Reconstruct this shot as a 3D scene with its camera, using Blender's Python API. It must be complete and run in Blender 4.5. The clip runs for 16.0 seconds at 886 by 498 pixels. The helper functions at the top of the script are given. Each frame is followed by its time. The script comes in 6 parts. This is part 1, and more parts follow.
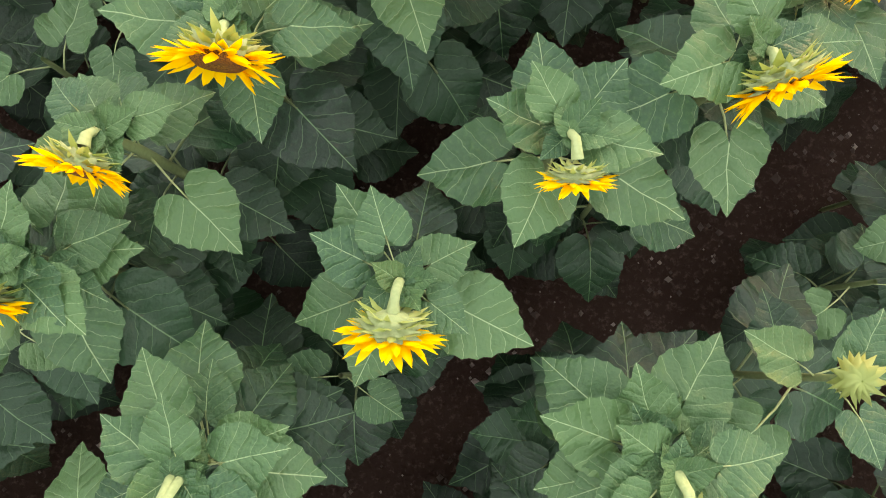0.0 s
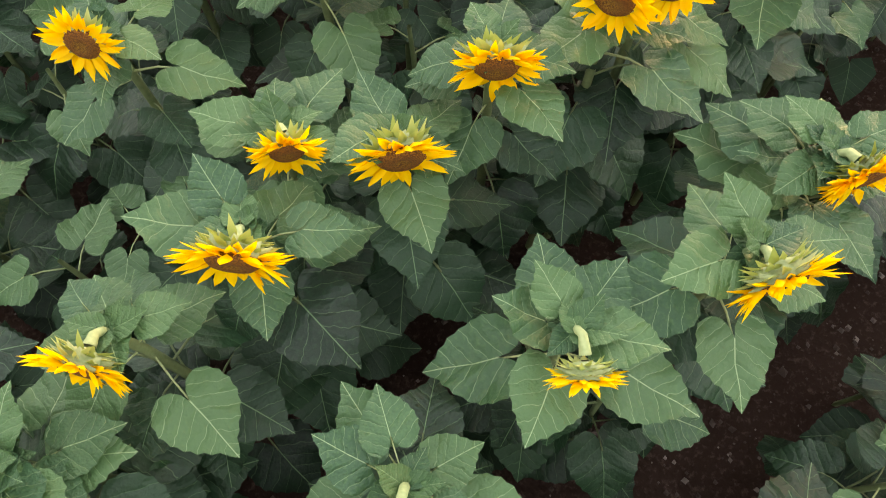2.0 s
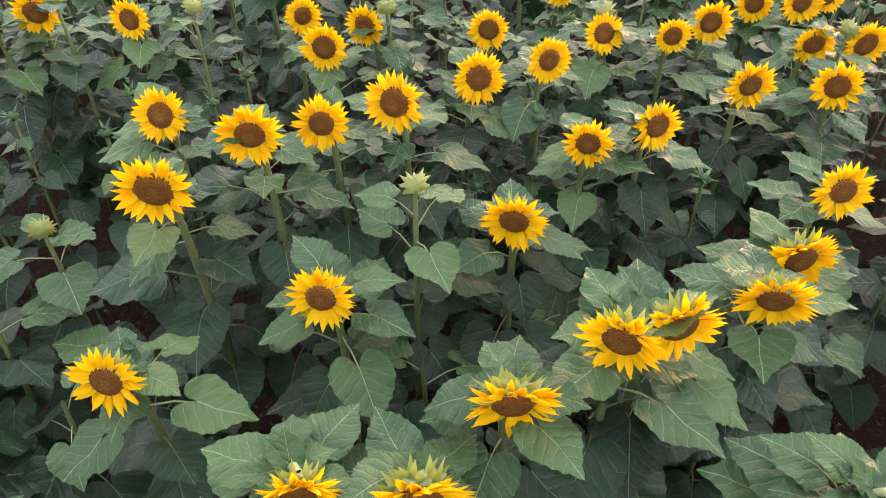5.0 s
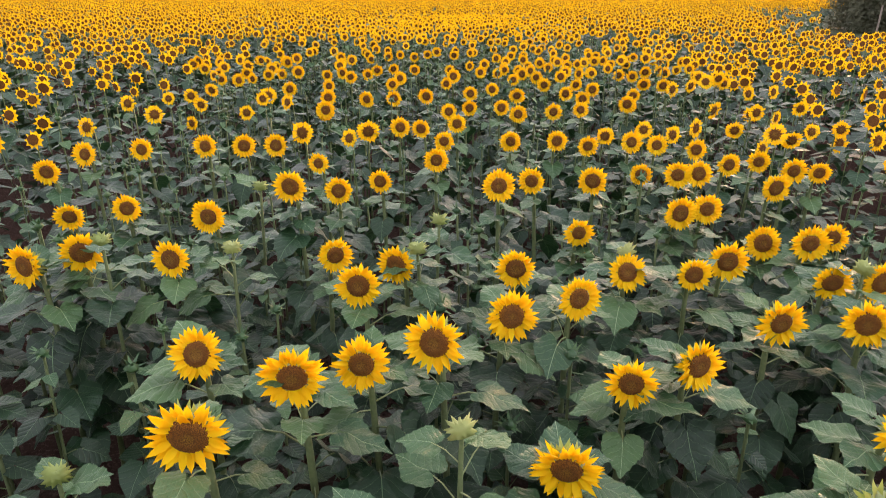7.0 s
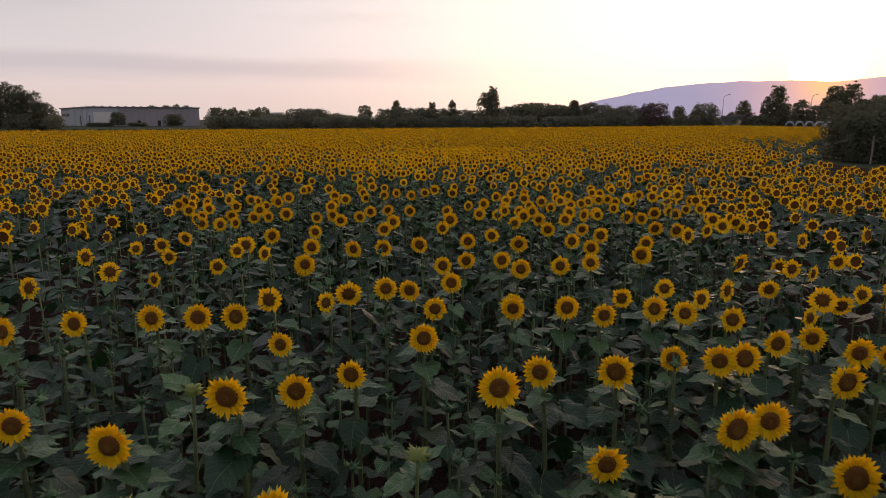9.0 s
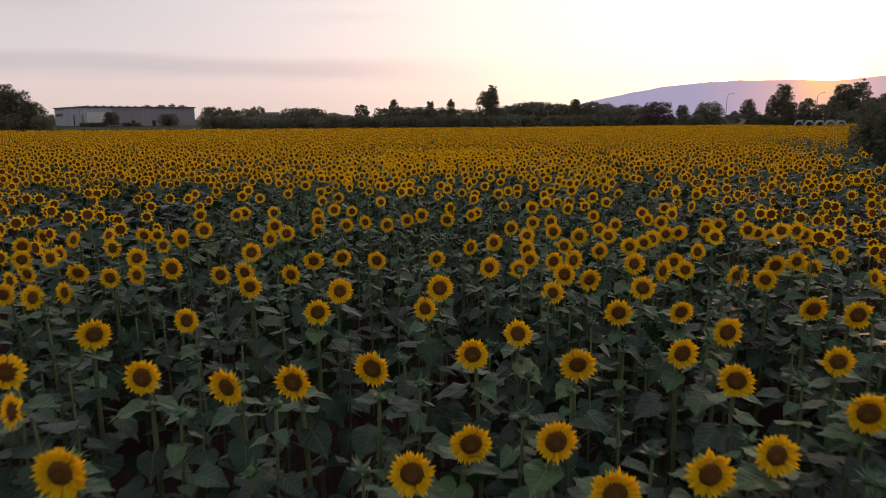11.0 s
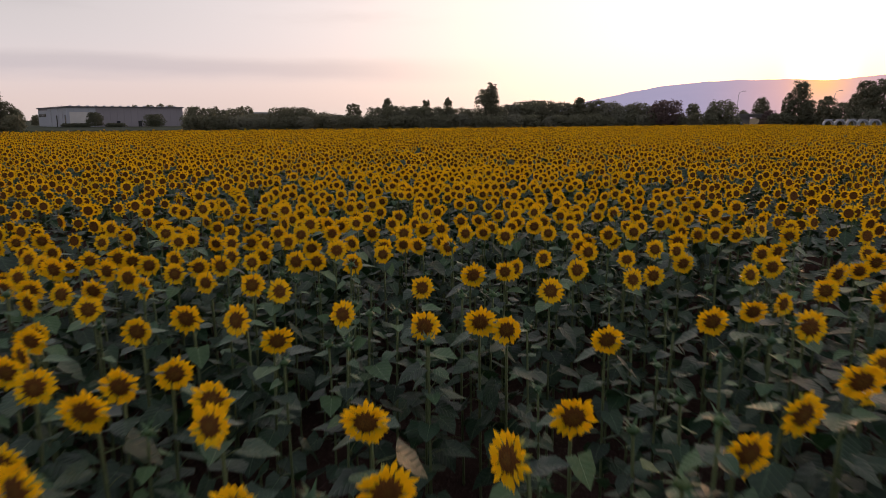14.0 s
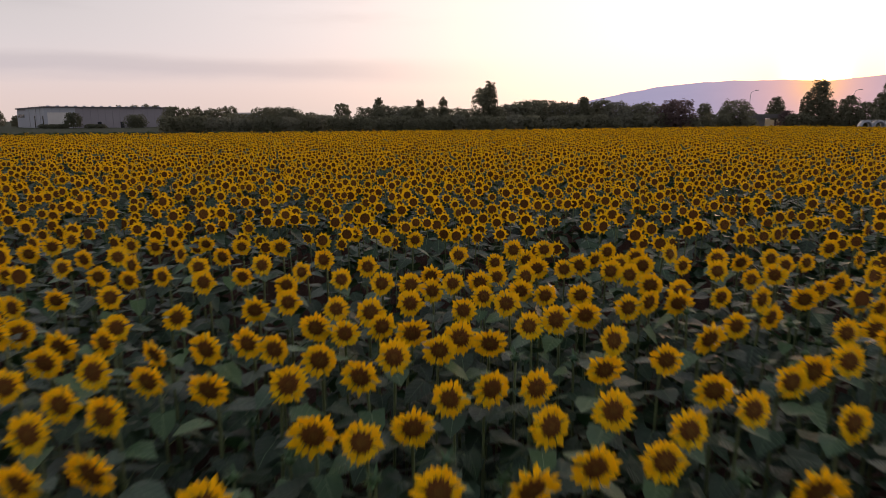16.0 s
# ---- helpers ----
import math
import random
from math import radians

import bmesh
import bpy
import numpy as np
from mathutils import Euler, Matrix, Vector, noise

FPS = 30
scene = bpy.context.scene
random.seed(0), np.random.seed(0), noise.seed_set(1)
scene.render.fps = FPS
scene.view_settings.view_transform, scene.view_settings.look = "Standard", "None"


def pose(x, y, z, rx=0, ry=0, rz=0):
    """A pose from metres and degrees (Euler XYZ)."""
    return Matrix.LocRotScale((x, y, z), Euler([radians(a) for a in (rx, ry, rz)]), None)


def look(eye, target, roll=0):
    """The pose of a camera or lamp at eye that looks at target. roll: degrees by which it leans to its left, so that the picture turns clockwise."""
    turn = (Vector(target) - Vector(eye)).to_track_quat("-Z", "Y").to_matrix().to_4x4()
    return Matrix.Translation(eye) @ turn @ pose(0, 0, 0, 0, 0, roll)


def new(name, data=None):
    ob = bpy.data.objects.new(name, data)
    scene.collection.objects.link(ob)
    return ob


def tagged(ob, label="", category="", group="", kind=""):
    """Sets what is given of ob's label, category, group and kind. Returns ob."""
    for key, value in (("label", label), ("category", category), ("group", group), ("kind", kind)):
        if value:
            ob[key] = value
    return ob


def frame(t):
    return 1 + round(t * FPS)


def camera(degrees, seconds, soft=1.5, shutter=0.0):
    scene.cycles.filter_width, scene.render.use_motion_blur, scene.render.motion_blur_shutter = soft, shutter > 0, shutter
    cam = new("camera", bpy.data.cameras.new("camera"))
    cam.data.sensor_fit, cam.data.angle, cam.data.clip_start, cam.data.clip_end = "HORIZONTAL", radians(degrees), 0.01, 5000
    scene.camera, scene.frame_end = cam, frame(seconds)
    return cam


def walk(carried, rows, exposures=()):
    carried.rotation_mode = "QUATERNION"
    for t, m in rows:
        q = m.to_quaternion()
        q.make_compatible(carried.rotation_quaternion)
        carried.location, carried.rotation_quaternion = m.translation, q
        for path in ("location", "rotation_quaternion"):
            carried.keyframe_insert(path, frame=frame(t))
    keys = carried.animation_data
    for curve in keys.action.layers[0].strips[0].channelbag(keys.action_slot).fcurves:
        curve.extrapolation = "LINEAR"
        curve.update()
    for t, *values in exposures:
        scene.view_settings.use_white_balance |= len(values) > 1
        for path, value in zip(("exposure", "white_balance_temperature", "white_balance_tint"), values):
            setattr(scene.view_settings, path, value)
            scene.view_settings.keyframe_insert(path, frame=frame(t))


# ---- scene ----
cam = camera(66.3, 16.0, soft=0.7, shutter=0.2)
PATH = [
    (0, (0.242, 0.600, 2.960), (0.240, 0.862, 0.977), 1.47),
    (0.5, (0.237, 0.602, 2.958), (0.231, 0.978, 0.994), 0.88),
    (1, (0.234, 0.602, 2.955), (0.224, 1.115, 1.022), 0.47),
    (1.5, (0.231, 0.603, 2.955), (0.216, 1.266, 1.069), 0.29),
    (2, (0.226, 0.605, 2.957), (0.210, 1.414, 1.128), 0.37),
    (2.5, (0.226, 0.606, 2.958), (0.205, 1.558, 1.200), 0.33),
    (3, (0.218, 0.613, 2.964), (0.198, 1.696, 1.282), 0.51),
    (3.5, (0.216, 0.616, 2.967), (0.186, 1.826, 1.375), 0.24),
    (4, (0.206, 0.619, 2.972), (0.174, 1.948, 1.478), 0.25),
    (4.2, (0.198, 0.621, 2.977), (0.169, 1.994, 1.523), 0.28),
    (6.3, (0.106, 0.669, 3.010), (0.068, 2.435, 2.072), 0.11),
    (6.5, (0.078, 0.674, 3.020), (0.041, 2.470, 2.141), 0.22),
    (7, (0.030, 0.696, 3.024), (-0.010, 2.562, 2.304), 0.15),
    (7.5, (0.027, 0.704, 3.069), (-0.020, 2.623, 2.508), 0.07),
    (7.7, (0.031, 0.720, 3.081), (-0.018, 2.658, 2.591), 0.08),
    (8, (0.051, 0.800, 3.121), (0.003, 2.756, 2.705), 0.08),
    (8.3, (0.092, 1.000, 3.160), (0.044, 2.964, 2.785), -0.01),
    (8.5, (0.101, 1.122, 3.173), (0.052, 3.086, 2.800), -0.01),
    (8.7, (0.104, 1.350, 3.173), (0.053, 3.314, 2.798), -0.01),
    (10.8, (0.116, 5.597, 3.117), (0.066, 7.560, 2.739), -0.21),
    (11, (0.116, 6.182, 3.104), (0.067, 8.146, 2.727), -0.11),
    (11.5, (0.119, 7.714, 3.090), (0.070, 9.678, 2.713), -0.11),
    (12, (0.116, 9.413, 3.072), (0.066, 11.377, 2.695), -0.11),
    (12.5, (0.110, 11.282, 3.048), (0.062, 13.246, 2.671), -0.11),
    (13, (0.118, 13.254, 3.048), (0.071, 15.218, 2.671), -0.21),
    (13.5, (0.115, 15.514, 3.028), (0.071, 17.478, 2.652), -0.11),
    (14, (0.123, 17.960, 3.028), (0.080, 19.924, 2.651), -0.21),
    (14.5, (0.122, 20.819, 3.021), (0.082, 22.783, 2.644), -0.21),
    (15, (0.128, 24.043, 2.997), (0.090, 26.007, 2.623), -0.21),
    (15.5, (0.131, 27.424, 3.008), (0.097, 29.388, 2.633), -0.21),
    (16, (0.190, 30.824, 3.055), (0.158, 32.788, 2.680), -0.21),
]
# the drone's camera closes its exposure as the bright sky comes into view
walk(cam, [(t, look(eye, target, roll)) for t, eye, target, roll in PATH],
     exposures=[(0.0, 2.86, 7450, 13), (2.0, 2.78, 7400, 16), (4.0, 2.72, 7050, 24), (6.5, 2.50, 6800, 26), (7.5, 1.97, 6750, 26), (7.8, 1.47, 6750, 26), (8.3, 0.24, 6700, 26), (16.0, 0.24, 6700, 26)])

# ---- sky and sun: the sun is touching the hills, hazy and warm ----
SUN_AZ, SUN_EL = radians(27.2), radians(2.75)          # azimuth from +y towards +x
SUN_DIR = (math.sin(SUN_AZ) * math.cos(SUN_EL), math.cos(SUN_AZ) * math.cos(SUN_EL), math.sin(SUN_EL))


class Nodes:
    """A small helper for node trees."""

    def __init__(self, tree):
        self.tree = tree
        tree.nodes.clear()

    def add(self, kind, values=None, **props):
        n = self.tree.nodes.new(kind)
        for k, v in props.items():
            setattr(n, k, v)
        for k, v in (values or {}).items():
            if isinstance(v, bpy.types.NodeSocket):
                self.tree.links.new(v, n.inputs[k])
            else:
                n.inputs[k].default_value = v
        return n

    def math(self, op, a, b=0.0, c=0.0, clamp=False):
        return self.add("ShaderNodeMath", {0: a, 1: b, 2: c}, operation=op, use_clamp=clamp).outputs[0]

    def mix(self, fac, a, b, blend="MIX"):
        n = self.add("ShaderNodeMix", {0: fac, 6: a, 7: b}, data_type="RGBA", blend_type=blend)
        return n.outputs[2]

    def step(self, x, lo, hi, to_lo=0.0, to_hi=1.0):
        return self.add("ShaderNodeMapRange", {0: x, 1: lo, 2: hi, 3: to_lo, 4: to_hi}, interpolation_type="SMOOTHSTEP").outputs[0]


def rgb(r, g, b):
    return (r, g, b, 1.0)


world = bpy.data.worlds.new("evening_sky")
scene.world = world
world.use_nodes = True
W = Nodes(world.node_tree)
sky = W.add("ShaderNodeTexSky", sky_type="NISHITA", sun_disc=False, sun_elevation=SUN_EL, sun_rotation=SUN_AZ,
            air_density=1.4, dust_density=3.0)
way = W.add("ShaderNodeTexCoord").outputs["Generated"]
xyz = W.add("ShaderNodeSeparateXYZ", {0: way})
up = xyz.outputs[2]
toward = W.add("ShaderNodeVectorMath", {0: way, 1: SUN_DIR}, operation="DOT_PRODUCT").outputs["Value"]
haze = W.mix(W.step(up, 0.0, 0.11), rgb(0.585, 0.525, 0.465), rgb(0.545, 0.57, 0.585))
haze = W.mix(W.step(up, 0.22, 0.75), haze, rgb(0.16, 0.205, 0.31))
# thin grey-violet cloud bands
stretch = W.add("ShaderNodeMapping", {0: way, 3: (2.2, 2.2, 14.0)}).outputs[0]
wisps = W.add("ShaderNodeTexNoise", {"Vector": stretch, "Scale": 1.6, "Detail": 5.0, "Roughness": 0.55}).outputs[0]
level = W.math("ADD", up, W.math("MULTIPLY", W.math("SUBTRACT", wisps, 0.5), 0.03))
low_band = W.math("MULTIPLY", W.step(level, 0.045, 0.066), W.step(level, 0.090, 0.072))
high_band = W.math("MULTIPLY", W.math("MULTIPLY", W.step(level, 0.12, 0.15), W.step(level, 0.24, 0.17)), W.step(wisps, 0.42, 0.65))
bands = W.math("ADD", W.math("MULTIPLY", low_band, 0.75), W.math("MULTIPLY", high_band, 0.45))
bands = W.math("MULTIPLY", bands, W.step(toward, 0.96, 0.78))
haze = W.mix(bands, haze, rgb(0.39, 0.41, 0.44))
# away from the sunset the upper haze is thin and grey
aside = W.math("MULTIPLY", W.step(toward, 0.88, 0.45, 0.0, 0.75), W.step(up, 0.02, 0.16))
haze = W.mix(aside, haze, rgb(0.405, 0.435, 0.44))
# the glow round the sun
wide = W.math("POWER", W.math("MAXIMUM", toward, 0.0), 9.0)
mid = W.math("POWER", W.math("MAXIMUM", toward, 0.0), 120.0)
core = W.math("POWER", W.math("MAXIMUM", toward, 0.0), 2600.0)
glow = W.mix(1.0, W.mix(wide, rgb(0, 0, 0), rgb(0.62, 0.50, 0.28)), W.mix(mid, rgb(0, 0, 0), rgb(0.50, 0.36, 0.10)), "ADD")
glow = W.mix(1.0, glow, W.mix(core, rgb(0, 0, 0), rgb(5.0, 3.2, 0.5)), "ADD")
haze = W.mix(W.math("MULTIPLY", mid, 0.7), haze, rgb(0.9, 0.68, 0.34))
haze = W.mix(1.0, haze, glow, "ADD")
rim = W.math("MULTIPLY", W.math("POWER", W.math("MAXIMUM", toward, 0.0), 420.0), W.step(up, 0.082, 0.044))
haze = W.mix(W.math("MULTIPLY", rim, 0.38), haze, rgb(1.25, 0.90, 0.36))
disc = W.math("POWER", W.math("MAXIMUM", toward, 0.0), 3200.0)
haze = W.mix(1.0, haze, W.mix(disc, rgb(0, 0, 0), rgb(2.2, 1.7, 0.9)), "ADD")
# the sky behind the camera, away from the sun, is dimmer
haze = W.mix(W.step(toward, -0.7, 0.4, 0.50, 0.0), haze, rgb(0.10, 0.11, 0.15))
# below the horizon the world is dark land
haze = W.mix(W.step(up, -0.02, 0.0), rgb(0.05, 0.045, 0.03), haze)
back_a = W.add("ShaderNodeBackground", {0: sky.outputs[0], 1: 0.05})
back_b = W.add("ShaderNodeBackground", {0: haze, 1: 1.0})
both = W.add("ShaderNodeAddShader", {0: back_a.outputs[0], 1: back_b.outputs[0]})
W.add("ShaderNodeOutputWorld", {0: both.outputs[0]})

sun = new("sun", bpy.data.lights.new("sun", "SUN"))
sun.data.energy, sun.data.angle, sun.data.color = 0.72, radians(5), (1.0, 0.58, 0.28)
sun.matrix_world = look((0, 0, 50), (-50 * SUN_DIR[0], -50 * SUN_DIR[1], 50 - 50 * SUN_DIR[2]))


# ---- materials ----
def material(name):
    m = bpy.data.materials.new(name)
    m.use_nodes = True
    return m, Nodes(m.node_tree)


def finish(n, colour, rough, bump=None, height=0.002, metal=0.0, gloss=0.5, thin=None, thin_fac=0.0, down=0.0):
    values = {"Base Color": colour, "Roughness": rough, "Metallic": metal, "Specular IOR Level": gloss, "Sheen Weight": down, "Sheen Roughness": 0.35}
    if bump is not None:
        values["Normal"] = n.add("ShaderNodeBump", {"Height": bump, "Distance": height, "Strength": 0.8}).outputs[0]
    shader = n.add("ShaderNodeBsdfPrincipled", values).outputs[0]
    if thin is not None:
        see = n.add("ShaderNodeBsdfTranslucent", {"Color": thin}).outputs[0]
        shader = n.add("ShaderNodeMixShader", {0: thin_fac, 1: shader, 2: see}).outputs[0]
    n.add("ShaderNodeOutputMaterial", {0: shader})


def piece_random(n):
    """A number for each object and each loose piece of a mesh."""
    a = n.add("ShaderNodeObjectInfo").outputs["Random"]
    b = n.add("ShaderNodeNewGeometry").outputs["Random Per Island"]
    return n.math("FRACT", n.math("ADD", a, b))


def leaf_material(name, dark, mid_tone, vein, vein_share, rough=0.42):
    m, n = material(name)
    r = piece_random(n)
    uv = n.add("ShaderNodeSeparateXYZ", {0: n.add("ShaderNodeUVMap").outputs[0]})
    side = n.math("ABSOLUTE", n.math("SUBTRACT", uv.outputs[0], 0.5))
    at = n.add("ShaderNodeTexCoord").outputs["Object"]
    waver = n.add("ShaderNodeTexNoise", {"Vector": at, "Scale": 5.0, "Detail": 2.0}).outputs[0]
    v = n.math("ADD", uv.outputs[1], n.math("MULTIPLY", n.math("SUBTRACT", waver, 0.5), 0.16))
    mid_rib = n.step(n.math("ADD", side, n.math("MULTIPLY", v, 0.003)), 0.0105, 0.004)
    ribs = n.math("FRACT", n.math("MULTIPLY", n.math("SUBTRACT", v, n.math("MULTIPLY", n.math("POWER", side, 0.85), 0.8)), 4.6))
    quilt = n.math("ABSOLUTE", n.math("SUBTRACT", ribs, 0.5))
    ribs = n.step(quilt, 0.036, 0.010)
    veins = n.math("MAXIMUM", mid_rib, n.math("MULTIPLY", ribs, 0.5))
    blot = n.add("ShaderNodeTexNoise", {"Vector": at, "Scale": 16.0, "Detail": 4.0}).outputs[0]
    fine = n.add("ShaderNodeTexNoise", {"Vector": at, "Scale": 170.0, "Detail": 2.0}).outputs[0]
    base = n.mix(r, dark, mid_tone)
    base = n.mix(n.math("MULTIPLY", n.step(blot, 0.45, 0.75), 0.45), base, mid_tone)
    base = n.mix(n.math("MULTIPLY", n.step(fine, 0.55, 0.75), 0.14), base, rgb(0.13, 0.18, 0.09))
    # yellow pollen dust and dry spots on some leaves
    dust = n.math("MULTIPLY", n.step(r, 0.95, 0.99), n.step(n.math("ADD", fine, n.math("MULTIPLY", blot, 0.5)), 0.7, 0.95))
    base = n.mix(n.math("MULTIPLY", dust, 0.4), base, rgb(0.22, 0.18, 0.07))
    base = n.mix(n.math("MULTIPLY", veins, vein_share), base, vein)
    relief = n.math("ADD", n.math("MULTIPLY", n.math("MINIMUM", quilt, 0.3), 0.8), n.math("MULTIPLY", blot, 0.55))
    finish(n, base, n.math("ADD", rough, n.math("MULTIPLY", fine, 0.12)), relief, 0.009, gloss=0.44, down=0.02, thin=n.mix(0.5, base, rgb(0.05, 0.15, 0.04)), thin_fac=0.10)
    return m


LEAF = leaf_material("sunflower_leaf", rgb(0.004, 0.019, 0.008), rgb(0.014, 0.052, 0.019), rgb(0.16, 0.28, 0.13), 0.6)
YOUNG = leaf_material("young_leaf", rgb(0.022, 0.072, 0.029), rgb(0.068, 0.142, 0.046), rgb(0.34, 0.46, 0.24), 0.6)

STEM, n = material("hairy_stem")
grain = n.add("ShaderNodeTexNoise", {"Vector": n.add("ShaderNodeTexCoord").outputs["Object"], "Scale": 60.0, "Detail": 4.0}).outputs[0]
finish(n, n.mix(grain, rgb(0.075, 0.12, 0.042), rgb(0.19, 0.23, 0.105)), 0.6, grain, 0.002)

NECK, n = material("downy_neck")
grain = n.add("ShaderNodeTexNoise", {"Vector": n.add("ShaderNodeTexCoord").outputs["Object"], "Scale": 90.0, "Detail": 4.0}).outputs[0]
finish(n, n.mix(grain, rgb(0.17, 0.23, 0.085), rgb(0.36, 0.41, 0.20)), 0.75, grain, 0.002)

BRACT, n = material("green_bract")
r = piece_random(n)
finish(n, n.mix(r, rgb(0.24, 0.31, 0.075), rgb(0.44, 0.48, 0.17)), 0.55, thin=rgb(0.3, 0.38, 0.08), thin_fac=0.25)

PETAL, n = material("yellow_petal")
r = piece_random(n)
grain = n.add("ShaderNodeTexNoise", {"Vector": n.add("ShaderNodeTexCoord").outputs["Object"], "Scale": 45.0, "Detail": 3.0}).outputs[0]
tone = n.mix(r, rgb(0.94, 0.645, 0.008), rgb(0.98, 0.76, 0.012))
finish(n, n.mix(n.math("MULTIPLY", grain, 0.4), tone, rgb(0.92, 0.54, 0.006)), 0.5, grain, 0.002, gloss=0.10, thin=rgb(0.97, 0.49, 0.005), thin_fac=0.46)

DISC, n = material("seed_disc")
at = n.add("ShaderNodeTexCoord").outputs["Object"]
seeds = n.add("ShaderNodeTexVoronoi", {"Vector": at, "Scale": 300.0}).outputs["Distance"]
uv = n.add("ShaderNodeSeparateXYZ", {0: n.add("ShaderNodeUVMap").outputs[0]})
ring = n.math("ADD", uv.outputs[0], n.math("MULTIPLY", n.math("SUBTRACT", piece_random(n), 0.5), 0.22))
tone = n.mix(n.step(ring, 0.15, 0.5), rgb(0.25, 0.135, 0.018), rgb(0.19, 0.074, 0.011))
tone = n.mix(n.step(ring, 0.62, 1.0), tone, rgb(0.33, 0.13, 0.012))
finish(n, n.mix(n.step(seeds, 0.25, 0.7), tone, rgb(0.085, 0.032, 0.008)), 0.8, seeds, -0.003, gloss=0.2)

SOIL, n = material("dry_soil")
at = n.add("ShaderNodeTexCoord").outputs["Object"]
big = n.add("ShaderNodeTexNoise", {"Vector": at, "Scale": 3.0, "Detail": 6.0}).outputs[0]
clod = n.add("ShaderNodeTexNoise", {"Vector": at, "Scale": 38.0, "Detail": 8.0, "Roughness": 0.65}).outputs[0]
base = n.mix(big, rgb(0.036, 0.021, 0.017), rgb(0.075, 0.047, 0.038))
finish(n, n.mix(n.step(clod, 0.5, 0.72), base, rgb(0.12, 0.080, 0.066)), 1.0, clod, 0.06, gloss=0.0)

STONE, n = material("pale_pebble")
finish(n, n.mix(n.math("POWER", piece_random(n), 3.0), rgb(0.065, 0.040, 0.032), rgb(0.34, 0.28, 0.25)), 0.85)

GRASS, n = material("meadow_grass")
at = n.add("ShaderNodeTexCoord").outputs["Object"]
big = n.add("ShaderNodeTexNoise", {"Vector": at, "Scale": 0.06, "Detail": 6.0}).outputs[0]
fine = n.add("ShaderNodeTexNoise", {"Vector": at, "Scale": 3.0, "Detail": 4.0}).outputs[0]
finish(n, n.mix(fine, n.mix(big, rgb(0.018, 0.030, 0.011), rgb(0.040, 0.047, 0.019)), rgb(0.026, 0.038, 0.015)), 0.9, fine, 0.05, gloss=0.15)


def crown_material(name, a, b):
    m, n = material(name)
    finish(n, n.mix(piece_random(n), a, b), 0.7, gloss=0.2, thin=b, thin_fac=0.5)
    return m


CROWN = crown_material("tree_leaves", rgb(0.13, 0.14, 0.09), rgb(0.23, 0.225, 0.15))
CROWN_DARK = crown_material("dense_dark_leaves", rgb(0.075, 0.088, 0.056), rgb(0.15, 0.155, 0.10))
CROWN_GREY = crown_material("willow_leaves", rgb(0.155, 0.165, 0.12), rgb(0.27, 0.265, 0.195))
CROWN_RED = crown_material("plum_leaves", rgb(0.115, 0.080, 0.078), rgb(0.19, 0.135, 0.125))
BARK, n = material("bark")
grain = n.add("ShaderNodeTexNoise", {"Vector": n.add("ShaderNodeTexCoord").outputs["Object"], "Scale": 9.0, "Detail": 5.0}).outputs[0]
finish(n, n.mix(grain, rgb(0.05, 0.037, 0.026), rgb(0.12, 0.09, 0.065)), 0.9, grain, 0.02)


def plain(name, a, b, scale, rough, metal=0.0):
    m, n = material(name)
    at = n.add("ShaderNodeTexCoord").outputs["Object"]
    big = n.add("ShaderNodeTexNoise", {"Vector": at, "Scale": scale, "Detail": 5.0}).outputs[0]
    fine = n.add("ShaderNodeTexNoise", {"Vector": at, "Scale": scale * 12, "Detail": 3.0}).outputs[0]
    finish(n, n.mix(n.math("ADD", n.math("MULTIPLY", big, 0.7), n.math("MULTIPLY", fine, 0.3)), a, b), rough, fine, 0.01, metal)
    return m


CLADDING = plain("grey_cladding", rgb(0.235, 0.22, 0.245), rgb(0.31, 0.29, 0.315), 0.06, 0.6)
PALE = plain("pale_wall", rgb(0.34, 0.37, 0.42), rgb(0.45, 0.47, 0.52), 0.08, 0.6)
ROOFING = plain("dark_roofing", rgb(0.09, 0.085, 0.09), rgb(0.14, 0.13, 0.135), 0.2, 0.7)
GLASS_DARK = plain("dark_window", rgb(0.02, 0.022, 0.026), rgb(0.04, 0.042, 0.05), 0.5, 0.15)
GALVANISED = plain("galvanised_steel", rgb(0.30, 0.31, 0.32), rgb(0.42, 0.43, 0.44), 2.0, 0.45, 0.7)
FILM = plain("pale_film", rgb(0.52, 0.50, 0.48), rgb(0.72, 0.70, 0.67), 0.5, 0.5)
CONCRETE = plain("concrete", rgb(0.15, 0.145, 0.14), rgb(0.24, 0.23, 0.225), 0.4, 0.85)
WOOD = plain("weathered_post", rgb(0.16, 0.13, 0.10), rgb(0.28, 0.24, 0.20), 6.0, 0.85)

# self-lit backdrop: the distance haze is mixed into its violet colour
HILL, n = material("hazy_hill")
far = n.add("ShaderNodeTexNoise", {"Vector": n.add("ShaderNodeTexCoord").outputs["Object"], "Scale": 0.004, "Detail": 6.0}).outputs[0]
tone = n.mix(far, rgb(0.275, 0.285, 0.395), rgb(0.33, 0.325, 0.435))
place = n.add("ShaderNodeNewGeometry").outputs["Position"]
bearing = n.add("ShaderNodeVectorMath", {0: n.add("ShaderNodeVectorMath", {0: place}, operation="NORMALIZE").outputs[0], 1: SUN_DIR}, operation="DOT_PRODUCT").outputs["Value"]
# warm sun glow and lit haze painted into the emission, strongest towards the sun
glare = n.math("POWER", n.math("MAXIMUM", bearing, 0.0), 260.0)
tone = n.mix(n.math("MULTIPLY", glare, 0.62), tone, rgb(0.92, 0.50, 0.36))
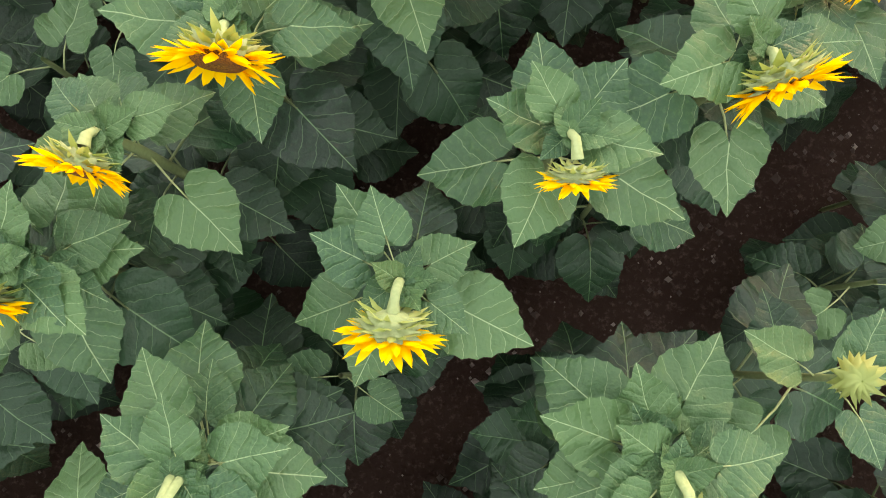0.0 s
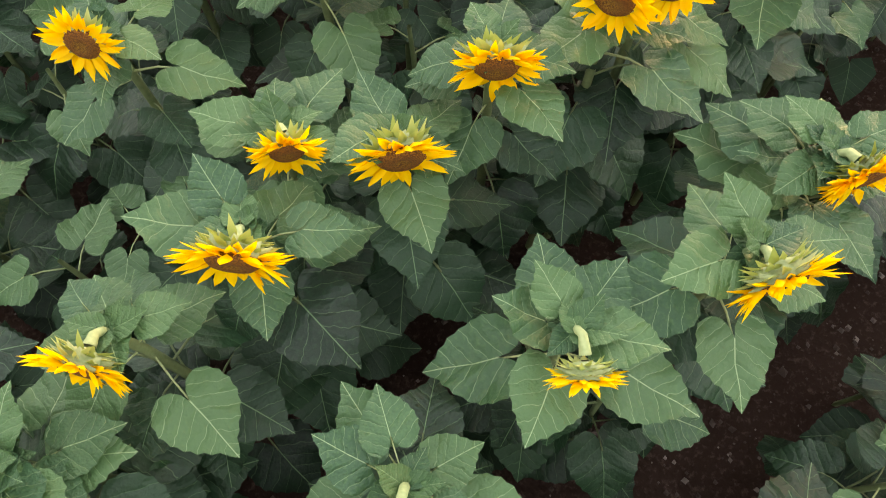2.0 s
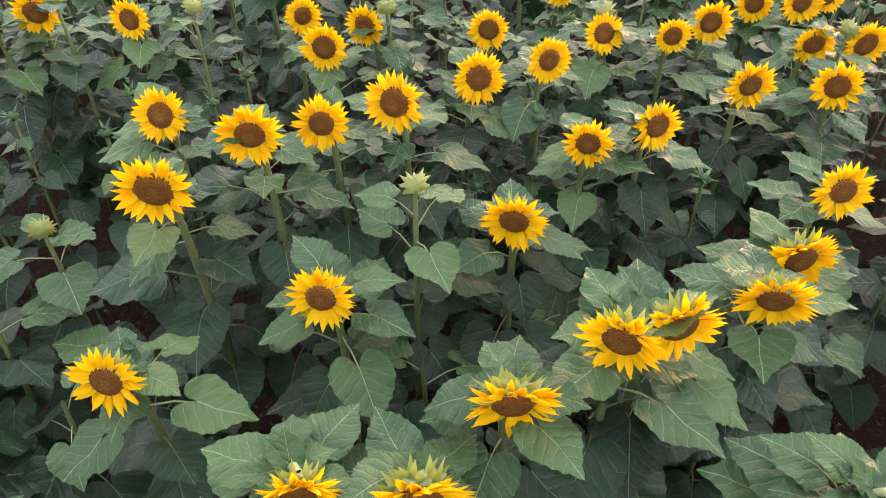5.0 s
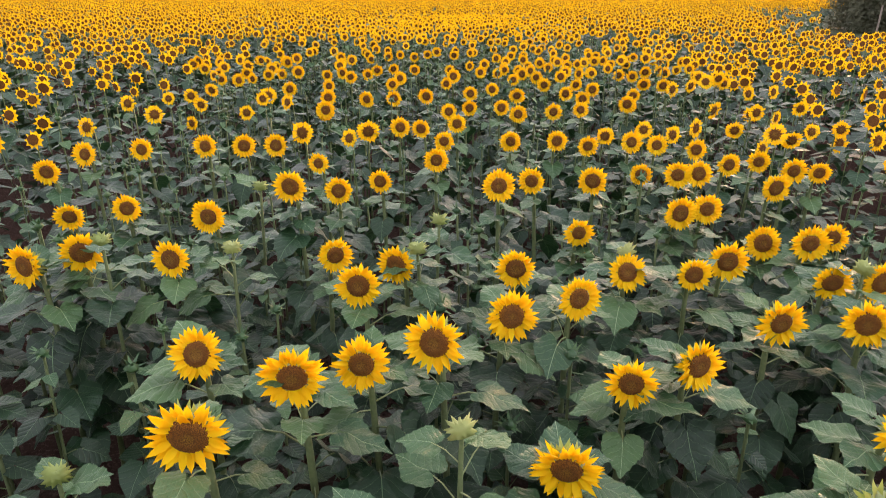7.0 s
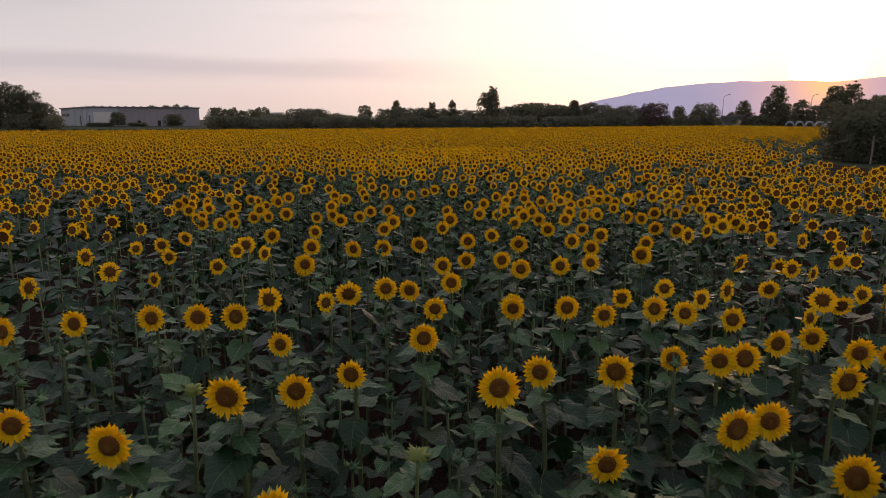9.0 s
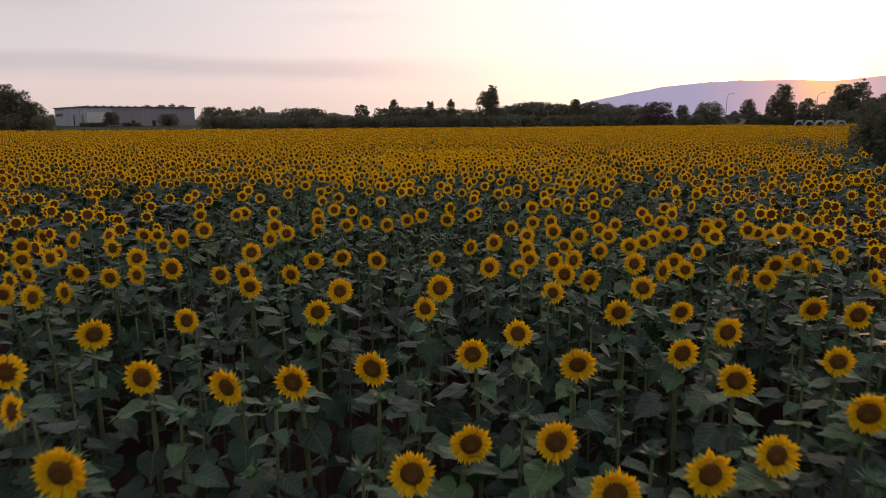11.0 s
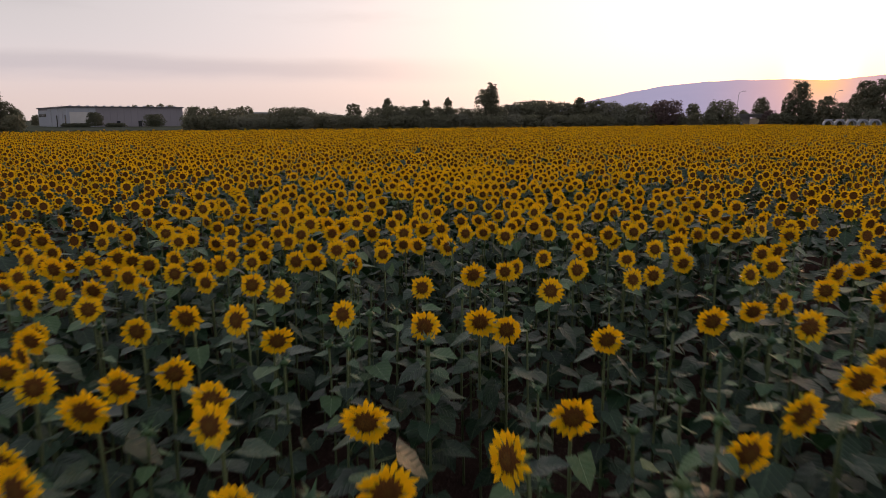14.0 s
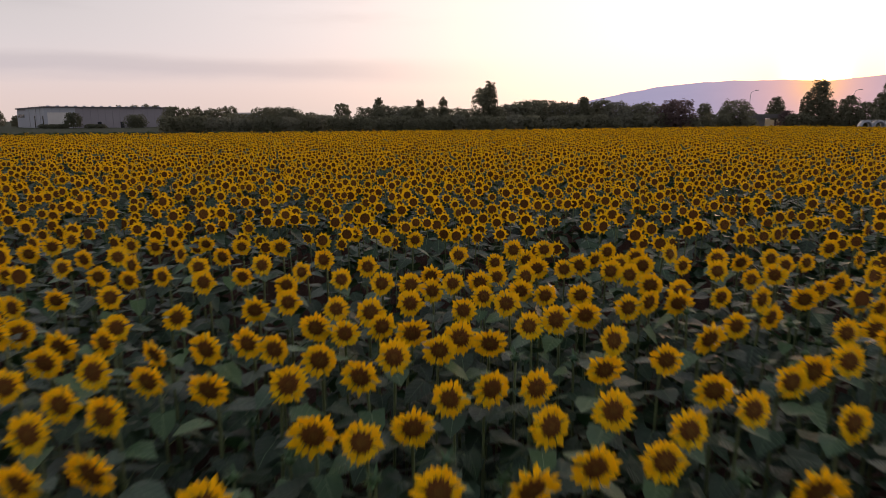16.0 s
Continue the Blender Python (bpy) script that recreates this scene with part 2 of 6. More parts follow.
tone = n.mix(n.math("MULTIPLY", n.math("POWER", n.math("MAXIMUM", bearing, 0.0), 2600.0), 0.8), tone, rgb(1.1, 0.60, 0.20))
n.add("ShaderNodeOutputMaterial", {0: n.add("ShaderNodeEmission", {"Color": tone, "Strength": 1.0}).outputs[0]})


# ---- mesh building ----
def mesh_from(name, verts, faces, mats, mat_index=None, uvs=None, smooth=True):
    me = bpy.data.meshes.new(name)
    me.from_pydata([tuple(v) for v in verts], [], [tuple(f) for f in faces])
    for m in mats:
        me.materials.append(m)
    if mat_index is not None:
        me.polygons.foreach_set("material_index", np.asarray(mat_index, dtype=np.int32))
    if uvs is not None:
        layer = me.uv_layers.new(name="UVMap")
        loops = np.zeros(len(me.loops), dtype=np.int32)
        me.loops.foreach_get("vertex_index", loops)
        layer.data.foreach_set("uv", np.asarray(uvs, dtype=np.float32)[loops].ravel())
    me.polygons.foreach_set("use_smooth", np.full(len(me.polygons), smooth))
    me.update()
    return me


class Shape:
    """Vertices with uv and triangles with a material slot, gathered piece by piece."""

    def __init__(self):
        self.v, self.uv, self.f, self.m = [], [], [], []

    def put(self, verts, faces, slot=0, uvs=None, at=None):
        k = len(self.v)
        for i, p in enumerate(verts):
            p = Vector(p)
            self.v.append(tuple(at @ p if at is not None else p))
            self.uv.append(tuple(uvs[i]) if uvs else (0.5, 0.5))
        for f in faces:
            self.f.append(tuple(k + i for i in f))
            self.m.append(slot)
        return self

    def add(self, other, at=None, slots=None):
        k = len(self.v)
        self.v += [tuple(at @ Vector(p)) for p in other.v] if at is not None else other.v
        self.uv += other.uv
        self.f += [tuple(k + i for i in f) for f in other.f]
        self.m += [slots[s] if slots else s for s in other.m]
        return self

    def mesh(self, name, mats, smooth=True):
        return mesh_from(name, self.v, self.f, mats, self.m, self.uv, smooth)


def tube(points, radii, sides, slot=0, slot_of=None):
    s = Shape()
    pts = [Vector(p) for p in points]
    verts, faces = [], []
    for i, p in enumerate(pts):
        d = (pts[min(i + 1, len(pts) - 1)] - pts[max(i - 1, 0)]).normalized()
        side = d.cross(Vector((0.31, 0.87, 0.12))).normalized()
        other = d.cross(side)
        for k in range(sides):
            a = 2 * math.pi * k / sides
            verts.append(p + radii[i] * (math.cos(a) * side + math.sin(a) * other))
    s.put(verts, [])
    for i in range(len(pts) - 1):
        for k in range(sides):
            a, b = i * sides + k, i * sides + (k + 1) % sides
            s.f += [(a, b, b + sides), (a, b + sides, a + sides)]
            s.m += [slot_of(i) if slot_of else slot] * 2
    return s


OUTLINE = ((0, 1.06), (3, 0.96), (7, 0.87), (14, 0.79), (26, 0.72), (45, 0.655), (75, 0.60), (103, 0.555), (128, 0.49), (150, 0.38), (166, 0.17))


def outline(deg):
    deg = abs(deg)
    for (a, ra), (b, rb) in zip(OUTLINE, OUTLINE[1:]):
        if deg <= b:
            k = (deg - a) / (b - a)
            return ra + (rb - ra) * k
    return OUTLINE[-1][1]


def leaf_shape(steps, rings, petiole, droop, fold, rng, lift=0.6, teeth=0.035):
    """A heart-shaped leaf of length 1 at the end of its petiole, which starts at the origin and runs towards +y."""
    s = Shape()
    rise = petiole * lift
    tip = Vector((0, petiole, rise))
    sides = 4 if rings > 2 else 3
    if rings > 1:
        s.add(tube([(0, 0, 0), (0, petiole * 0.55, rise * 0.75), tip], [0.022, 0.018, 0.016], sides, 1))
    else:
        s.add(tube([(0, 0, 0), tip], [0.022, 0.018], 3, 1))
    tilt, sway = rng.uniform(-0.15, 0.15), rng.uniform(-0.2, 0.2)
    ph, wave = rng.uniform(0, 6), rng.uniform(0.02, 0.06)

    def bend(x, y):
        z = -droop * (0.55 * y + 0.75 * y * abs(y)) + fold * abs(x) + tilt * x + 0.035 * math.sin(9 * y + ph) + wave * math.sin(11 * x + 5 * y + ph) * (0.4 + 1.6 * abs(x))
        shrink = 1.0 / math.sqrt(1 + (droop * (0.55 + 1.1 * abs(y))) ** 2)
        return Vector((x + sway * 0.2 * y * y, y * (0.35 + 0.65 * shrink), z * shrink)) + tip

    verts, uvs, faces = [bend(0, 0)], [(0.5, 0.0)], []
    angles = [166 * math.copysign(abs(q) ** 1.2, q) for q in (2 * k / (steps - 1) - 1 for k in range(steps))]
    for ring in range(1, rings + 1):
        q = ring / rings
        for k, a in enumerate(angles):
            r = outline(a) * q
            if ring == rings and teeth:
                r *= 1 + teeth * (1 if k % 2 else -1)
            x, y = r * math.sin(radians(a)), r * math.cos(radians(a))
            verts.append(bend(x, y))
            uvs.append((0.5 + x * 0.8, y))
    for k in range(steps - 1):
        faces.append((0, 2 + k, 1 + k))
        for ring in range(1, rings):
            a, b = 1 + (ring - 1) * steps + k, 1 + ring * steps + k
            faces += [(a, a + 1, b + 1), (a, b + 1, b)]
    s.put(verts, faces, 0, uvs)
    return s


def petal_shape(length, width, rng, curl=0.0):
    """A pointed ray petal from the origin towards +z, cupped, facing -y."""
    s = Shape()
    w, c = width / 2, rng.uniform(0.004, 0.010)
    bow = rng.uniform(-0.012, 0.010) + curl
    pts, faces = [], []
    for k, (z, half) in enumerate(((0, 0.5), (0.33, 1.0), (0.7, 0.68), (1.0, 0.03))):
        y = -0.35 * bow * z + bow * z * z
        for side in (-1, 0, 1):
            pts.append((side * w * half, y + (c * half if side == 0 else 0), z * length * (1 if side == 0 else 0.97)))
    for k in range(3):
        for j in range(2):
            a = k * 3 + j
            faces += [(a, a + 1, a + 4), (a, a + 4, a + 3)]
    return s.put(pts, faces)


def disc_shape(radius, sides, rings=3):
    """The domed seed disc in the xz plane, facing -y; u holds the distance from its middle."""
    s = Shape()
    verts, uvs, faces = [(0, -0.006, 0)], [(0, 0)], []
    for q in range(1, rings + 1):
        f = q / rings
        y = -0.006 - 0.014 * math.sin(f * 2.3) + 0.018 * f ** 3
        for k in range(sides):
            a = 2 * math.pi * k / sides
            verts.append((radius * f * math.sin(a), y, radius * f * math.cos(a)))
            uvs.append((f, k / sides))
    for k in range(sides):
        faces.append((0, 1 + k, 1 + (k + 1) % sides))
        for q in range(rings - 1):
            a, b = 1 + q * sides + k, 1 + q * sides + (k + 1) % sides
            faces += [(a, a + sides, b + sides), (a, b + sides, b)]
    return s.put(verts, faces, 0, uvs)


def spiky_rings(prof, sides, rng):
    """A lathe shape about y whose rings may carry spikes: rows of radius, y, reach and sweep of the spikes."""
    verts, faces = [], []
    for q, (r, y, reach, sweep) in enumerate(prof):
        for k in range(sides):
            a = 2 * math.pi * (k + (rng.uniform(-0.25, 0.25) if reach else 0)) / sides
            out = reach * rng.uniform(0.65, 1.2) if reach and (k + q) % 2 else 0.0
            verts.append(((r + out) * math.sin(a), y + (sweep * rng.uniform(0.3, 1.3) if out else 0), (r + out) * math.cos(a)))
    for i in range(len(prof) - 1):
        for k in range(sides):
            a, b = i * sides + k, i * sides + (k + 1) % sides
            faces += [(a, b, b + sides), (a, b + sides, a + sides)]
    return Shape().put(verts, faces)


def receptacle_shape(radius, bracts, rng, reach=0.030):
    """The green back of a head with its rings of pointed bracts; the neck joins it at y = 0.045."""
    s = Shape().add(spiky_rings(((0.012, 0.045, 0, 0), (0.034, 0.037, 0, 0), (0.80 * radius, 0.028, 0.6 * reach, 0.014), (0.86 * radius, 0.022, 0, 0), (0.97 * radius, 0.014, reach, 0.016),
                        (0.98 * radius, 0.008, 0, 0), (1.0 * radius, 0.004, reach * 0.9, 0.004), (0.95 * radius, -0.003, 0, 0)), bracts, rng), slots={0: 1})
    for share, y, count, sweep in ((0.62, 0.036, 11, 0.030), (0.86, 0.026, 15, 0.026), (1.0, 0.012, 18, 0.014)):
        for k in range(count):
            a = 2 * math.pi * (k + rng.uniform(-0.35, 0.35)) / count
            d, t = Vector((math.sin(a), 0, math.cos(a))), Vector((math.cos(a), 0, -math.sin(a)))
            long, w, lift = reach * rng.uniform(1.0, 1.7), rng.uniform(0.007, 0.011), sweep * rng.uniform(0.2, 1.2)
            root, back = d * radius * share + Vector((0, y, 0)), Vector((0, 1, 0))
            s.put([root - t * w * 0.8, root + t * w * 0.8, root + d * long * 0.45 + back * (lift * 0.3) + t * w, root + d * long * 0.45 + back * (lift * 0.3) - t * w,
                   root + d * long * 0.45 + back * (lift * 0.3 + 0.004), root + d * long + back * lift + t * rng.uniform(-0.01, 0.01)],
                  [(0, 1, 4), (1, 2, 4), (0, 4, 3), (3, 4, 5), (4, 2, 5)])
    return s


def stem_path(height, tilt, lean=0.0):
    """From the root up to the back of a head whose middle is at (0, 0, height) and which faces -y, tilted upwards by so many degrees."""
    n = Vector((0, -math.cos(radians(tilt)), math.sin(radians(tilt))))
    back = Vector((0, 0, height)) - n * 0.045
    bend = Vector((lean * 0.2, 0.105 if tilt < -15 else 0.085, height - 0.03 - 0.05 * math.sin(radians(tilt))))
    root = Vector((lean, 0.14, 0))
    hook = (bend + back) / 2 + Vector((0, 0.005, 0.028 if tilt < -15 else 0.012))
    return [root, root.lerp(bend, 0.5) + Vector((0.01, 0.012, 0)), root.lerp(bend, 0.88) + Vector((0, 0.012, 0)), bend, hook, back]


STEM_R = [0.016, 0.0145, 0.012, 0.0095, 0.0095, 0.013]
# ---- the ground: one sheet to the horizon, finer and cloddy where the camera is near ----
def edge_y(x):
    """Where the far end of the field lies."""
    return 116 + (0.45 if x < 0 else 0.62) * x


def in_field(x, y):
    if 61 < x < 84 and y > 131:                          # the pipe yard at the corner of the field
        return False
    return -9 < y < min(edge_y(x), 168) and -max(26, 13 + 0.74 * y) < x < max(26, 13 + 0.72 * y) and (y < 23 or y > 54 or x < 12.0 + 0.48 * (y - 24)) and (y < 54 or x < 26.5 + 0.62 * (y - 54))


def ground_height(x, y):
    near = max(0.0, 1.0 - max(abs(x) - 5, 0) / 4) * max(0.0, 1.0 - max(abs(y - 1.5) - 6, 0) / 3)
    p = Vector((x, y, 0))
    return near * (0.035 * noise.noise(p * 3.1) + 0.018 * noise.noise(p * 11)) - 0.02


def grid_lines(a, b, fine_a, fine_b, step):
    inner = list(np.arange(fine_a, fine_b + 1e-6, step))
    outer = [4000, 1500, 600, 320, 210, 140, 90, 55, 30, 18]
    return [-v for v in outer if -v > a and -v < fine_a - 1] + inner + [v for v in outer[::-1] if v < b and v > fine_b + 1]


gx, gy = grid_lines(-4200, 4200, -4.5, 4.5, 0.075), grid_lines(-4200, 4700, -2.5, 6.5, 0.075)
verts = [(x, y, ground_height(x, y)) for y in gy for x in gx]
wide_row = len(gx)
faces, slots = [], []
for j in range(len(gy) - 1):
    for i in range(wide_row - 1):
        a = j * wide_row + i
        faces.append((a, a + 1, a + 1 + wide_row, a + wide_row))
        slots.append(0)
ground = tagged(new("ground", mesh_from("ground", verts, faces, [GRASS], slots)), "flat farmland with rough green meadow grass", "ground", kind="structure")

fx = [-88, -70, -50, -35, -20, -10, -5] + list(np.arange(-4.5, 4.6, 0.075)) + [5, 10, 20, 26.5, 50, 70, 95]
fy = [-14, -6, -3] + list(np.arange(-2.5, 6.6, 0.075)) + [8, 12, 20, 30, 43, 54, 60, 80, 100, 130]
verts, faces = [], []
for y in fy:
    for x in fx:
        verts.append((x, min(y, edge_y(x)), ground_height(x, min(y, edge_y(x))) + 0.012))
for j in range(len(fy) - 1):
    for i in range(len(fx) - 1):
        a = j * len(fx) + i
        if not (fx[i] >= 26.5 and fy[j] >= 43):
            faces.append((a, a + 1, a + 1 + len(fx), a + len(fx)))
soil = tagged(new("field_soil", mesh_from("field_soil", verts, faces, [SOIL])), "dark reddish-brown dry cloddy soil of the sunflower field", "soil", kind="structure")

# pale pebbles and small clods between the rows
rng = random.Random(4)
pebbles = Shape()
for k in range(4200):
    x, y, r = rng.uniform(-2.2, 2.6), rng.uniform(-0.8, 4.2), 0.005 + 0.016 * rng.random() ** 2.5
    if k < 300:
        r *= 1.4
    q = [Vector((rng.uniform(0.7, 1.2) * dx, rng.uniform(0.7, 1.2) * dy, rng.uniform(0.5, 0.8) * dz)) * r
         for dx, dy, dz in ((1, 0, 0), (0, 1, 0), (-1, 0, 0), (0, -1, 0), (0, 0, 1), (0, 0, -1))]
    pebbles.put([p + Vector((x, y, ground_height(x, y) + 0.014)) for p in q],
                [(0, 1, 4), (1, 2, 4), (2, 3, 4), (3, 0, 4), (1, 0, 5), (2, 1, 5), (3, 2, 5), (0, 3, 5)])
tagged(new("pebbles", pebbles.mesh("pebbles", [STONE], False)), "pale pebbles and small clods strewn over the soil", "pebbles", kind="stuff")

# ---- sunflowers, plant by plant ----
rng = random.Random(11)
leaf_meshes = [leaf_shape(45, 3, rng.uniform(0.45, 0.85), rng.uniform(0.05, 0.65), rng.uniform(-0.10, 0.20), rng, teeth=0.022).mesh("leaf", [LEAF, STEM]) for _ in range(14)]
young_meshes = [leaf_shape(41, 3, rng.uniform(0.65, 1.0), rng.uniform(-0.05, 0.35), rng.uniform(-0.02, 0.15), rng, lift=0.5, teeth=0.022).mesh("leaf", [YOUNG, NECK]) for _ in range(6)]
plain_leaf_meshes = [leaf_shape(19, 2, rng.uniform(0.45, 0.75), rng.uniform(0.05, 0.7), rng.uniform(-0.06, 0.2), rng, teeth=0.03).mesh("leaf", [LEAF, STEM]) for _ in range(10)]
plain_young_meshes = [leaf_shape(19, 2, rng.uniform(0.25, 0.4), rng.uniform(0.0, 0.3), rng.uniform(0, 0.2), rng, teeth=0.03).mesh("leaf", [YOUNG, NECK]) for _ in range(5)]
leaflet_meshes = [leaf_shape(25, 3, rng.uniform(0.2, 0.4), rng.uniform(-0.2, 0.3), rng.uniform(0.05, 0.3), rng, lift=0.5, teeth=0.02).mesh("leaf", [YOUNG, NECK]) for _ in range(6)]
petal_meshes = [petal_shape(0.066 * rng.uniform(0.80, 1.18), 0.0235 * rng.uniform(0.85, 1.15), rng, rng.uniform(-0.016, 0.020)).mesh("petal", [PETAL]) for _ in range(12)]
disc_meshes = [disc_shape(r, 20).mesh("seed_disc", [DISC]) for r in (0.055, 0.061)]
back_meshes = [receptacle_shape(0.052, 20, rng).mesh("flower_head", [BRACT, NECK]) for _ in range(4)]


def petal_ring_mesh(rng):
    s = Shape()
    count = rng.randint(24, 28)
    for layer in (0, 1):
        for k in range(count if layer == 0 else count * 2 // 3):
            a = 2 * math.pi * (k + 0.5 * layer + rng.uniform(-0.25, 0.25)) / (count if layer == 0 else count * 2 // 3)
            p = petal_shape(0.066 * rng.uniform(0.8, 1.15), 0.026 * rng.uniform(0.85, 1.15), rng)
            s.add(p, Matrix.Rotation(a, 4, "Y") @ pose(0, -0.004 * layer, 0.047, rng.uniform(-6, 20) + 10 * layer, 0, 0))
    return s.mesh("petals", [PETAL])


petal_rings = [petal_ring_mesh(rng) for _ in range(6)]


def bud_shape(rng):
    """A closed green head with spiky bracts, pointing up."""
    s = spiky_rings(((0.014, 0.026, 0, 0), (0.030, 0.012, 0.026, 0.006), (0.032, 0.002, 0, 0), (0.033, -0.006, 0.030, -0.012), (0.030, -0.014, 0, 0),
                     (0.026, -0.018, 0.022, -0.024), (0.016, -0.024, 0.008, -0.012), (0.002, -0.022, 0, 0)), 22, rng)
    turned = Shape()
    return turned.add(s, pose(0, 0, 0, -90))


bud_meshes = [bud_shape(rng).mesh("bud", [BRACT]) for _ in range(3)]


def under(name, data, parent, m, label=""):
    ob = new(name, data)
    ob.parent = parent
    ob.matrix_basis = m
    return tagged(ob, label)


def leaf_plan(height, rng, young=5, mature=9, spread=1.0, faced=False):
    """Heights, turns, sizes of the leaves of one plant."""
    plan = []
    turn = rng.uniform(0, 360)
    for k in range(mature):
        f = (k + rng.uniform(0, 0.6)) / mature
        turn += 137.5 + rng.uniform(-15, 15)
        plan.append((height * (0.30 + 0.52 * f), turn, spread * rng.uniform(0.17, 0.26) * (1.0 - 0.18 * f), False, rng.uniform(-32, 10)))
    for k in range(young):
        turn += 137.5 + rng.uniform(-20, 20)
        if faced and k > 0.45 * young:                  # the leaves by a head grow beside and behind it
            turn = ((turn + 180) % 360 - 180) * 0.72
        plan.append((height * 0.82 + (0.18 * height - 0.05) * (k + 0.5) / young, turn, rng.uniform(0.115, 0.165) * (1.15 - 0.5 * k / young), True, rng.uniform(-22, 6) + 26 * k / young))
    return plan


def on_stem(path, z):
    for a, b in zip(path, path[1:]):
        if a.z <= z <= b.z and b.z > a.z:
            return a.lerp(b, (z - a.z) / (b.z - a.z))
    return path[3]


BLOOM_LABEL = "tall sunflower in bloom with yellow petals and brown disc"
GROUP = "sunflowers standing in the field rows"


def sunflower(x, y, z, turn=0.0, tilt=2.0, size=1.0, petals=True, seed=0, mature=9, young=5):
    """One plant whose flower has its middle at x, y, z and faces -y, turned about the vertical."""
    rng = random.Random(seed * 977 + 5)
    plant = new("sunflower")
    plant.matrix_basis = pose(x, y, 0, 0, 0, turn)
    tagged(plant, BLOOM_LABEL if tilt > -8 else "sunflower with nodding yellow head and pale bent neck", "sunflower", GROUP)
    path = stem_path(z, tilt, rng.uniform(-0.08, 0.08))
    under("stem", tube(path, [r * (0.85 + 0.3 * size) for r in STEM_R], 7, slot_of=lambda i: 0 if i < 3 else 1).mesh("stem", [STEM, NECK]), plant, Matrix())
    head = under("flower_head", rng.choice(back_meshes), plant, pose(0, 0, z, -tilt) @ Matrix.Diagonal((size, size, size, 1)), "green back with pointed bracts")
    under("seed_disc", rng.choice(disc_meshes), head, pose(0, 0, 0, 0, rng.uniform(0, 360), 0), "brown seed disc")
    if petals:
        count = rng.randint(29, 33)
        for layer in (0, 1):
            c = count if layer == 0 else count * 2 // 3
            for k in range(c):
                a = 360 * (k + 0.5 * layer + rng.uniform(-0.3, 0.3)) / c
                under("petal", rng.choice(petal_meshes), head, pose(0, 0, 0, 0, a, 0) @ pose(0, -0.004 * layer, 0.047, rng.uniform(-16, 28) + 10 * layer, rng.uniform(-14, 14), rng.uniform(-18, 18)))
    else:
        under("petals", rng.choice(petal_rings), head, pose(0, 0, 0, 0, rng.uniform(0, 360), 0), "ring of yellow petals")["kind"] = "stuff"
    for lz, la, ls, is_young, pitch in leaf_plan(z, rng, young, mature, faced=True):
        fine = y < 4.2
        kinds = (young_meshes if fine else plain_young_meshes) if is_young else (leaf_meshes if fine else plain_leaf_meshes)
        under("leaf", rng.choice(kinds), plant,
              Matrix.Translation(on_stem(path, lz)) @ pose(0, 0, 0, 0, 0, la) @ pose(0, 0, 0, pitch) @ Matrix.Diagonal((ls, ls, ls, 1)))
    if y < 5.2:                                          # the small folded leaves round the neck
        few = 5 if tilt < -15 else 7
        for k in range(few):
            ls = rng.uniform(0.055, 0.095)
            under("leaf", rng.choice(leaflet_meshes), plant, Matrix.Translation(path[2].lerp(path[3], rng.uniform(0.75, 1.0))) @ pose(0, 0, 0, 0, 0, (-125 + 62 * k if few == 5 else -165 + 55 * k) + rng.uniform(-22, 22))
                  @ pose(0, 0, 0, rng.uniform(-12, 34)) @ Matrix.Diagonal((ls * 0.85, ls, ls, 1)), "small pale folded leaf")
    return plant


def bud_plant(x, y, z, seed=0, mature=8, young=5, bud=True):
    """A plant that is not yet in bloom, with a green bud on top at height z."""
    rng = random.Random(seed * 613 + 9)
    plant = new("sunflower")
    plant.matrix_basis = pose(x, y, 0, 0, 0, rng.uniform(0, 360))
    tagged(plant, "young sunflower with broad leaves and a closed green bud" if bud else "short leafy sunflower shaded by its neighbours, without flower", "sunflower", GROUP)
    sway = Vector((rng.uniform(-0.06, 0.06), rng.uniform(-0.06, 0.06), 0))
    path = [Vector((0, 0, 0)), sway * 0.4 + Vector((0, 0, z * 0.5)), sway * 0.8 + Vector((0, 0, z * 0.85)), sway + Vector((0, 0, z - 0.02))]
    under("stem", tube(path, [0.014, 0.012, 0.010, 0.008], 6).mesh("stem", [STEM]), plant, Matrix())
    if bud:
        under("bud", rng.choice(bud_meshes), plant, Matrix.Translation(path[-1] + Vector((0, 0, 0.02))) @ pose(0, 0, 0, rng.uniform(-30, 50), 0, 0), "closed green bud with spiky bracts")
    for lz, la, ls, is_young, pitch in leaf_plan(z, rng, young, mature):
        under("leaf", rng.choice(young_meshes if is_young else leaf_meshes), plant,
              Matrix.Translation(on_stem(path, min(lz, z - 0.05))) @ pose(0, 0, 0, 0, 0, la) @ pose(0, 0, 0, pitch) @ Matrix.Diagonal((ls, ls, ls, 1)))
    return plant


PLANTED = []


def bloom(x, y, z, turn=0.0, tilt=2.0, size=1.0):
    """A sunflower of the rows near the camera's way."""
    k = len(PLANTED)
    PLANTED.append((x, y))
    near = y < 5.2
    sunflower(x, y, z, turn, tilt, size, petals=y < 3.5, seed=k, mature=13 if near else 8, young=8 if near else 4)


ROW_BLOOMS = []


def row_bloom(x, y, z, turn=0.0, tilt=2.0, size=1.0):
    """A sunflower further along the way, in the mesh of the rows."""
    PLANTED.append((x, y))
    ROW_BLOOMS.append((x, y, radians(turn), size, z / 1.65))


def budding(x, y, z):
    k = len(PLANTED)
    PLANTED.append((x, y))
    bud_plant(x, y, z, seed=k)


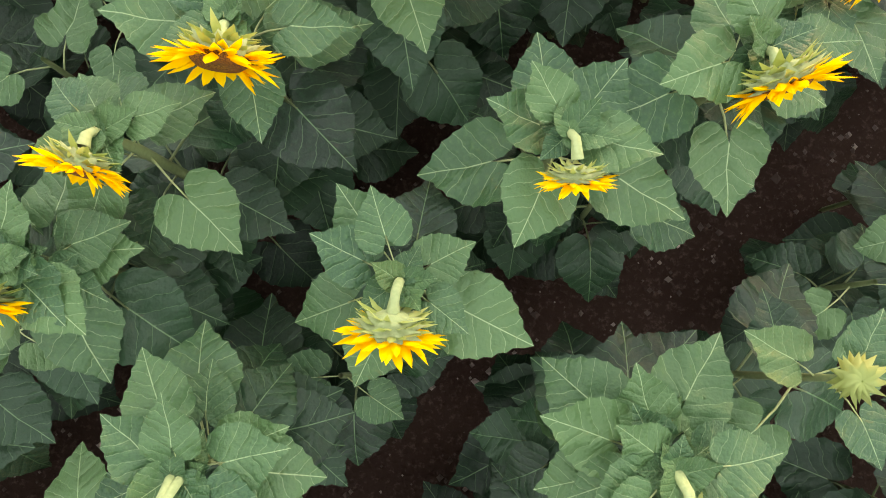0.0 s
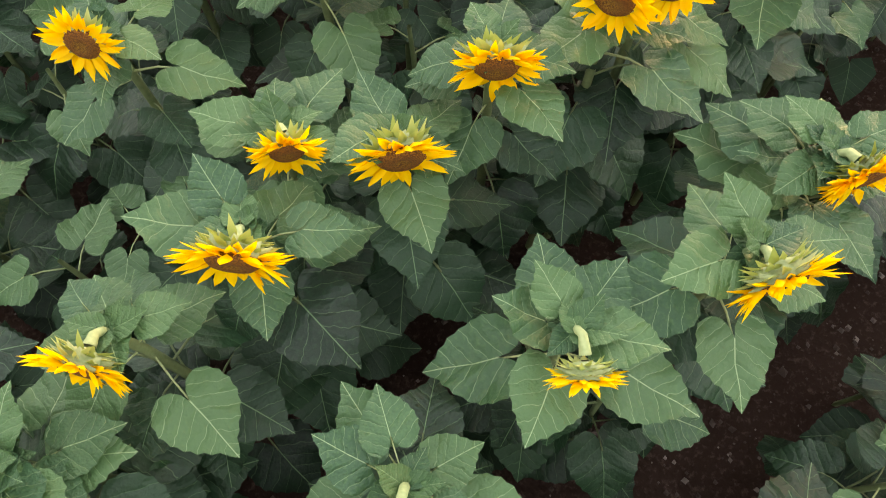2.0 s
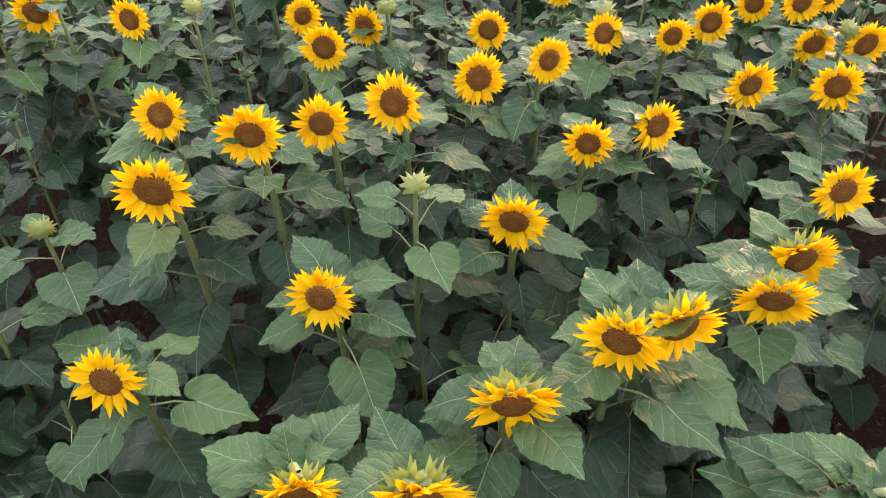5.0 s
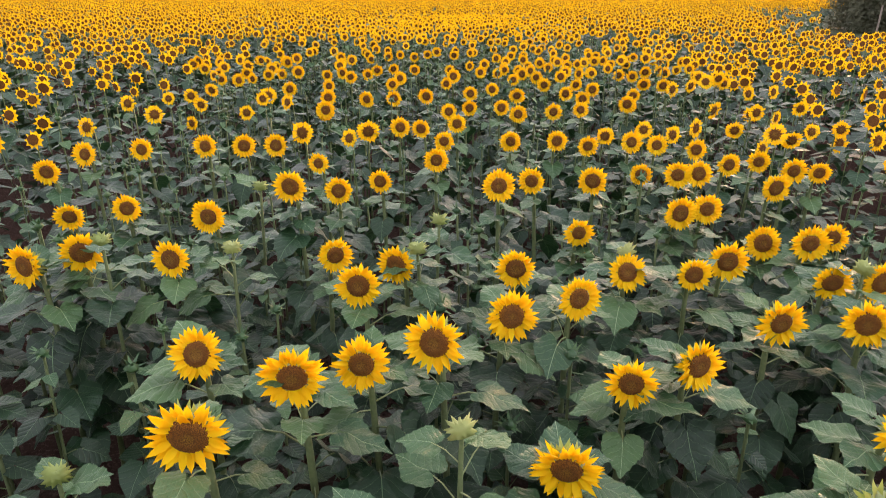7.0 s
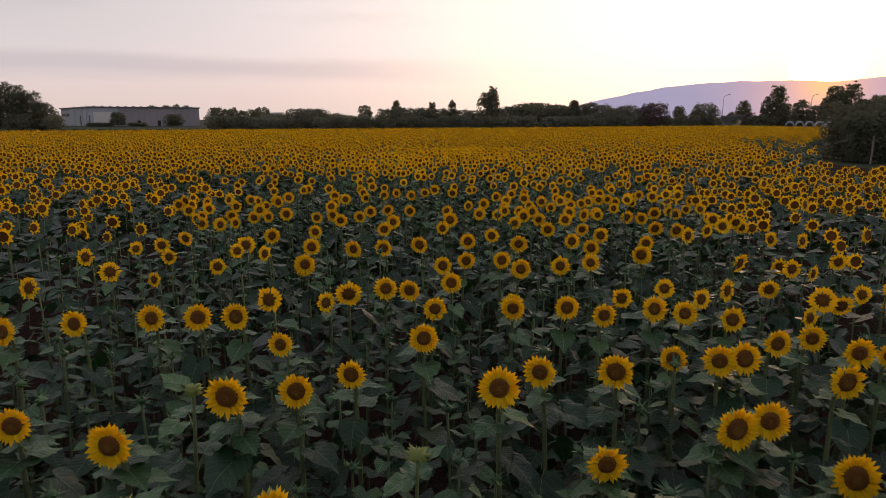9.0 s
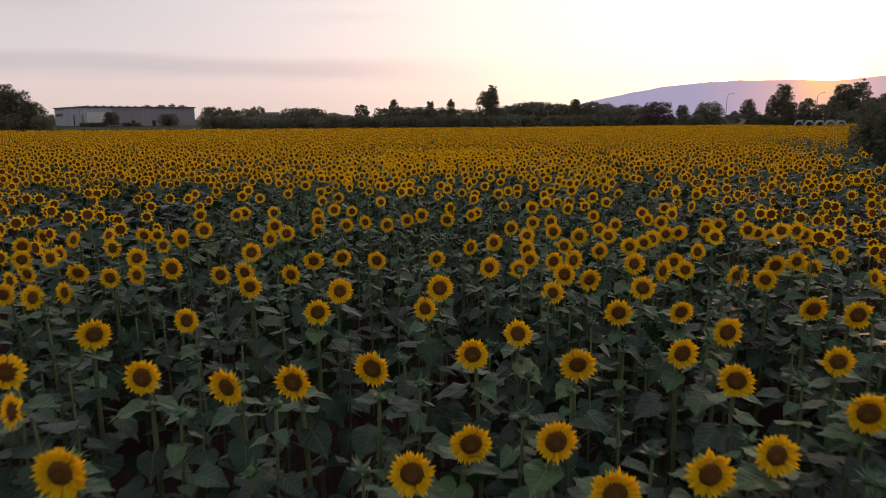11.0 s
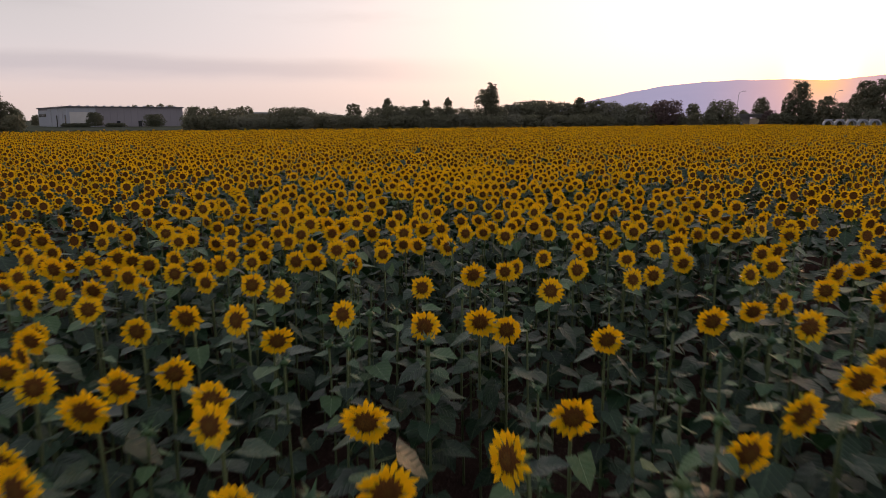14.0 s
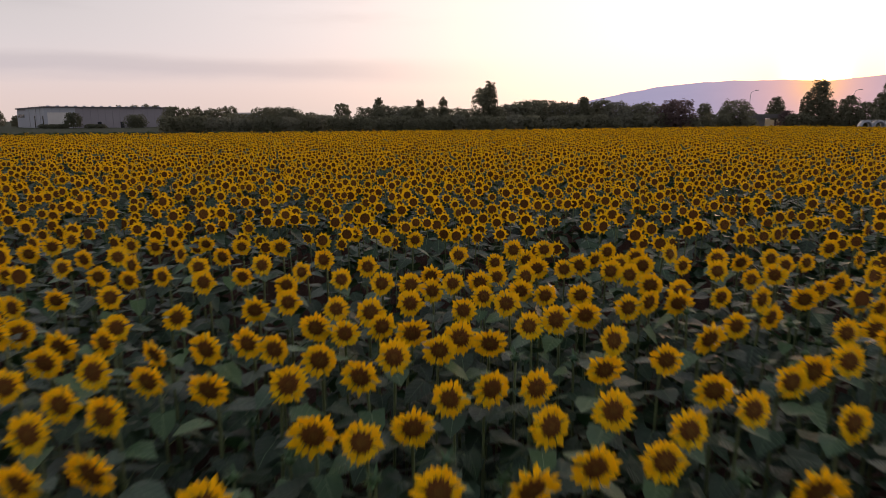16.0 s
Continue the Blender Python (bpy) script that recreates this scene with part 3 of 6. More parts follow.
bloom(-0.29, 0.20, 1.58, -10, -20, 0.95)
bloom(0.75, 0.24, 1.56, 10, -22, 0.90)
bloom(0.14, 0.61, 1.55, -3, -24, 1.00)
bloom(-0.69, 0.64, 1.60, -8, -4, 0.90)
bloom(-0.49, 0.91, 1.65, -14, -2, 0.90)
bloom(0.51, 0.93, 1.60, 4, -24, 0.74)
bloom(0.92, 1.13, 1.65, 24, -10, 1.05)
bloom(-0.22, 1.14, 1.66, -3, -8, 1.10)
bloom(1.17, 1.40, 1.62, 20, -8, 0.90)
bloom(-0.15, 1.43, 1.62, 14, -10, 0.84)
bloom(0.11, 1.44, 1.59, 12, -10, 1.12)
bloom(0.33, 1.66, 1.65, 2, -14, 1.08)
bloom(-0.73, 1.77, 1.57, -2, 12, 0.90)
bloom(0.60, 1.79, 1.74, -24, -8, 1.00)
bloom(0.77, 1.87, 1.71, 14, -8, 1.04)
bloom(1.10, 2.05, 1.64, -14, -16, 1.00)
bloom(-0.21, 2.08, 1.59, -4, 8, 0.92)
bloom(1.28, 2.29, 1.59, 6, -5, 1.05)
bloom(-0.79, 2.42, 1.73, 6, -6, 1.15)
bloom(0.38, 2.43, 1.62, -12, -8, 1.00)
bloom(-0.50, 2.59, 1.84, 8, -4, 1.00)
bloom(1.54, 2.62, 1.63, 1, 11, 0.94)
bloom(-0.31, 2.83, 1.75, 0, 4, 0.95)
bloom(0.69, 2.90, 1.64, -11, -2, 0.87)
bloom(-0.05, 2.94, 1.78, -14, 6, 1.05)
bloom(0.96, 2.97, 1.68, 19, 4, 0.91)
bloom(-1.00, 3.04, 1.66, 3, 23, 0.96)
bloom(1.48, 3.43, 1.63, 6, -3, 1.00)
bloom(0.28, 3.43, 1.65, 8, 10, 1.05)
bloom(1.86, 3.43, 1.63, -16, 2, 1.00)
bloom(0.60, 3.56, 1.68, 16, 7, 0.99)
bloom(-0.45, 3.72, 1.66, -1, 4, 1.05)
bloom(-2.19, 3.87, 1.68, -16, 5, 1.05)
bloom(1.94, 3.89, 1.63, -5, -10, 0.94)
bloom(2.21, 3.92, 1.62, 3, -3, 1.07)
bloom(1.26, 3.95, 1.64, 3, 1, 0.88)
bloom(0.92, 3.97, 1.64, 5, 18, 0.95)
bloom(0.34, 3.98, 1.65, -6, -1, 0.97)
bloom(-1.49, 4.01, 1.67, -7, 7, 0.98)
bloom(-0.29, 4.02, 1.65, -19, -4, 1.01)
bloom(-2.00, 4.07, 1.68, 18, -2, 1.08)
bloom(1.51, 4.16, 1.63, -3, 0, 1.05)
bloom(-0.66, 4.27, 1.60, 21, 0, 0.98)
bloom(2.10, 4.46, 1.63, -2, -1, 1.04)
bloom(-1.48, 4.58, 1.72, 0, 0, 1.00)
bloom(2.30, 4.59, 1.62, -7, 1, 0.86)
bloom(-2.39, 4.67, 1.68, 18, -11, 0.87)
bloom(0.79, 4.69, 1.60, 3, -3, 0.88)
bloom(1.94, 4.70, 1.54, -5, 13, 1.05)
bloom(-2.11, 4.85, 1.68, 13, 5, 0.86)
bloom(-1.05, 4.91, 1.82, -2, -2, 1.05)
bloom(1.51, 5.01, 1.63, 12, 2, 1.08)
bloom(1.72, 5.11, 1.63, -1, 5, 0.99)
bloom(0.32, 5.25, 1.74, 2, 8, 1.10)
bloom(-0.82, 5.37, 1.66, 7, 4, 0.94)
bloom(-0.55, 5.63, 1.66, -4, 1, 0.86)
bloom(2.43, 5.68, 1.62, 6, -1, 1.07)
bloom(-3.13, 5.71, 1.69, 8, -1, 0.96)
bloom(0.60, 5.75, 1.64, -14, 2, 0.99)
bloom(1.07, 5.77, 1.64, -13, 0, 1.07)
bloom(1.79, 6.00, 1.63, -11, 3, 1.02)
bloom(1.97, 6.05, 1.63, 1, 8, 1.07)
bloom(1.53, 6.12, 1.60, -12, 2, 0.85)
bloom(-1.12, 6.17, 1.66, -11, 7, 0.85)
bloom(3.00, 6.18, 1.61, -11, -3, 0.86)
bloom(2.80, 6.20, 1.62, -8, -2, 1.01)
bloom(-3.14, 6.30, 1.69, -9, 11, 1.02)
bloom(-0.15, 6.36, 1.65, 4, 3, 1.01)
bloom(2.34, 6.39, 1.62, 7, 2, 0.95)
bloom(2.64, 6.51, 1.62, -7, 0, 0.93)
bloom(-2.76, 6.54, 1.68, -4, 8, 0.99)
bloom(-2.25, 6.70, 1.68, -3, 9, 1.03)
bloom(-1.92, 6.77, 1.67, 13, 4, 1.02)
bloom(-1.63, 6.79, 1.67, -3, 7, 1.03)
bloom(2.25, 6.97, 1.62, 0, 7, 0.95)
bloom(1.25, 7.00, 1.64, -1, 0, 0.92)
bloom(1.92, 7.10, 1.63, -10, 13, 0.95)
bloom(-0.10, 7.12, 1.65, 4, 0, 0.93)
bloom(0.54, 7.18, 1.64, -12, -7, 0.95)
bloom(0.99, 7.22, 1.64, 1, 6, 0.97)
bloom(1.71, 7.23, 1.63, 7, 13, 1.04)
bloom(0.57, 7.65, 1.54, 3, 7, 1.04)
bloom(-0.35, 7.68, 1.66, -11, -5, 0.93)
bloom(-0.57, 7.75, 1.66, 6, 7, 1.03)
bloom(0.02, 8.02, 1.65, -1, 8, 0.95)
bloom(0.73, 8.64, 1.65, 3, 2, 1.01)
bloom(-1.53, 8.72, 1.67, 1, 3, 1.07)
bloom(-1.54, 8.74, 1.65, -4, 9, 1.07)
bloom(-0.08, 8.78, 1.65, -1, 5, 0.92)
bloom(1.16, 8.80, 1.65, 2, 4, 0.99)
bloom(1.51, 8.97, 1.65, -1, 9, 0.92)
bloom(0.17, 9.05, 1.65, 8, -6, 0.93)
bloom(0.56, 9.08, 1.65, 10, 3, 0.95)
bloom(2.17, 9.42, 1.65, -11, -2, 1.05)
bloom(2.21, 9.46, 1.62, -4, 14, 0.86)
bloom(-1.17, 9.69, 1.65, -20, -6, 1.04)
bloom(-0.82, 9.77, 1.65, -6, -3, 1.00)
bloom(-1.70, 9.82, 1.65, -3, 4, 1.04)
bloom(1.68, 9.84, 1.65, -20, -3, 0.97)
bloom(-0.40, 9.99, 1.65, -16, -5, 1.04)
bloom(0.83, 10.08, 1.65, 0, -14, 1.06)
bloom(2.42, 10.16, 1.65, -12, -1, 0.92)
bloom(0.20, 10.25, 1.65, -3, 1, 0.98)
bloom(1.52, 10.29, 1.65, 8, 0, 0.97)
bloom(-2.40, 10.60, 1.65, 36, -7, 1.10)
bloom(0.52, 10.67, 1.65, -14, 8, 0.95)
bloom(1.97, 10.73, 1.65, 6, -2, 1.05)
bloom(-1.89, 10.94, 1.65, -7, 4, 0.91)
bloom(3.11, 11.17, 1.65, -9, -6, 1.07)
bloom(-0.97, 11.17, 1.65, 13, -2, 0.97)
bloom(1.33, 11.20, 1.65, -12, -10, 1.05)
bloom(1.81, 11.23, 1.65, 6, -14, 0.91)
bloom(-0.15, 11.29, 1.65, -19, 5, 0.91)
bloom(2.86, 11.33, 1.65, -4, -14, 1.02)
bloom(-3.43, 11.56, 1.65, -11, 15, 1.06)
bloom(-3.74, 11.65, 1.65, 6, -1, 0.95)
bloom(-0.05, 11.71, 1.71, 9, 8, 1.09)
bloom(-3.26, 11.73, 1.65, -21, 5, 0.91)
bloom(1.65, 11.74, 1.71, -17, 5, 0.99)
bloom(-0.90, 11.75, 1.67, 21, 9, 1.06)
bloom(0.91, 11.80, 1.65, -13, 7, 0.92)
bloom(-1.71, 11.88, 1.67, 10, -7, 0.98)
bloom(-3.15, 12.28, 1.65, 0, -2, 0.94)
bloom(2.92, 12.31, 1.65, -26, -1, 0.96)
bloom(3.96, 12.40, 1.65, 30, 12, 0.90)
bloom(-2.95, 12.40, 1.65, -11, 1, 0.91)
bloom(1.10, 12.41, 1.67, -21, 3, 1.04)
bloom(-4.03, 12.43, 1.65, -5, -10, 0.90)
bloom(1.34, 12.44, 1.61, 11, -10, 1.06)
bloom(-1.93, 12.44, 1.67, -16, -9, 1.03)
bloom(2.73, 12.47, 1.65, -1, -8, 1.01)
bloom(-3.57, 12.49, 1.65, 7, -19, 1.02)
bloom(-1.51, 12.53, 1.63, -17, -5, 0.98)
bloom(-2.22, 12.59, 1.61, 1, -1, 0.93)
bloom(2.09, 12.67, 1.65, 31, -1, 1.07)
bloom(-2.74, 12.70, 1.65, -2, 0, 1.09)
bloom(2.32, 12.71, 1.65, -5, 10, 0.91)
bloom(0.41, 12.78, 1.65, 17, 7, 1.02)
bloom(0.71, 12.80, 1.63, -17, 15, 0.90)
bloom(3.59, 12.80, 1.65, 2, 1, 0.92)
bloom(3.29, 12.93, 1.65, -3, -12, 1.06)
bloom(1.92, 13.08, 1.63, 2, 10, 1.08)
bloom(-4.51, 13.09, 1.65, 24, 2, 0.97)
bloom(1.09, 13.10, 1.65, 8, -3, 0.96)
bloom(-0.75, 13.11, 1.65, -3, -7, 0.96)
bloom(3.60, 13.13, 1.65, 0, -1, 0.99)
bloom(-1.43, 13.18, 1.63, 13, -12, 1.03)
bloom(0.85, 13.18, 1.65, 13, -3, 0.96)
bloom(-3.33, 13.20, 1.65, 9, 9, 1.08)
bloom(-2.10, 13.22, 1.71, 14, 10, 1.00)
bloom(1.32, 13.25, 1.63, 26, 3, 1.10)
bloom(-1.14, 13.25, 1.65, 21, -16, 0.96)
bloom(-0.13, 13.29, 1.63, 25, -3, 0.93)
bloom(2.41, 13.36, 1.59, 8, -4, 1.03)
bloom(-4.29, 13.40, 1.65, -6, 7, 0.93)
bloom(4.22, 13.46, 1.65, 5, 11, 0.97)
bloom(1.70, 13.76, 1.63, -4, -2, 0.90)
bloom(2.83, 13.85, 1.61, 15, 10, 0.97)
bloom(-5.00, 13.86, 1.65, 21, -4, 1.02)
bloom(2.08, 13.94, 1.65, -29, 4, 1.02)
bloom(0.90, 13.96, 1.61, 20, -1, 1.04)
bloom(0.24, 13.98, 1.63, 33, -3, 0.96)
bloom(1.36, 14.16, 1.61, -4, 5, 0.93)
bloom(2.31, 14.18, 1.65, -34, 4, 0.92)
bloom(-4.63, 14.28, 1.65, -18, 20, 1.03)
bloom(0.53, 14.29, 1.63, 14, 4, 1.02)
bloom(-3.31, 14.34, 1.65, -16, -4, 1.10)
bloom(-5.12, 14.47, 1.65, -19, -10, 1.10)
bloom(2.49, 14.48, 1.65, 14, 22, 1.07)
bloom(-3.40, 14.53, 1.65, 4, 1, 1.05)
bloom(-2.28, 14.58, 1.61, -13, 9, 1.02)
bloom(3.99, 14.60, 1.65, -16, 11, 1.02)
bloom(-3.91, 14.62, 1.65, 2, -9, 1.02)
bloom(0.97, 14.68, 1.65, -8, 22, 0.98)
bloom(4.47, 14.73, 1.65, 12, -11, 1.05)
bloom(2.01, 14.76, 1.63, -1, 23, 1.00)
bloom(-2.12, 14.78, 1.65, -5, 14, 1.07)
bloom(2.75, 14.80, 1.65, -4, 1, 1.03)
bloom(2.94, 14.91, 1.65, 13, -8, 0.99)
bloom(1.34, 14.98, 1.65, -2, 5, 1.02)
bloom(1.68, 14.98, 1.59, 1, 6, 1.10)
bloom(-1.75, 14.99, 1.65, 4, -2, 0.95)
bloom(-3.29, 15.03, 1.65, 22, 9, 1.08)
bloom(3.40, 15.21, 1.65, -4, -4, 1.00)
bloom(0.81, 15.27, 1.65, 18, -4, 1.02)
bloom(-1.44, 15.36, 1.67, 14, -5, 0.96)
bloom(2.02, 15.39, 1.61, 0, 11, 0.95)
bloom(-2.44, 15.40, 1.65, 3, 0, 1.05)
bloom(-1.20, 15.53, 1.69, -21, -3, 0.93)
bloom(3.72, 15.61, 1.65, -15, -6, 0.93)
bloom(1.14, 15.62, 1.67, 0, 0, 0.94)
bloom(-0.91, 15.66, 1.63, -9, 2, 1.01)
bloom(2.94, 15.68, 1.67, -7, -1, 0.99)
bloom(2.31, 15.70, 1.63, -7, 7, 0.93)
bloom(-0.64, 15.84, 1.67, 0, -8, 0.96)
bloom(1.42, 15.86, 1.65, 18, 0, 1.00)
bloom(-1.94, 15.94, 1.65, -4, -7, 1.01)
bloom(2.86, 16.07, 1.65, 16, 8, 0.92)
bloom(-0.07, 16.15, 1.63, -6, -10, 1.05)
bloom(-0.45, 16.22, 1.69, 1, -4, 1.06)
bloom(2.14, 16.43, 1.65, 11, 6, 0.94)
bloom(-3.32, 16.47, 1.65, -5, 13, 0.98)
bloom(0.29, 16.52, 1.65, 22, 3, 0.92)
bloom(-2.08, 16.56, 1.65, -11, -1, 1.02)
bloom(-1.84, 16.65, 1.71, -4, 12, 0.99)
row_bloom(3.40, 16.68, 1.65, 9, 6, 0.99)
row_bloom(-3.28, 16.73, 1.65, -5, 2, 1.07)
row_bloom(-2.82, 16.76, 1.65, -1, 7, 1.06)
row_bloom(2.98, 16.82, 1.65, -14, -5, 0.94)
row_bloom(-1.59, 16.82, 1.67, 16, -6, 0.90)
row_bloom(0.39, 17.05, 1.61, 8, -16, 0.93)
row_bloom(3.50, 17.41, 1.65, 1, -6, 1.00)
row_bloom(1.32, 17.42, 1.65, 3, -1, 1.05)
row_bloom(1.94, 17.62, 1.61, 24, -1, 1.06)
row_bloom(1.60, 17.84, 1.69, -4, 19, 1.05)
row_bloom(-1.25, 17.85, 1.69, 16, 13, 0.93)
row_bloom(2.28, 17.90, 1.61, -23, 3, 0.90)
row_bloom(0.89, 17.93, 1.61, -17, -13, 0.92)
row_bloom(-0.05, 17.96, 1.57, 25, -4, 1.08)
row_bloom(3.90, 18.05, 1.65, 15, 1, 0.99)
row_bloom(1.36, 18.21, 1.59, 32, -1, 0.96)
row_bloom(-2.35, 18.29, 1.65, -1, -12, 0.93)
row_bloom(2.74, 18.33, 1.63, -4, 9, 0.96)
row_bloom(0.37, 18.45, 1.67, 25, 1, 0.97)
row_bloom(-4.95, 18.66, 1.65, -7, 3, 0.94)
row_bloom(2.17, 18.68, 1.81, -11, -1, 0.96)
row_bloom(1.93, 18.76, 1.57, -8, 15, 1.00)
row_bloom(-2.17, 18.87, 1.65, 5, 4, 1.04)
row_bloom(-3.67, 18.90, 1.63, 20, 0, 0.97)
row_bloom(-0.98, 18.92, 1.75, 13, 11, 1.05)
row_bloom(2.17, 18.92, 1.57, -5, 9, 1.04)
row_bloom(2.62, 18.96, 1.65, 7, 3, 1.08)
row_bloom(-4.07, 19.11, 1.65, 5, 1, 1.03)
row_bloom(2.46, 19.16, 1.53, 40, 9, 0.90)
row_bloom(-0.30, 19.22, 1.65, 2, -14, 0.90)
row_bloom(0.41, 19.30, 1.67, -7, 18, 0.93)
row_bloom(4.69, 19.38, 1.65, -17, 3, 1.03)
row_bloom(1.76, 19.40, 1.65, -2, 3, 0.91)
row_bloom(-5.11, 19.42, 1.65, 2, 4, 0.92)
row_bloom(3.90, 19.47, 1.65, -33, 2, 0.91)
row_bloom(-3.28, 19.49, 1.65, 2, 4, 0.98)
row_bloom(0.88, 19.57, 1.65, 3, 9, 1.05)
row_bloom(3.23, 19.59, 1.65, 13, 3, 0.98)
row_bloom(1.26, 19.68, 1.63, 21, 7, 0.92)
row_bloom(0.16, 19.74, 1.65, -2, -4, 0.92)
row_bloom(5.18, 19.80, 1.65, 0, -6, 0.93)
row_bloom(4.45, 19.88, 1.65, 7, 13, 1.04)
row_bloom(-0.89, 19.95, 1.65, -13, 0, 1.08)
row_bloom(1.10, 19.97, 1.65, 11, 7, 1.00)
row_bloom(2.35, 20.01, 1.81, 4, 16, 1.03)
row_bloom(-4.91, 20.04, 1.65, 2, 2, 1.02)
row_bloom(-4.26, 20.10, 1.65, 7, -9, 1.10)
row_bloom(-1.45, 20.14, 1.73, -16, -8, 1.06)
row_bloom(-0.68, 20.16, 1.65, 2, 7, 0.93)
row_bloom(-2.77, 20.16, 1.61, 3, 3, 1.08)
row_bloom(1.99, 20.24, 1.63, -1, 7, 1.00)
row_bloom(-0.14, 20.26, 1.67, 19, 3, 1.09)
row_bloom(-2.19, 20.33, 1.69, -31, 14, 0.97)
row_bloom(0.32, 20.36, 1.75, -53, 10, 1.07)
row_bloom(-2.67, 20.50, 1.63, 13, 2, 0.92)
row_bloom(-1.81, 20.57, 1.59, 9, -3, 0.94)
row_bloom(1.34, 20.61, 1.65, 12, 19, 1.04)
row_bloom(-3.18, 20.61, 1.71, 9, -5, 1.08)
row_bloom(-0.96, 20.71, 1.71, -13, 10, 0.96)
row_bloom(-0.29, 20.80, 1.69, 0, 0, 1.01)
row_bloom(0.66, 20.91, 1.67, 1, 2, 1.02)
row_bloom(-1.64, 20.93, 1.67, 9, -6, 1.07)
row_bloom(1.73, 20.95, 1.67, 18, -8, 1.10)
row_bloom(2.02, 21.01, 1.81, -6, -10, 1.01)
row_bloom(-1.10, 21.11, 1.65, 6, 1, 1.02)
row_bloom(-2.07, 21.23, 1.67, 29, -3, 0.98)
row_bloom(-1.68, 21.34, 1.63, 10, -10, 0.97)
row_bloom(-2.38, 21.48, 1.65, 8, 7, 0.91)
row_bloom(-1.44, 21.48, 1.65, 26, -5, 0.95)
row_bloom(2.48, 21.59, 1.67, 15, -3, 0.98)
row_bloom(3.52, 21.65, 1.65, -17, -3, 1.03)
row_bloom(-4.04, 21.70, 1.65, -3, 7, 0.99)
row_bloom(-2.46, 21.74, 1.65, -29, -12, 0.94)
row_bloom(3.21, 21.74, 1.65, 7, -1, 0.97)
row_bloom(3.05, 21.97, 1.65, 8, 0, 1.06)
row_bloom(-1.02, 22.05, 1.65, 21, 0, 0.98)
row_bloom(1.07, 22.09, 1.65, 0, 2, 0.95)
row_bloom(-2.00, 22.23, 1.65, 12, 1, 0.98)
row_bloom(0.45, 22.29, 1.65, -4, 2, 0.98)
row_bloom(2.48, 22.37, 1.65, -19, 5, 1.08)
row_bloom(-0.10, 22.37, 1.65, -11, 8, 1.04)
row_bloom(0.28, 22.47, 1.65, 6, 1, 1.06)
row_bloom(-1.42, 22.49, 1.65, -19, 4, 1.08)
row_bloom(1.88, 22.50, 1.65, 1, -2, 1.03)
row_bloom(-1.79, 22.53, 1.65, 3, -9, 1.08)
row_bloom(-0.70, 22.64, 1.65, -19, -3, 0.98)
row_bloom(2.26, 22.74, 1.65, -9, -2, 0.92)
row_bloom(-2.61, 22.75, 1.65, 21, 0, 0.99)
row_bloom(-3.16, 22.91, 1.65, -18, 5, 1.07)
row_bloom(2.57, 22.94, 1.65, 25, 5, 0.92)
row_bloom(-3.06, 23.18, 1.65, -2, -4, 0.98)
row_bloom(-1.31, 23.22, 1.67, 44, 8, 1.01)
row_bloom(-1.54, 23.27, 1.71, 4, -3, 0.99)
row_bloom(-3.39, 23.30, 1.65, 21, 5, 1.05)
row_bloom(-2.87, 23.31, 1.65, 10, 8, 0.99)
row_bloom(3.10, 23.35, 1.65, -15, 0, 0.99)
row_bloom(-0.17, 23.35, 1.67, 19, 13, 0.96)
row_bloom(-3.66, 23.36, 1.65, 22, 6, 0.95)
row_bloom(-2.49, 23.39, 1.65, -18, 17, 0.92)
row_bloom(0.89, 23.41, 1.63, -2, -18, 1.03)
row_bloom(-2.04, 23.59, 1.65, -3, 12, 0.91)
row_bloom(-3.79, 23.77, 1.65, 4, -6, 0.97)
row_bloom(-2.80, 23.77, 1.65, -5, -2, 1.09)
row_bloom(0.26, 23.81, 1.67, 16, 14, 1.09)
row_bloom(2.73, 23.91, 1.65, 15, -11, 0.95)
row_bloom(-2.45, 23.93, 1.65, 13, 12, 1.00)
row_bloom(0.55, 23.95, 1.67, -9, 2, 0.91)
row_bloom(3.53, 23.96, 1.65, 15, 1, 1.07)
row_bloom(1.71, 23.98, 1.59, 19, -2, 1.01)
row_bloom(-3.13, 24.04, 1.65, -9, -2, 1.05)
row_bloom(3.79, 24.08, 1.65, -16, 3, 0.92)
row_bloom(1.94, 24.14, 1.59, 3, 3, 0.99)
row_bloom(0.66, 24.16, 1.65, 40, -5, 1.02)
row_bloom(-3.56, 24.19, 1.65, 1, 6, 0.98)
row_bloom(3.08, 24.25, 1.65, -6, 1, 1.03)
row_bloom(-2.14, 24.26, 1.65, -9, 5, 1.10)
row_bloom(1.26, 24.29, 1.61, 15, 10, 1.08)
row_bloom(-3.89, 24.29, 1.65, -13, -6, 1.03)
row_bloom(-2.85, 24.29, 1.65, 23, -5, 1.04)
row_bloom(-2.37, 24.29, 1.63, 34, -3, 1.02)
row_bloom(-0.89, 24.38, 1.65, -11, -8, 1.05)
row_bloom(-1.89, 24.42, 1.65, 1, -10, 0.91)
row_bloom(4.16, 24.45, 1.65, -9, -7, 1.06)
row_bloom(-3.10, 24.48, 1.65, 18, -8, 1.09)
row_bloom(-1.27, 24.49, 1.65, -4, -10, 1.00)
row_bloom(-3.54, 24.50, 1.65, 15, 18, 0.96)
row_bloom(0.97, 24.55, 1.67, 25, 1, 0.91)
row_bloom(-4.19, 24.55, 1.65, -8, -8, 1.08)
row_bloom(-1.49, 24.56, 1.63, 5, -2, 1.07)
row_bloom(-2.71, 24.56, 1.65, -11, 2, 0.95)
row_bloom(2.36, 24.59, 1.61, 5, -7, 1.02)
row_bloom(-3.32, 24.64, 1.65, 11, -4, 1.09)
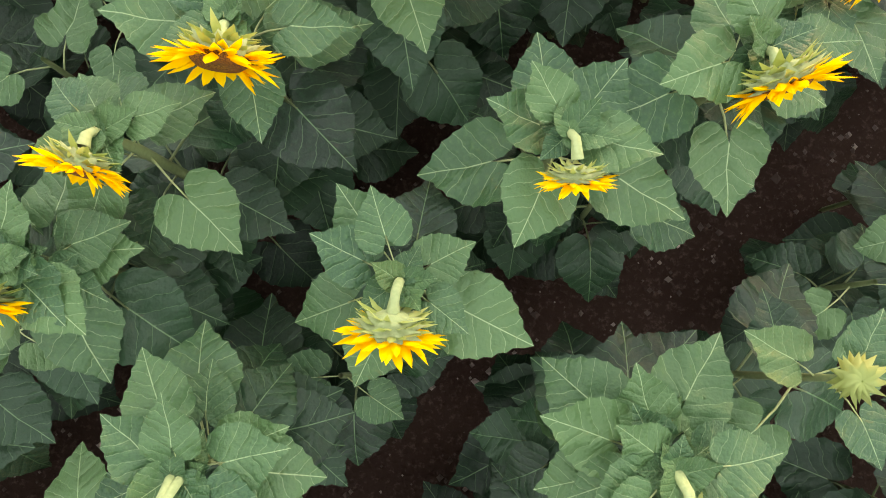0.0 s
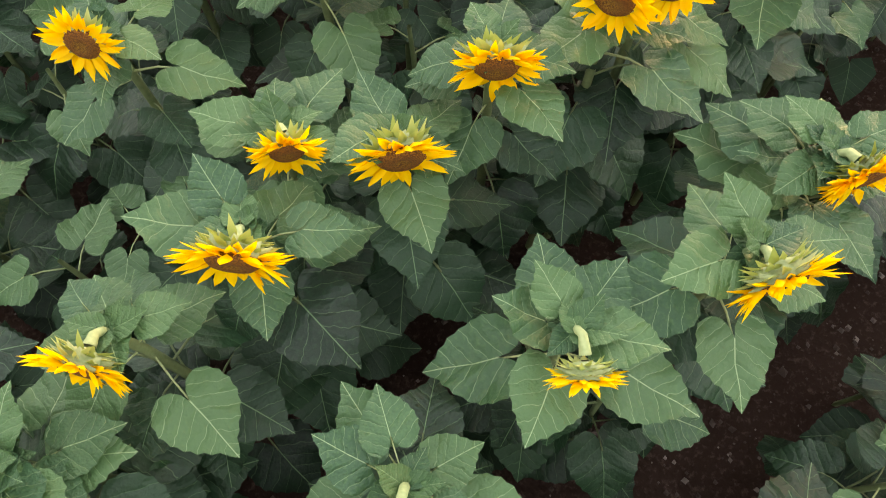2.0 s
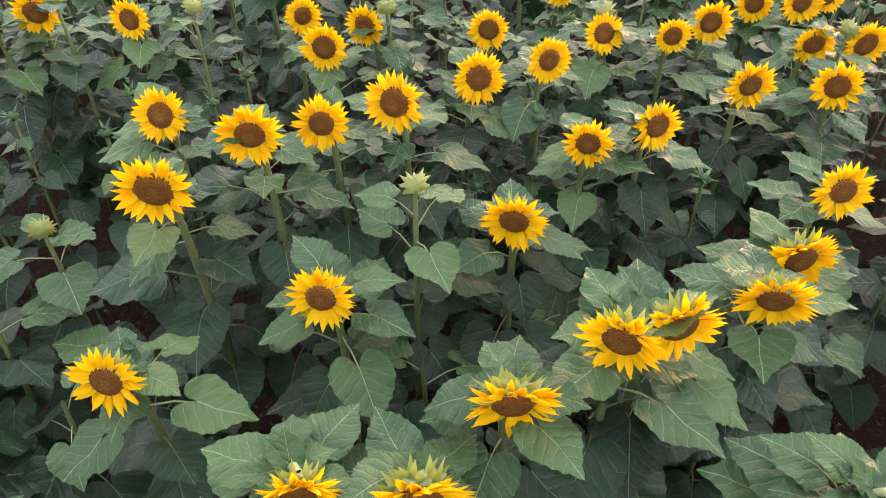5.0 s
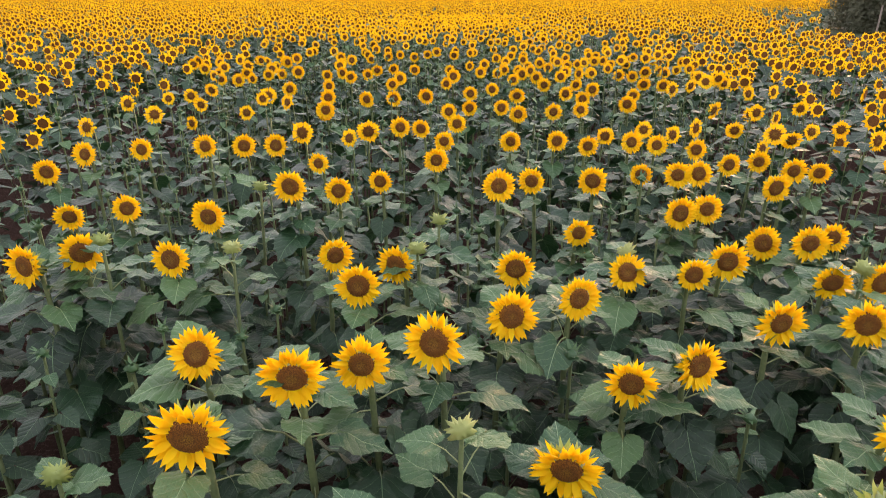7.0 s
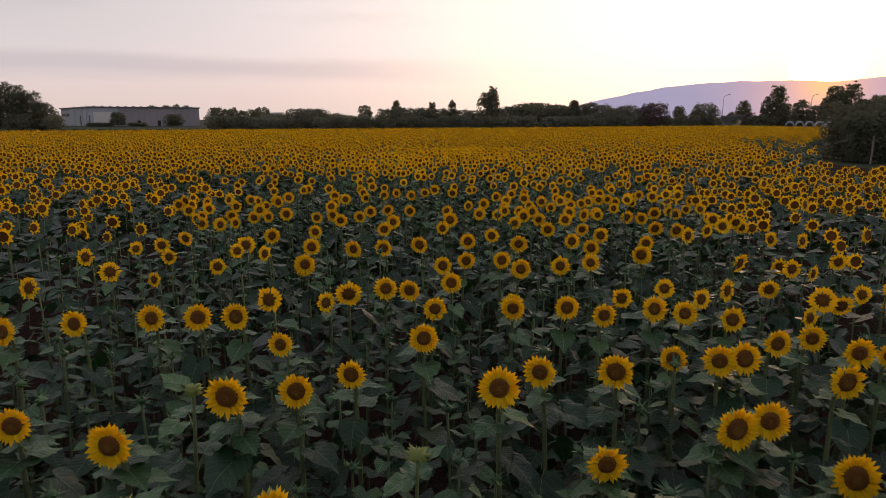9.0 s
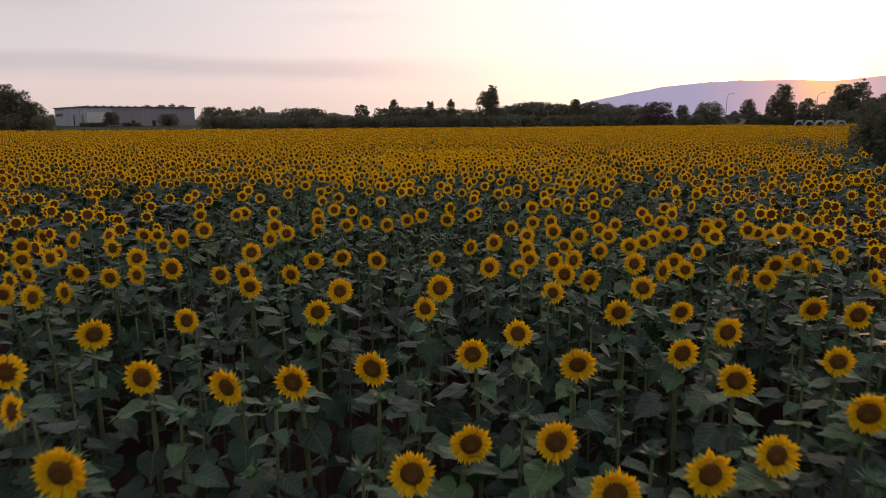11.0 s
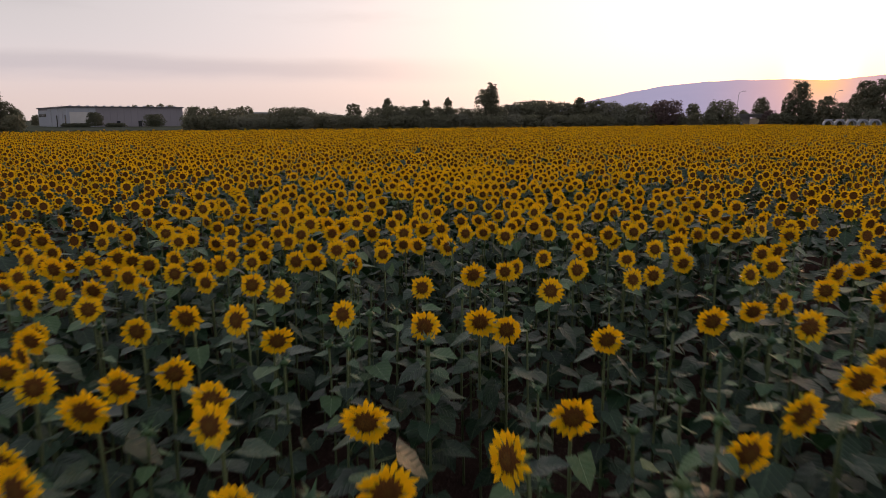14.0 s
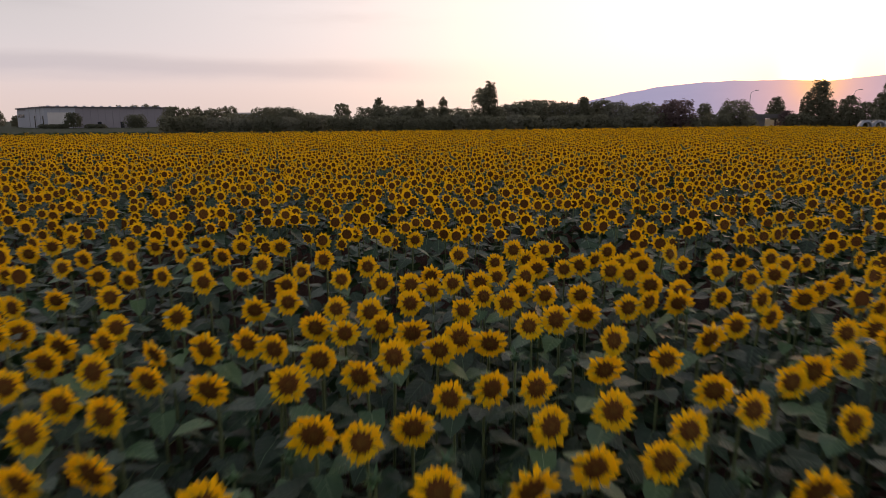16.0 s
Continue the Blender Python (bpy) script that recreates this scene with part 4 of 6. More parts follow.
row_bloom(-2.21, 24.78, 1.63, -20, -5, 1.08)
row_bloom(1.85, 24.78, 1.61, -10, -4, 0.93)
row_bloom(2.36, 24.82, 1.69, 16, 9, 0.95)
row_bloom(-0.65, 24.84, 1.65, 2, -9, 0.93)
row_bloom(-1.91, 24.85, 1.63, -2, 3, 1.04)
row_bloom(1.47, 24.87, 1.67, 12, 12, 1.03)
row_bloom(3.25, 24.87, 1.65, 3, 8, 1.00)
row_bloom(4.32, 24.87, 1.65, 9, 16, 1.00)
row_bloom(-4.16, 24.91, 1.65, 12, -8, 0.94)
row_bloom(-1.15, 24.96, 1.67, 10, 3, 1.09)
row_bloom(3.48, 25.02, 1.65, 16, -4, 1.06)
row_bloom(-2.32, 25.13, 1.71, -3, 3, 0.91)
row_bloom(-2.93, 25.21, 1.71, 7, 5, 0.97)
row_bloom(2.26, 25.22, 1.63, 3, 8, 1.02)
row_bloom(-0.31, 25.22, 1.67, -25, 7, 1.00)
row_bloom(-0.69, 25.28, 1.65, 8, 2, 0.97)
row_bloom(-1.49, 25.29, 1.63, 13, -9, 1.06)
row_bloom(1.47, 25.31, 1.65, -1, 17, 0.99)
row_bloom(-1.76, 25.34, 1.69, 35, 5, 0.97)
row_bloom(-1.05, 25.36, 1.67, -21, 12, 0.93)
row_bloom(-2.02, 25.37, 1.65, -13, 5, 0.92)
row_bloom(0.02, 25.37, 1.63, -14, -5, 1.05)
row_bloom(-0.48, 25.39, 1.65, -7, 2, 0.94)
row_bloom(-2.61, 25.46, 1.65, -1, 20, 0.94)
row_bloom(-4.93, 25.50, 1.65, 18, 4, 0.94)
row_bloom(-3.94, 25.50, 1.65, -7, -5, 0.96)
row_bloom(1.15, 25.57, 1.75, 0, 16, 0.93)
row_bloom(-1.31, 25.57, 1.75, 15, 6, 0.99)
row_bloom(-0.06, 25.58, 1.65, -4, -5, 1.03)
row_bloom(2.63, 25.60, 1.65, -33, 0, 1.09)
row_bloom(-2.26, 25.61, 1.63, 23, -4, 1.03)
row_bloom(-4.70, 25.61, 1.65, 17, -2, 1.06)
row_bloom(-2.99, 25.70, 1.65, 1, -4, 0.94)
row_bloom(-0.51, 25.79, 1.71, 21, 18, 1.08)
row_bloom(-3.82, 25.88, 1.65, 21, -6, 0.94)
row_bloom(-3.37, 25.90, 1.69, 17, -8, 1.05)
row_bloom(-1.75, 25.93, 1.67, -8, -6, 1.10)
row_bloom(0.69, 25.93, 1.65, 3, 13, 1.09)
row_bloom(3.44, 26.00, 1.65, 1, -6, 0.95)
row_bloom(1.93, 26.03, 1.65, 7, 1, 1.06)
row_bloom(-2.05, 26.03, 1.67, 19, 7, 0.97)
row_bloom(3.24, 26.13, 1.63, -2, 2, 1.01)
row_bloom(0.22, 26.14, 1.65, 21, 1, 1.09)
row_bloom(-1.12, 26.17, 1.77, 0, 3, 0.91)
row_bloom(1.06, 26.19, 1.73, 12, 0, 1.05)
row_bloom(0.44, 26.20, 1.65, -6, 12, 0.92)
row_bloom(-3.19, 26.24, 1.65, 0, 4, 0.96)
row_bloom(-2.69, 26.24, 1.65, 13, -2, 0.92)
row_bloom(2.29, 26.25, 1.65, -4, 6, 1.04)
row_bloom(-1.50, 26.36, 1.73, -17, 2, 0.98)
row_bloom(3.74, 26.38, 1.65, 29, 15, 1.01)
row_bloom(1.53, 26.38, 1.69, 5, 4, 0.93)
row_bloom(0.55, 26.43, 1.67, -17, -24, 0.93)
row_bloom(-0.31, 26.43, 1.65, 14, -3, 1.08)
row_bloom(-0.09, 26.51, 1.65, -7, 4, 1.02)
row_bloom(-0.97, 26.51, 1.59, -9, 9, 1.06)
row_bloom(0.82, 26.55, 1.67, -27, 2, 0.93)
row_bloom(4.35, 26.56, 1.65, -4, 4, 1.05)
row_bloom(-1.39, 26.59, 1.67, 24, 8, 1.06)
row_bloom(-1.37, 26.85, 1.65, -9, 4, 1.05)
row_bloom(-0.44, 26.89, 1.65, -28, -5, 1.03)
row_bloom(2.81, 26.90, 1.65, 3, 6, 1.03)
row_bloom(-0.75, 26.91, 1.65, -1, -11, 0.95)
row_bloom(-0.15, 26.94, 1.65, -4, -5, 0.91)
row_bloom(0.93, 27.01, 1.65, 4, 9, 0.97)
row_bloom(1.29, 27.09, 1.65, -31, 7, 1.06)
row_bloom(0.17, 27.16, 1.65, -14, 3, 0.99)
row_bloom(0.41, 27.20, 1.65, -29, 3, 0.98)
row_bloom(-2.18, 27.29, 1.65, 3, 8, 0.95)
row_bloom(1.68, 27.36, 1.65, 11, -7, 0.91)
row_bloom(-1.15, 27.41, 1.65, 10, -2, 1.06)
row_bloom(1.82, 27.53, 1.65, 6, -6, 1.02)
row_bloom(-1.33, 27.56, 1.65, -10, 18, 0.95)
row_bloom(-0.72, 27.57, 1.65, 1, -2, 1.05)
row_bloom(1.59, 27.63, 1.65, 11, -3, 1.09)
row_bloom(2.13, 27.65, 1.65, -12, -1, 0.90)
row_bloom(-0.35, 27.68, 1.65, 29, -9, 1.02)
row_bloom(0.71, 27.70, 1.65, 10, -3, 0.96)
row_bloom(-2.17, 27.75, 1.65, 17, -13, 1.05)
row_bloom(0.95, 27.81, 1.65, -12, 5, 1.01)
row_bloom(-2.57, 27.82, 1.65, -6, -2, 0.94)
row_bloom(2.41, 27.88, 1.65, 15, -8, 1.09)
row_bloom(-0.43, 27.95, 1.65, -6, -17, 1.09)
row_bloom(1.68, 27.99, 1.65, 6, 3, 0.94)
row_bloom(-2.16, 28.03, 1.65, -10, -3, 1.04)
row_bloom(1.27, 28.04, 1.65, -36, 2, 1.09)
row_bloom(-1.04, 28.05, 1.65, 25, 7, 1.04)
row_bloom(-0.18, 28.09, 1.65, -7, -12, 1.02)
row_bloom(1.91, 28.12, 1.65, 1, 5, 1.00)
row_bloom(1.01, 28.25, 1.65, 5, 1, 1.05)
row_bloom(-1.95, 28.29, 1.65, 3, -16, 0.93)
row_bloom(-0.13, 28.38, 1.65, 27, -9, 0.94)
row_bloom(-2.91, 28.39, 1.65, -5, -2, 0.95)
row_bloom(-2.67, 28.43, 1.65, 4, -7, 1.00)
row_bloom(2.88, 28.43, 1.65, -18, -8, 0.91)
row_bloom(1.36, 28.43, 1.65, -2, 1, 0.98)
row_bloom(-1.57, 28.55, 1.65, -4, -1, 1.04)
row_bloom(-2.34, 28.56, 1.65, 9, 0, 0.91)
row_bloom(-0.49, 28.60, 1.65, 1, 8, 0.90)
row_bloom(2.12, 28.73, 1.65, 8, -14, 0.96)
row_bloom(2.41, 28.74, 1.65, 11, 5, 0.97)
row_bloom(0.62, 28.74, 1.65, 11, -3, 1.03)
row_bloom(1.86, 28.75, 1.65, -22, -14, 0.92)
row_bloom(0.34, 28.75, 1.65, 4, -6, 0.92)
row_bloom(1.14, 28.76, 1.65, -18, -10, 1.02)
row_bloom(-1.45, 28.79, 1.65, 6, -1, 0.96)
row_bloom(-2.70, 28.86, 1.65, -1, 11, 1.09)
row_bloom(1.31, 28.91, 1.65, -6, 0, 0.91)
row_bloom(2.87, 28.93, 1.65, 18, -2, 0.99)
row_bloom(0.95, 28.95, 1.65, -23, 3, 1.02)
row_bloom(-1.27, 28.97, 1.65, 1, -3, 1.10)
row_bloom(0.16, 29.03, 1.65, 8, -2, 0.98)
row_bloom(-2.10, 29.05, 1.65, -33, 12, 0.93)
row_bloom(1.52, 29.19, 1.65, -18, -10, 1.02)
row_bloom(-1.84, 29.21, 1.65, 4, 4, 0.97)
row_bloom(-3.48, 29.27, 1.65, -23, 5, 1.04)
row_bloom(-0.53, 29.32, 1.65, 7, 8, 0.95)
row_bloom(-1.67, 29.34, 1.65, -26, -2, 0.97)
row_bloom(1.80, 29.39, 1.65, -25, 3, 0.99)
row_bloom(2.29, 29.39, 1.65, 20, -4, 1.01)
row_bloom(0.74, 29.42, 1.65, 22, 8, 0.98)
row_bloom(3.20, 29.43, 1.65, 20, -5, 0.91)
row_bloom(-2.28, 29.50, 1.65, -9, 12, 0.99)
row_bloom(-2.56, 29.66, 1.65, 8, 2, 1.03)
row_bloom(-1.39, 29.67, 1.69, 34, -7, 0.97)
row_bloom(1.10, 29.69, 1.71, 5, -1, 1.09)
row_bloom(-3.24, 29.70, 1.65, -7, 2, 0.97)
row_bloom(2.99, 29.71, 1.65, -4, -8, 1.07)
row_bloom(-0.28, 29.74, 1.63, 7, 1, 0.94)
row_bloom(-1.20, 29.75, 1.61, 5, -6, 1.02)
row_bloom(-0.05, 29.77, 1.67, -10, -1, 0.96)
row_bloom(-2.14, 29.82, 1.65, -7, 5, 1.02)
row_bloom(-0.87, 29.82, 1.71, 33, 7, 0.91)
row_bloom(2.48, 29.88, 1.65, 19, 4, 0.95)
row_bloom(1.93, 29.89, 1.65, -3, 1, 0.94)
row_bloom(-3.76, 29.92, 1.65, 28, 0, 0.94)
row_bloom(-3.24, 29.97, 1.65, 27, 1, 1.08)
row_bloom(1.37, 29.98, 1.55, 14, 5, 1.02)
row_bloom(2.29, 30.05, 1.65, 16, -9, 1.05)
row_bloom(0.17, 30.08, 1.67, -5, 4, 0.98)
row_bloom(-3.00, 30.09, 1.65, -8, 5, 1.03)
row_bloom(2.75, 30.10, 1.65, 18, -10, 0.96)
row_bloom(3.82, 30.11, 1.65, 2, 2, 0.96)
row_bloom(-1.77, 30.12, 1.67, 40, 0, 1.03)
row_bloom(-0.75, 30.13, 1.67, -12, 1, 0.92)
row_bloom(-0.54, 30.21, 1.65, -2, 15, 1.07)
row_bloom(0.58, 30.30, 1.67, -8, 20, 1.03)
row_bloom(1.64, 30.34, 1.61, -15, 12, 1.05)
row_bloom(-0.38, 30.35, 1.65, 2, 13, 0.99)
row_bloom(1.97, 30.36, 1.63, -24, 2, 1.04)
row_bloom(-2.36, 30.36, 1.65, 19, 4, 1.03)
row_bloom(-1.49, 30.37, 1.67, -10, 10, 1.05)
row_bloom(-2.94, 30.42, 1.65, -1, -5, 1.02)
row_bloom(-2.59, 30.42, 1.65, 5, 10, 1.00)
row_bloom(-0.78, 30.44, 1.73, 4, 18, 0.90)
row_bloom(-2.04, 30.47, 1.65, 12, 6, 1.08)
row_bloom(1.24, 30.51, 1.71, 23, 11, 0.97)
row_bloom(0.85, 30.52, 1.65, -18, 5, 0.94)
row_bloom(0.05, 30.55, 1.65, -6, -9, 0.91)
row_bloom(-1.03, 30.55, 1.65, 22, -1, 0.92)
row_bloom(3.05, 30.56, 1.65, -15, 1, 1.03)
row_bloom(1.05, 30.65, 1.65, -8, 5, 0.98)
row_bloom(-0.65, 30.66, 1.69, 15, 9, 1.01)
row_bloom(3.52, 30.67, 1.65, 10, 7, 1.05)
row_bloom(2.68, 30.70, 1.65, 18, 12, 0.92)
row_bloom(4.16, 30.70, 1.65, -22, 6, 1.01)
row_bloom(-4.12, 30.78, 1.65, 33, 6, 0.98)
row_bloom(-3.35, 30.78, 1.65, 14, 1, 1.10)
row_bloom(-1.61, 30.79, 1.73, 21, 10, 0.96)
row_bloom(0.33, 30.81, 1.69, 17, 9, 0.99)
row_bloom(-1.39, 30.83, 1.67, -10, 1, 1.00)
row_bloom(3.89, 30.84, 1.65, 3, 9, 0.92)
row_bloom(1.21, 30.85, 1.65, -21, 3, 0.98)
row_bloom(0.73, 30.89, 1.61, -9, 7, 0.95)
row_bloom(-2.19, 30.90, 1.79, 6, 4, 0.93)
row_bloom(-4.56, 30.93, 1.65, -12, 0, 0.93)
row_bloom(3.36, 30.93, 1.65, 9, 2, 0.98)
row_bloom(-0.27, 30.96, 1.67, -14, -1, 0.97)
row_bloom(-0.92, 30.96, 1.65, -16, -17, 1.08)
row_bloom(0.51, 31.00, 1.63, 20, 2, 0.95)
row_bloom(-1.79, 31.10, 1.75, -10, 7, 1.04)
row_bloom(-1.14, 31.11, 1.75, 2, -2, 0.98)
row_bloom(1.67, 31.12, 1.65, -17, 2, 1.00)
row_bloom(3.62, 31.15, 1.65, 20, -15, 1.05)
row_bloom(-0.52, 31.22, 1.67, -1, -1, 0.92)
row_bloom(-4.36, 31.25, 1.65, 21, -6, 0.91)
row_bloom(-2.19, 31.32, 1.71, 4, 13, 0.91)
row_bloom(-0.08, 31.34, 1.65, 13, 7, 0.96)
row_bloom(-3.27, 31.35, 1.65, -19, -7, 1.09)
row_bloom(-2.83, 31.35, 1.65, 32, 4, 0.92)
row_bloom(2.07, 31.41, 1.63, -12, -4, 1.09)
row_bloom(-0.97, 31.45, 1.69, 12, 3, 1.09)
row_bloom(0.12, 31.52, 1.67, -3, 1, 0.98)
row_bloom(0.40, 31.56, 1.67, 5, -7, 1.02)
row_bloom(-0.59, 31.66, 1.65, -24, 9, 1.07)
row_bloom(-2.27, 31.67, 1.65, -21, 2, 0.99)
row_bloom(-1.28, 31.72, 1.65, 0, 10, 0.96)
row_bloom(2.41, 31.73, 1.65, -2, -3, 0.93)
row_bloom(-2.77, 31.75, 1.65, -3, -6, 0.95)
row_bloom(-1.87, 31.77, 1.65, 33, -8, 0.91)
row_bloom(-0.37, 31.78, 1.65, 2, -7, 1.06)
row_bloom(-0.12, 31.78, 1.65, 0, -2, 0.92)
row_bloom(0.57, 31.78, 1.65, -7, -5, 0.97)
row_bloom(1.46, 31.79, 1.65, -18, 2, 1.09)
row_bloom(-0.91, 31.80, 1.65, -21, 2, 0.90)
row_bloom(-1.57, 31.83, 1.65, 0, 2, 0.96)
row_bloom(0.21, 31.86, 1.65, 16, 5, 1.05)
row_bloom(0.88, 31.86, 1.65, -4, 11, 1.07)
row_bloom(1.68, 31.90, 1.65, 0, 16, 1.03)
row_bloom(-2.91, 31.92, 1.65, 9, -2, 0.93)
row_bloom(2.63, 31.93, 1.65, -28, 2, 0.91)
row_bloom(-5.06, 31.95, 1.65, -8, 8, 1.04)
row_bloom(-4.40, 32.03, 1.65, 8, -5, 1.02)
row_bloom(1.91, 32.07, 1.65, 14, 5, 0.92)
row_bloom(-0.23, 32.07, 1.65, -17, 6, 1.03)
row_bloom(1.05, 32.08, 1.65, 6, 5, 1.00)
row_bloom(0.73, 32.09, 1.65, 9, -1, 0.95)
row_bloom(-1.22, 32.14, 1.65, -14, -9, 0.95)
row_bloom(-2.52, 32.15, 1.65, -9, 5, 0.92)
row_bloom(0.12, 32.18, 1.65, 17, 18, 1.06)
row_bloom(-2.77, 32.18, 1.65, 16, -5, 0.92)
row_bloom(2.11, 32.24, 1.65, -7, 3, 1.00)
row_bloom(0.45, 32.27, 1.65, 15, -3, 1.03)
row_bloom(3.08, 32.32, 1.65, 19, -4, 1.00)
row_bloom(-0.26, 32.44, 1.65, 38, 1, 0.96)
row_bloom(3.28, 32.45, 1.65, 15, -8, 0.98)
row_bloom(-0.73, 32.46, 1.65, 14, -9, 0.97)
row_bloom(2.63, 32.47, 1.65, 0, -8, 1.04)
row_bloom(-1.04, 32.47, 1.65, -18, -8, 0.93)
row_bloom(0.30, 32.48, 1.65, 1, 1, 1.06)
row_bloom(2.30, 32.48, 1.65, -15, -1, 0.92)
row_bloom(0.80, 32.53, 1.65, -14, 9, 0.95)
row_bloom(1.76, 32.53, 1.65, -20, -5, 1.00)
row_bloom(-2.78, 32.59, 1.65, 33, 3, 1.10)
row_bloom(-0.56, 32.61, 1.65, 2, 2, 0.99)
row_bloom(0.47, 32.65, 1.65, -13, 3, 0.91)
row_bloom(3.00, 32.71, 1.65, -9, -11, 0.94)
row_bloom(-3.25, 32.77, 1.65, 10, 3, 0.90)
row_bloom(2.73, 32.78, 1.65, 4, -2, 1.01)
row_bloom(-0.73, 33.09, 1.65, 13, -8, 1.07)
row_bloom(0.13, 33.21, 1.65, 11, 0, 1.00)
row_bloom(1.59, 33.23, 1.65, -1, 5, 1.01)
row_bloom(0.49, 33.23, 1.65, 20, -4, 1.07)
row_bloom(-1.28, 33.33, 1.65, -15, -8, 1.08)
row_bloom(0.77, 33.40, 1.65, 3, 5, 0.96)
row_bloom(1.07, 33.45, 1.65, -8, -2, 0.91)
row_bloom(-0.22, 33.61, 1.65, 1, -1, 0.94)
row_bloom(-1.75, 33.67, 1.65, 3, -9, 0.99)
row_bloom(-0.45, 33.68, 1.65, 11, -10, 1.09)
row_bloom(1.27, 33.74, 1.65, 4, -9, 0.91)
row_bloom(-0.00, 33.76, 1.65, 10, 2, 0.97)
row_bloom(0.64, 33.78, 1.65, 25, -14, 1.02)
row_bloom(2.06, 33.82, 1.65, 13, -10, 0.92)
row_bloom(-1.50, 33.87, 1.65, -7, 0, 1.04)
row_bloom(0.97, 33.95, 1.65, 6, -18, 1.01)
row_bloom(1.66, 33.97, 1.65, 8, -7, 0.91)
row_bloom(-1.79, 34.00, 1.65, 5, 7, 0.94)
row_bloom(0.17, 34.09, 1.65, -9, -4, 0.93)
row_bloom(-1.11, 34.20, 1.65, -8, 12, 1.07)
row_bloom(1.56, 34.21, 1.65, -17, -9, 0.98)
row_bloom(0.39, 34.23, 1.65, 20, 2, 1.02)
row_bloom(-2.22, 34.23, 1.65, 8, 8, 0.96)
row_bloom(0.63, 34.24, 1.65, 15, 2, 0.98)
row_bloom(-0.71, 34.28, 1.65, 29, -1, 1.08)
row_bloom(-1.49, 34.32, 1.65, -6, -8, 0.96)
row_bloom(2.02, 34.33, 1.65, 8, 3, 0.97)
row_bloom(-0.33, 34.39, 1.65, -9, -13, 1.05)
row_bloom(-1.86, 34.45, 1.65, -5, 4, 1.03)
row_bloom(2.22, 34.49, 1.65, 0, 12, 1.08)
row_bloom(1.05, 34.51, 1.65, 3, 4, 1.01)
row_bloom(-2.23, 34.60, 1.65, 9, 2, 1.01)
row_bloom(2.51, 34.65, 1.65, 1, -2, 1.00)
row_bloom(-0.61, 34.66, 1.65, 5, 13, 1.07)
row_bloom(1.45, 34.67, 1.65, -5, 2, 0.94)
row_bloom(-0.17, 34.71, 1.65, -3, -2, 1.05)
row_bloom(-1.64, 34.75, 1.65, -25, -14, 0.92)
row_bloom(0.10, 34.84, 1.65, 0, 5, 1.00)
row_bloom(-1.36, 34.85, 1.65, -13, 11, 1.08)
row_bloom(-0.93, 34.85, 1.65, -7, 5, 1.00)
row_bloom(-2.30, 34.89, 1.65, -2, 8, 1.07)
row_bloom(-1.13, 34.96, 1.65, -12, 3, 1.00)
row_bloom(-2.06, 34.97, 1.65, -14, 4, 0.92)
row_bloom(0.42, 34.97, 1.65, -5, 21, 1.04)
row_bloom(1.22, 35.03, 1.65, 20, -6, 1.03)
row_bloom(1.85, 35.07, 1.65, 15, -3, 1.10)
row_bloom(0.23, 35.08, 1.65, 5, -7, 1.09)
row_bloom(-2.74, 35.16, 1.65, 30, 3, 1.09)
row_bloom(-0.54, 35.17, 1.65, 8, 9, 0.95)
row_bloom(-0.09, 35.18, 1.65, 12, 9, 1.09)
row_bloom(2.80, 35.19, 1.65, 3, 11, 0.95)
row_bloom(3.03, 35.25, 1.65, -1, 6, 1.09)
row_bloom(-2.14, 35.29, 1.65, 26, 17, 0.95)
row_bloom(-0.76, 35.30, 1.65, -2, 15, 1.05)
row_bloom(-0.31, 35.33, 1.65, 25, 5, 1.01)
row_bloom(0.71, 35.34, 1.65, -14, -6, 0.94)
row_bloom(2.14, 35.35, 1.65, -1, -2, 0.91)
row_bloom(0.92, 35.49, 1.65, -17, 1, 1.08)
row_bloom(-1.82, 35.54, 1.65, 40, 8, 0.98)
row_bloom(2.47, 35.56, 1.65, 24, 6, 0.98)
row_bloom(1.15, 35.61, 1.65, -5, 2, 1.05)
row_bloom(-0.43, 35.68, 1.65, 14, -2, 1.06)
row_bloom(0.26, 35.73, 1.65, -3, 14, 0.95)
row_bloom(-1.31, 35.74, 1.65, 9, 5, 1.04)
row_bloom(-0.70, 35.77, 1.65, 8, 5, 0.92)
row_bloom(3.38, 35.78, 1.65, 14, 12, 0.92)
row_bloom(-3.19, 35.79, 1.65, -8, -2, 0.97)
row_bloom(1.51, 35.81, 1.65, 3, -6, 1.02)
row_bloom(-0.15, 35.93, 1.65, 2, 2, 1.03)
row_bloom(0.60, 35.93, 1.65, -10, 4, 1.05)
row_bloom(1.93, 35.94, 1.65, -12, 9, 1.05)
row_bloom(-1.11, 35.96, 1.65, 8, -8, 1.00)
row_bloom(1.71, 35.97, 1.65, 28, 3, 1.05)
row_bloom(-2.98, 36.01, 1.65, 14, 6, 0.92)
row_bloom(2.62, 36.05, 1.65, 25, -12, 1.06)
row_bloom(2.96, 36.06, 1.65, -17, 7, 1.03)
row_bloom(-2.59, 36.10, 1.65, 20, -8, 0.99)
row_bloom(2.33, 36.12, 1.65, 10, 6, 0.90)
row_bloom(0.43, 36.14, 1.65, 11, 8, 0.92)
row_bloom(0.93, 36.17, 1.65, 7, -4, 0.96)
row_bloom(1.22, 36.19, 1.65, 6, 13, 1.02)
row_bloom(0.01, 36.32, 1.65, -12, 1, 1.00)
row_bloom(0.75, 36.32, 1.65, -9, -8, 0.98)
row_bloom(2.07, 36.32, 1.65, -5, 3, 0.99)
row_bloom(3.22, 36.33, 1.65, 11, -4, 0.97)
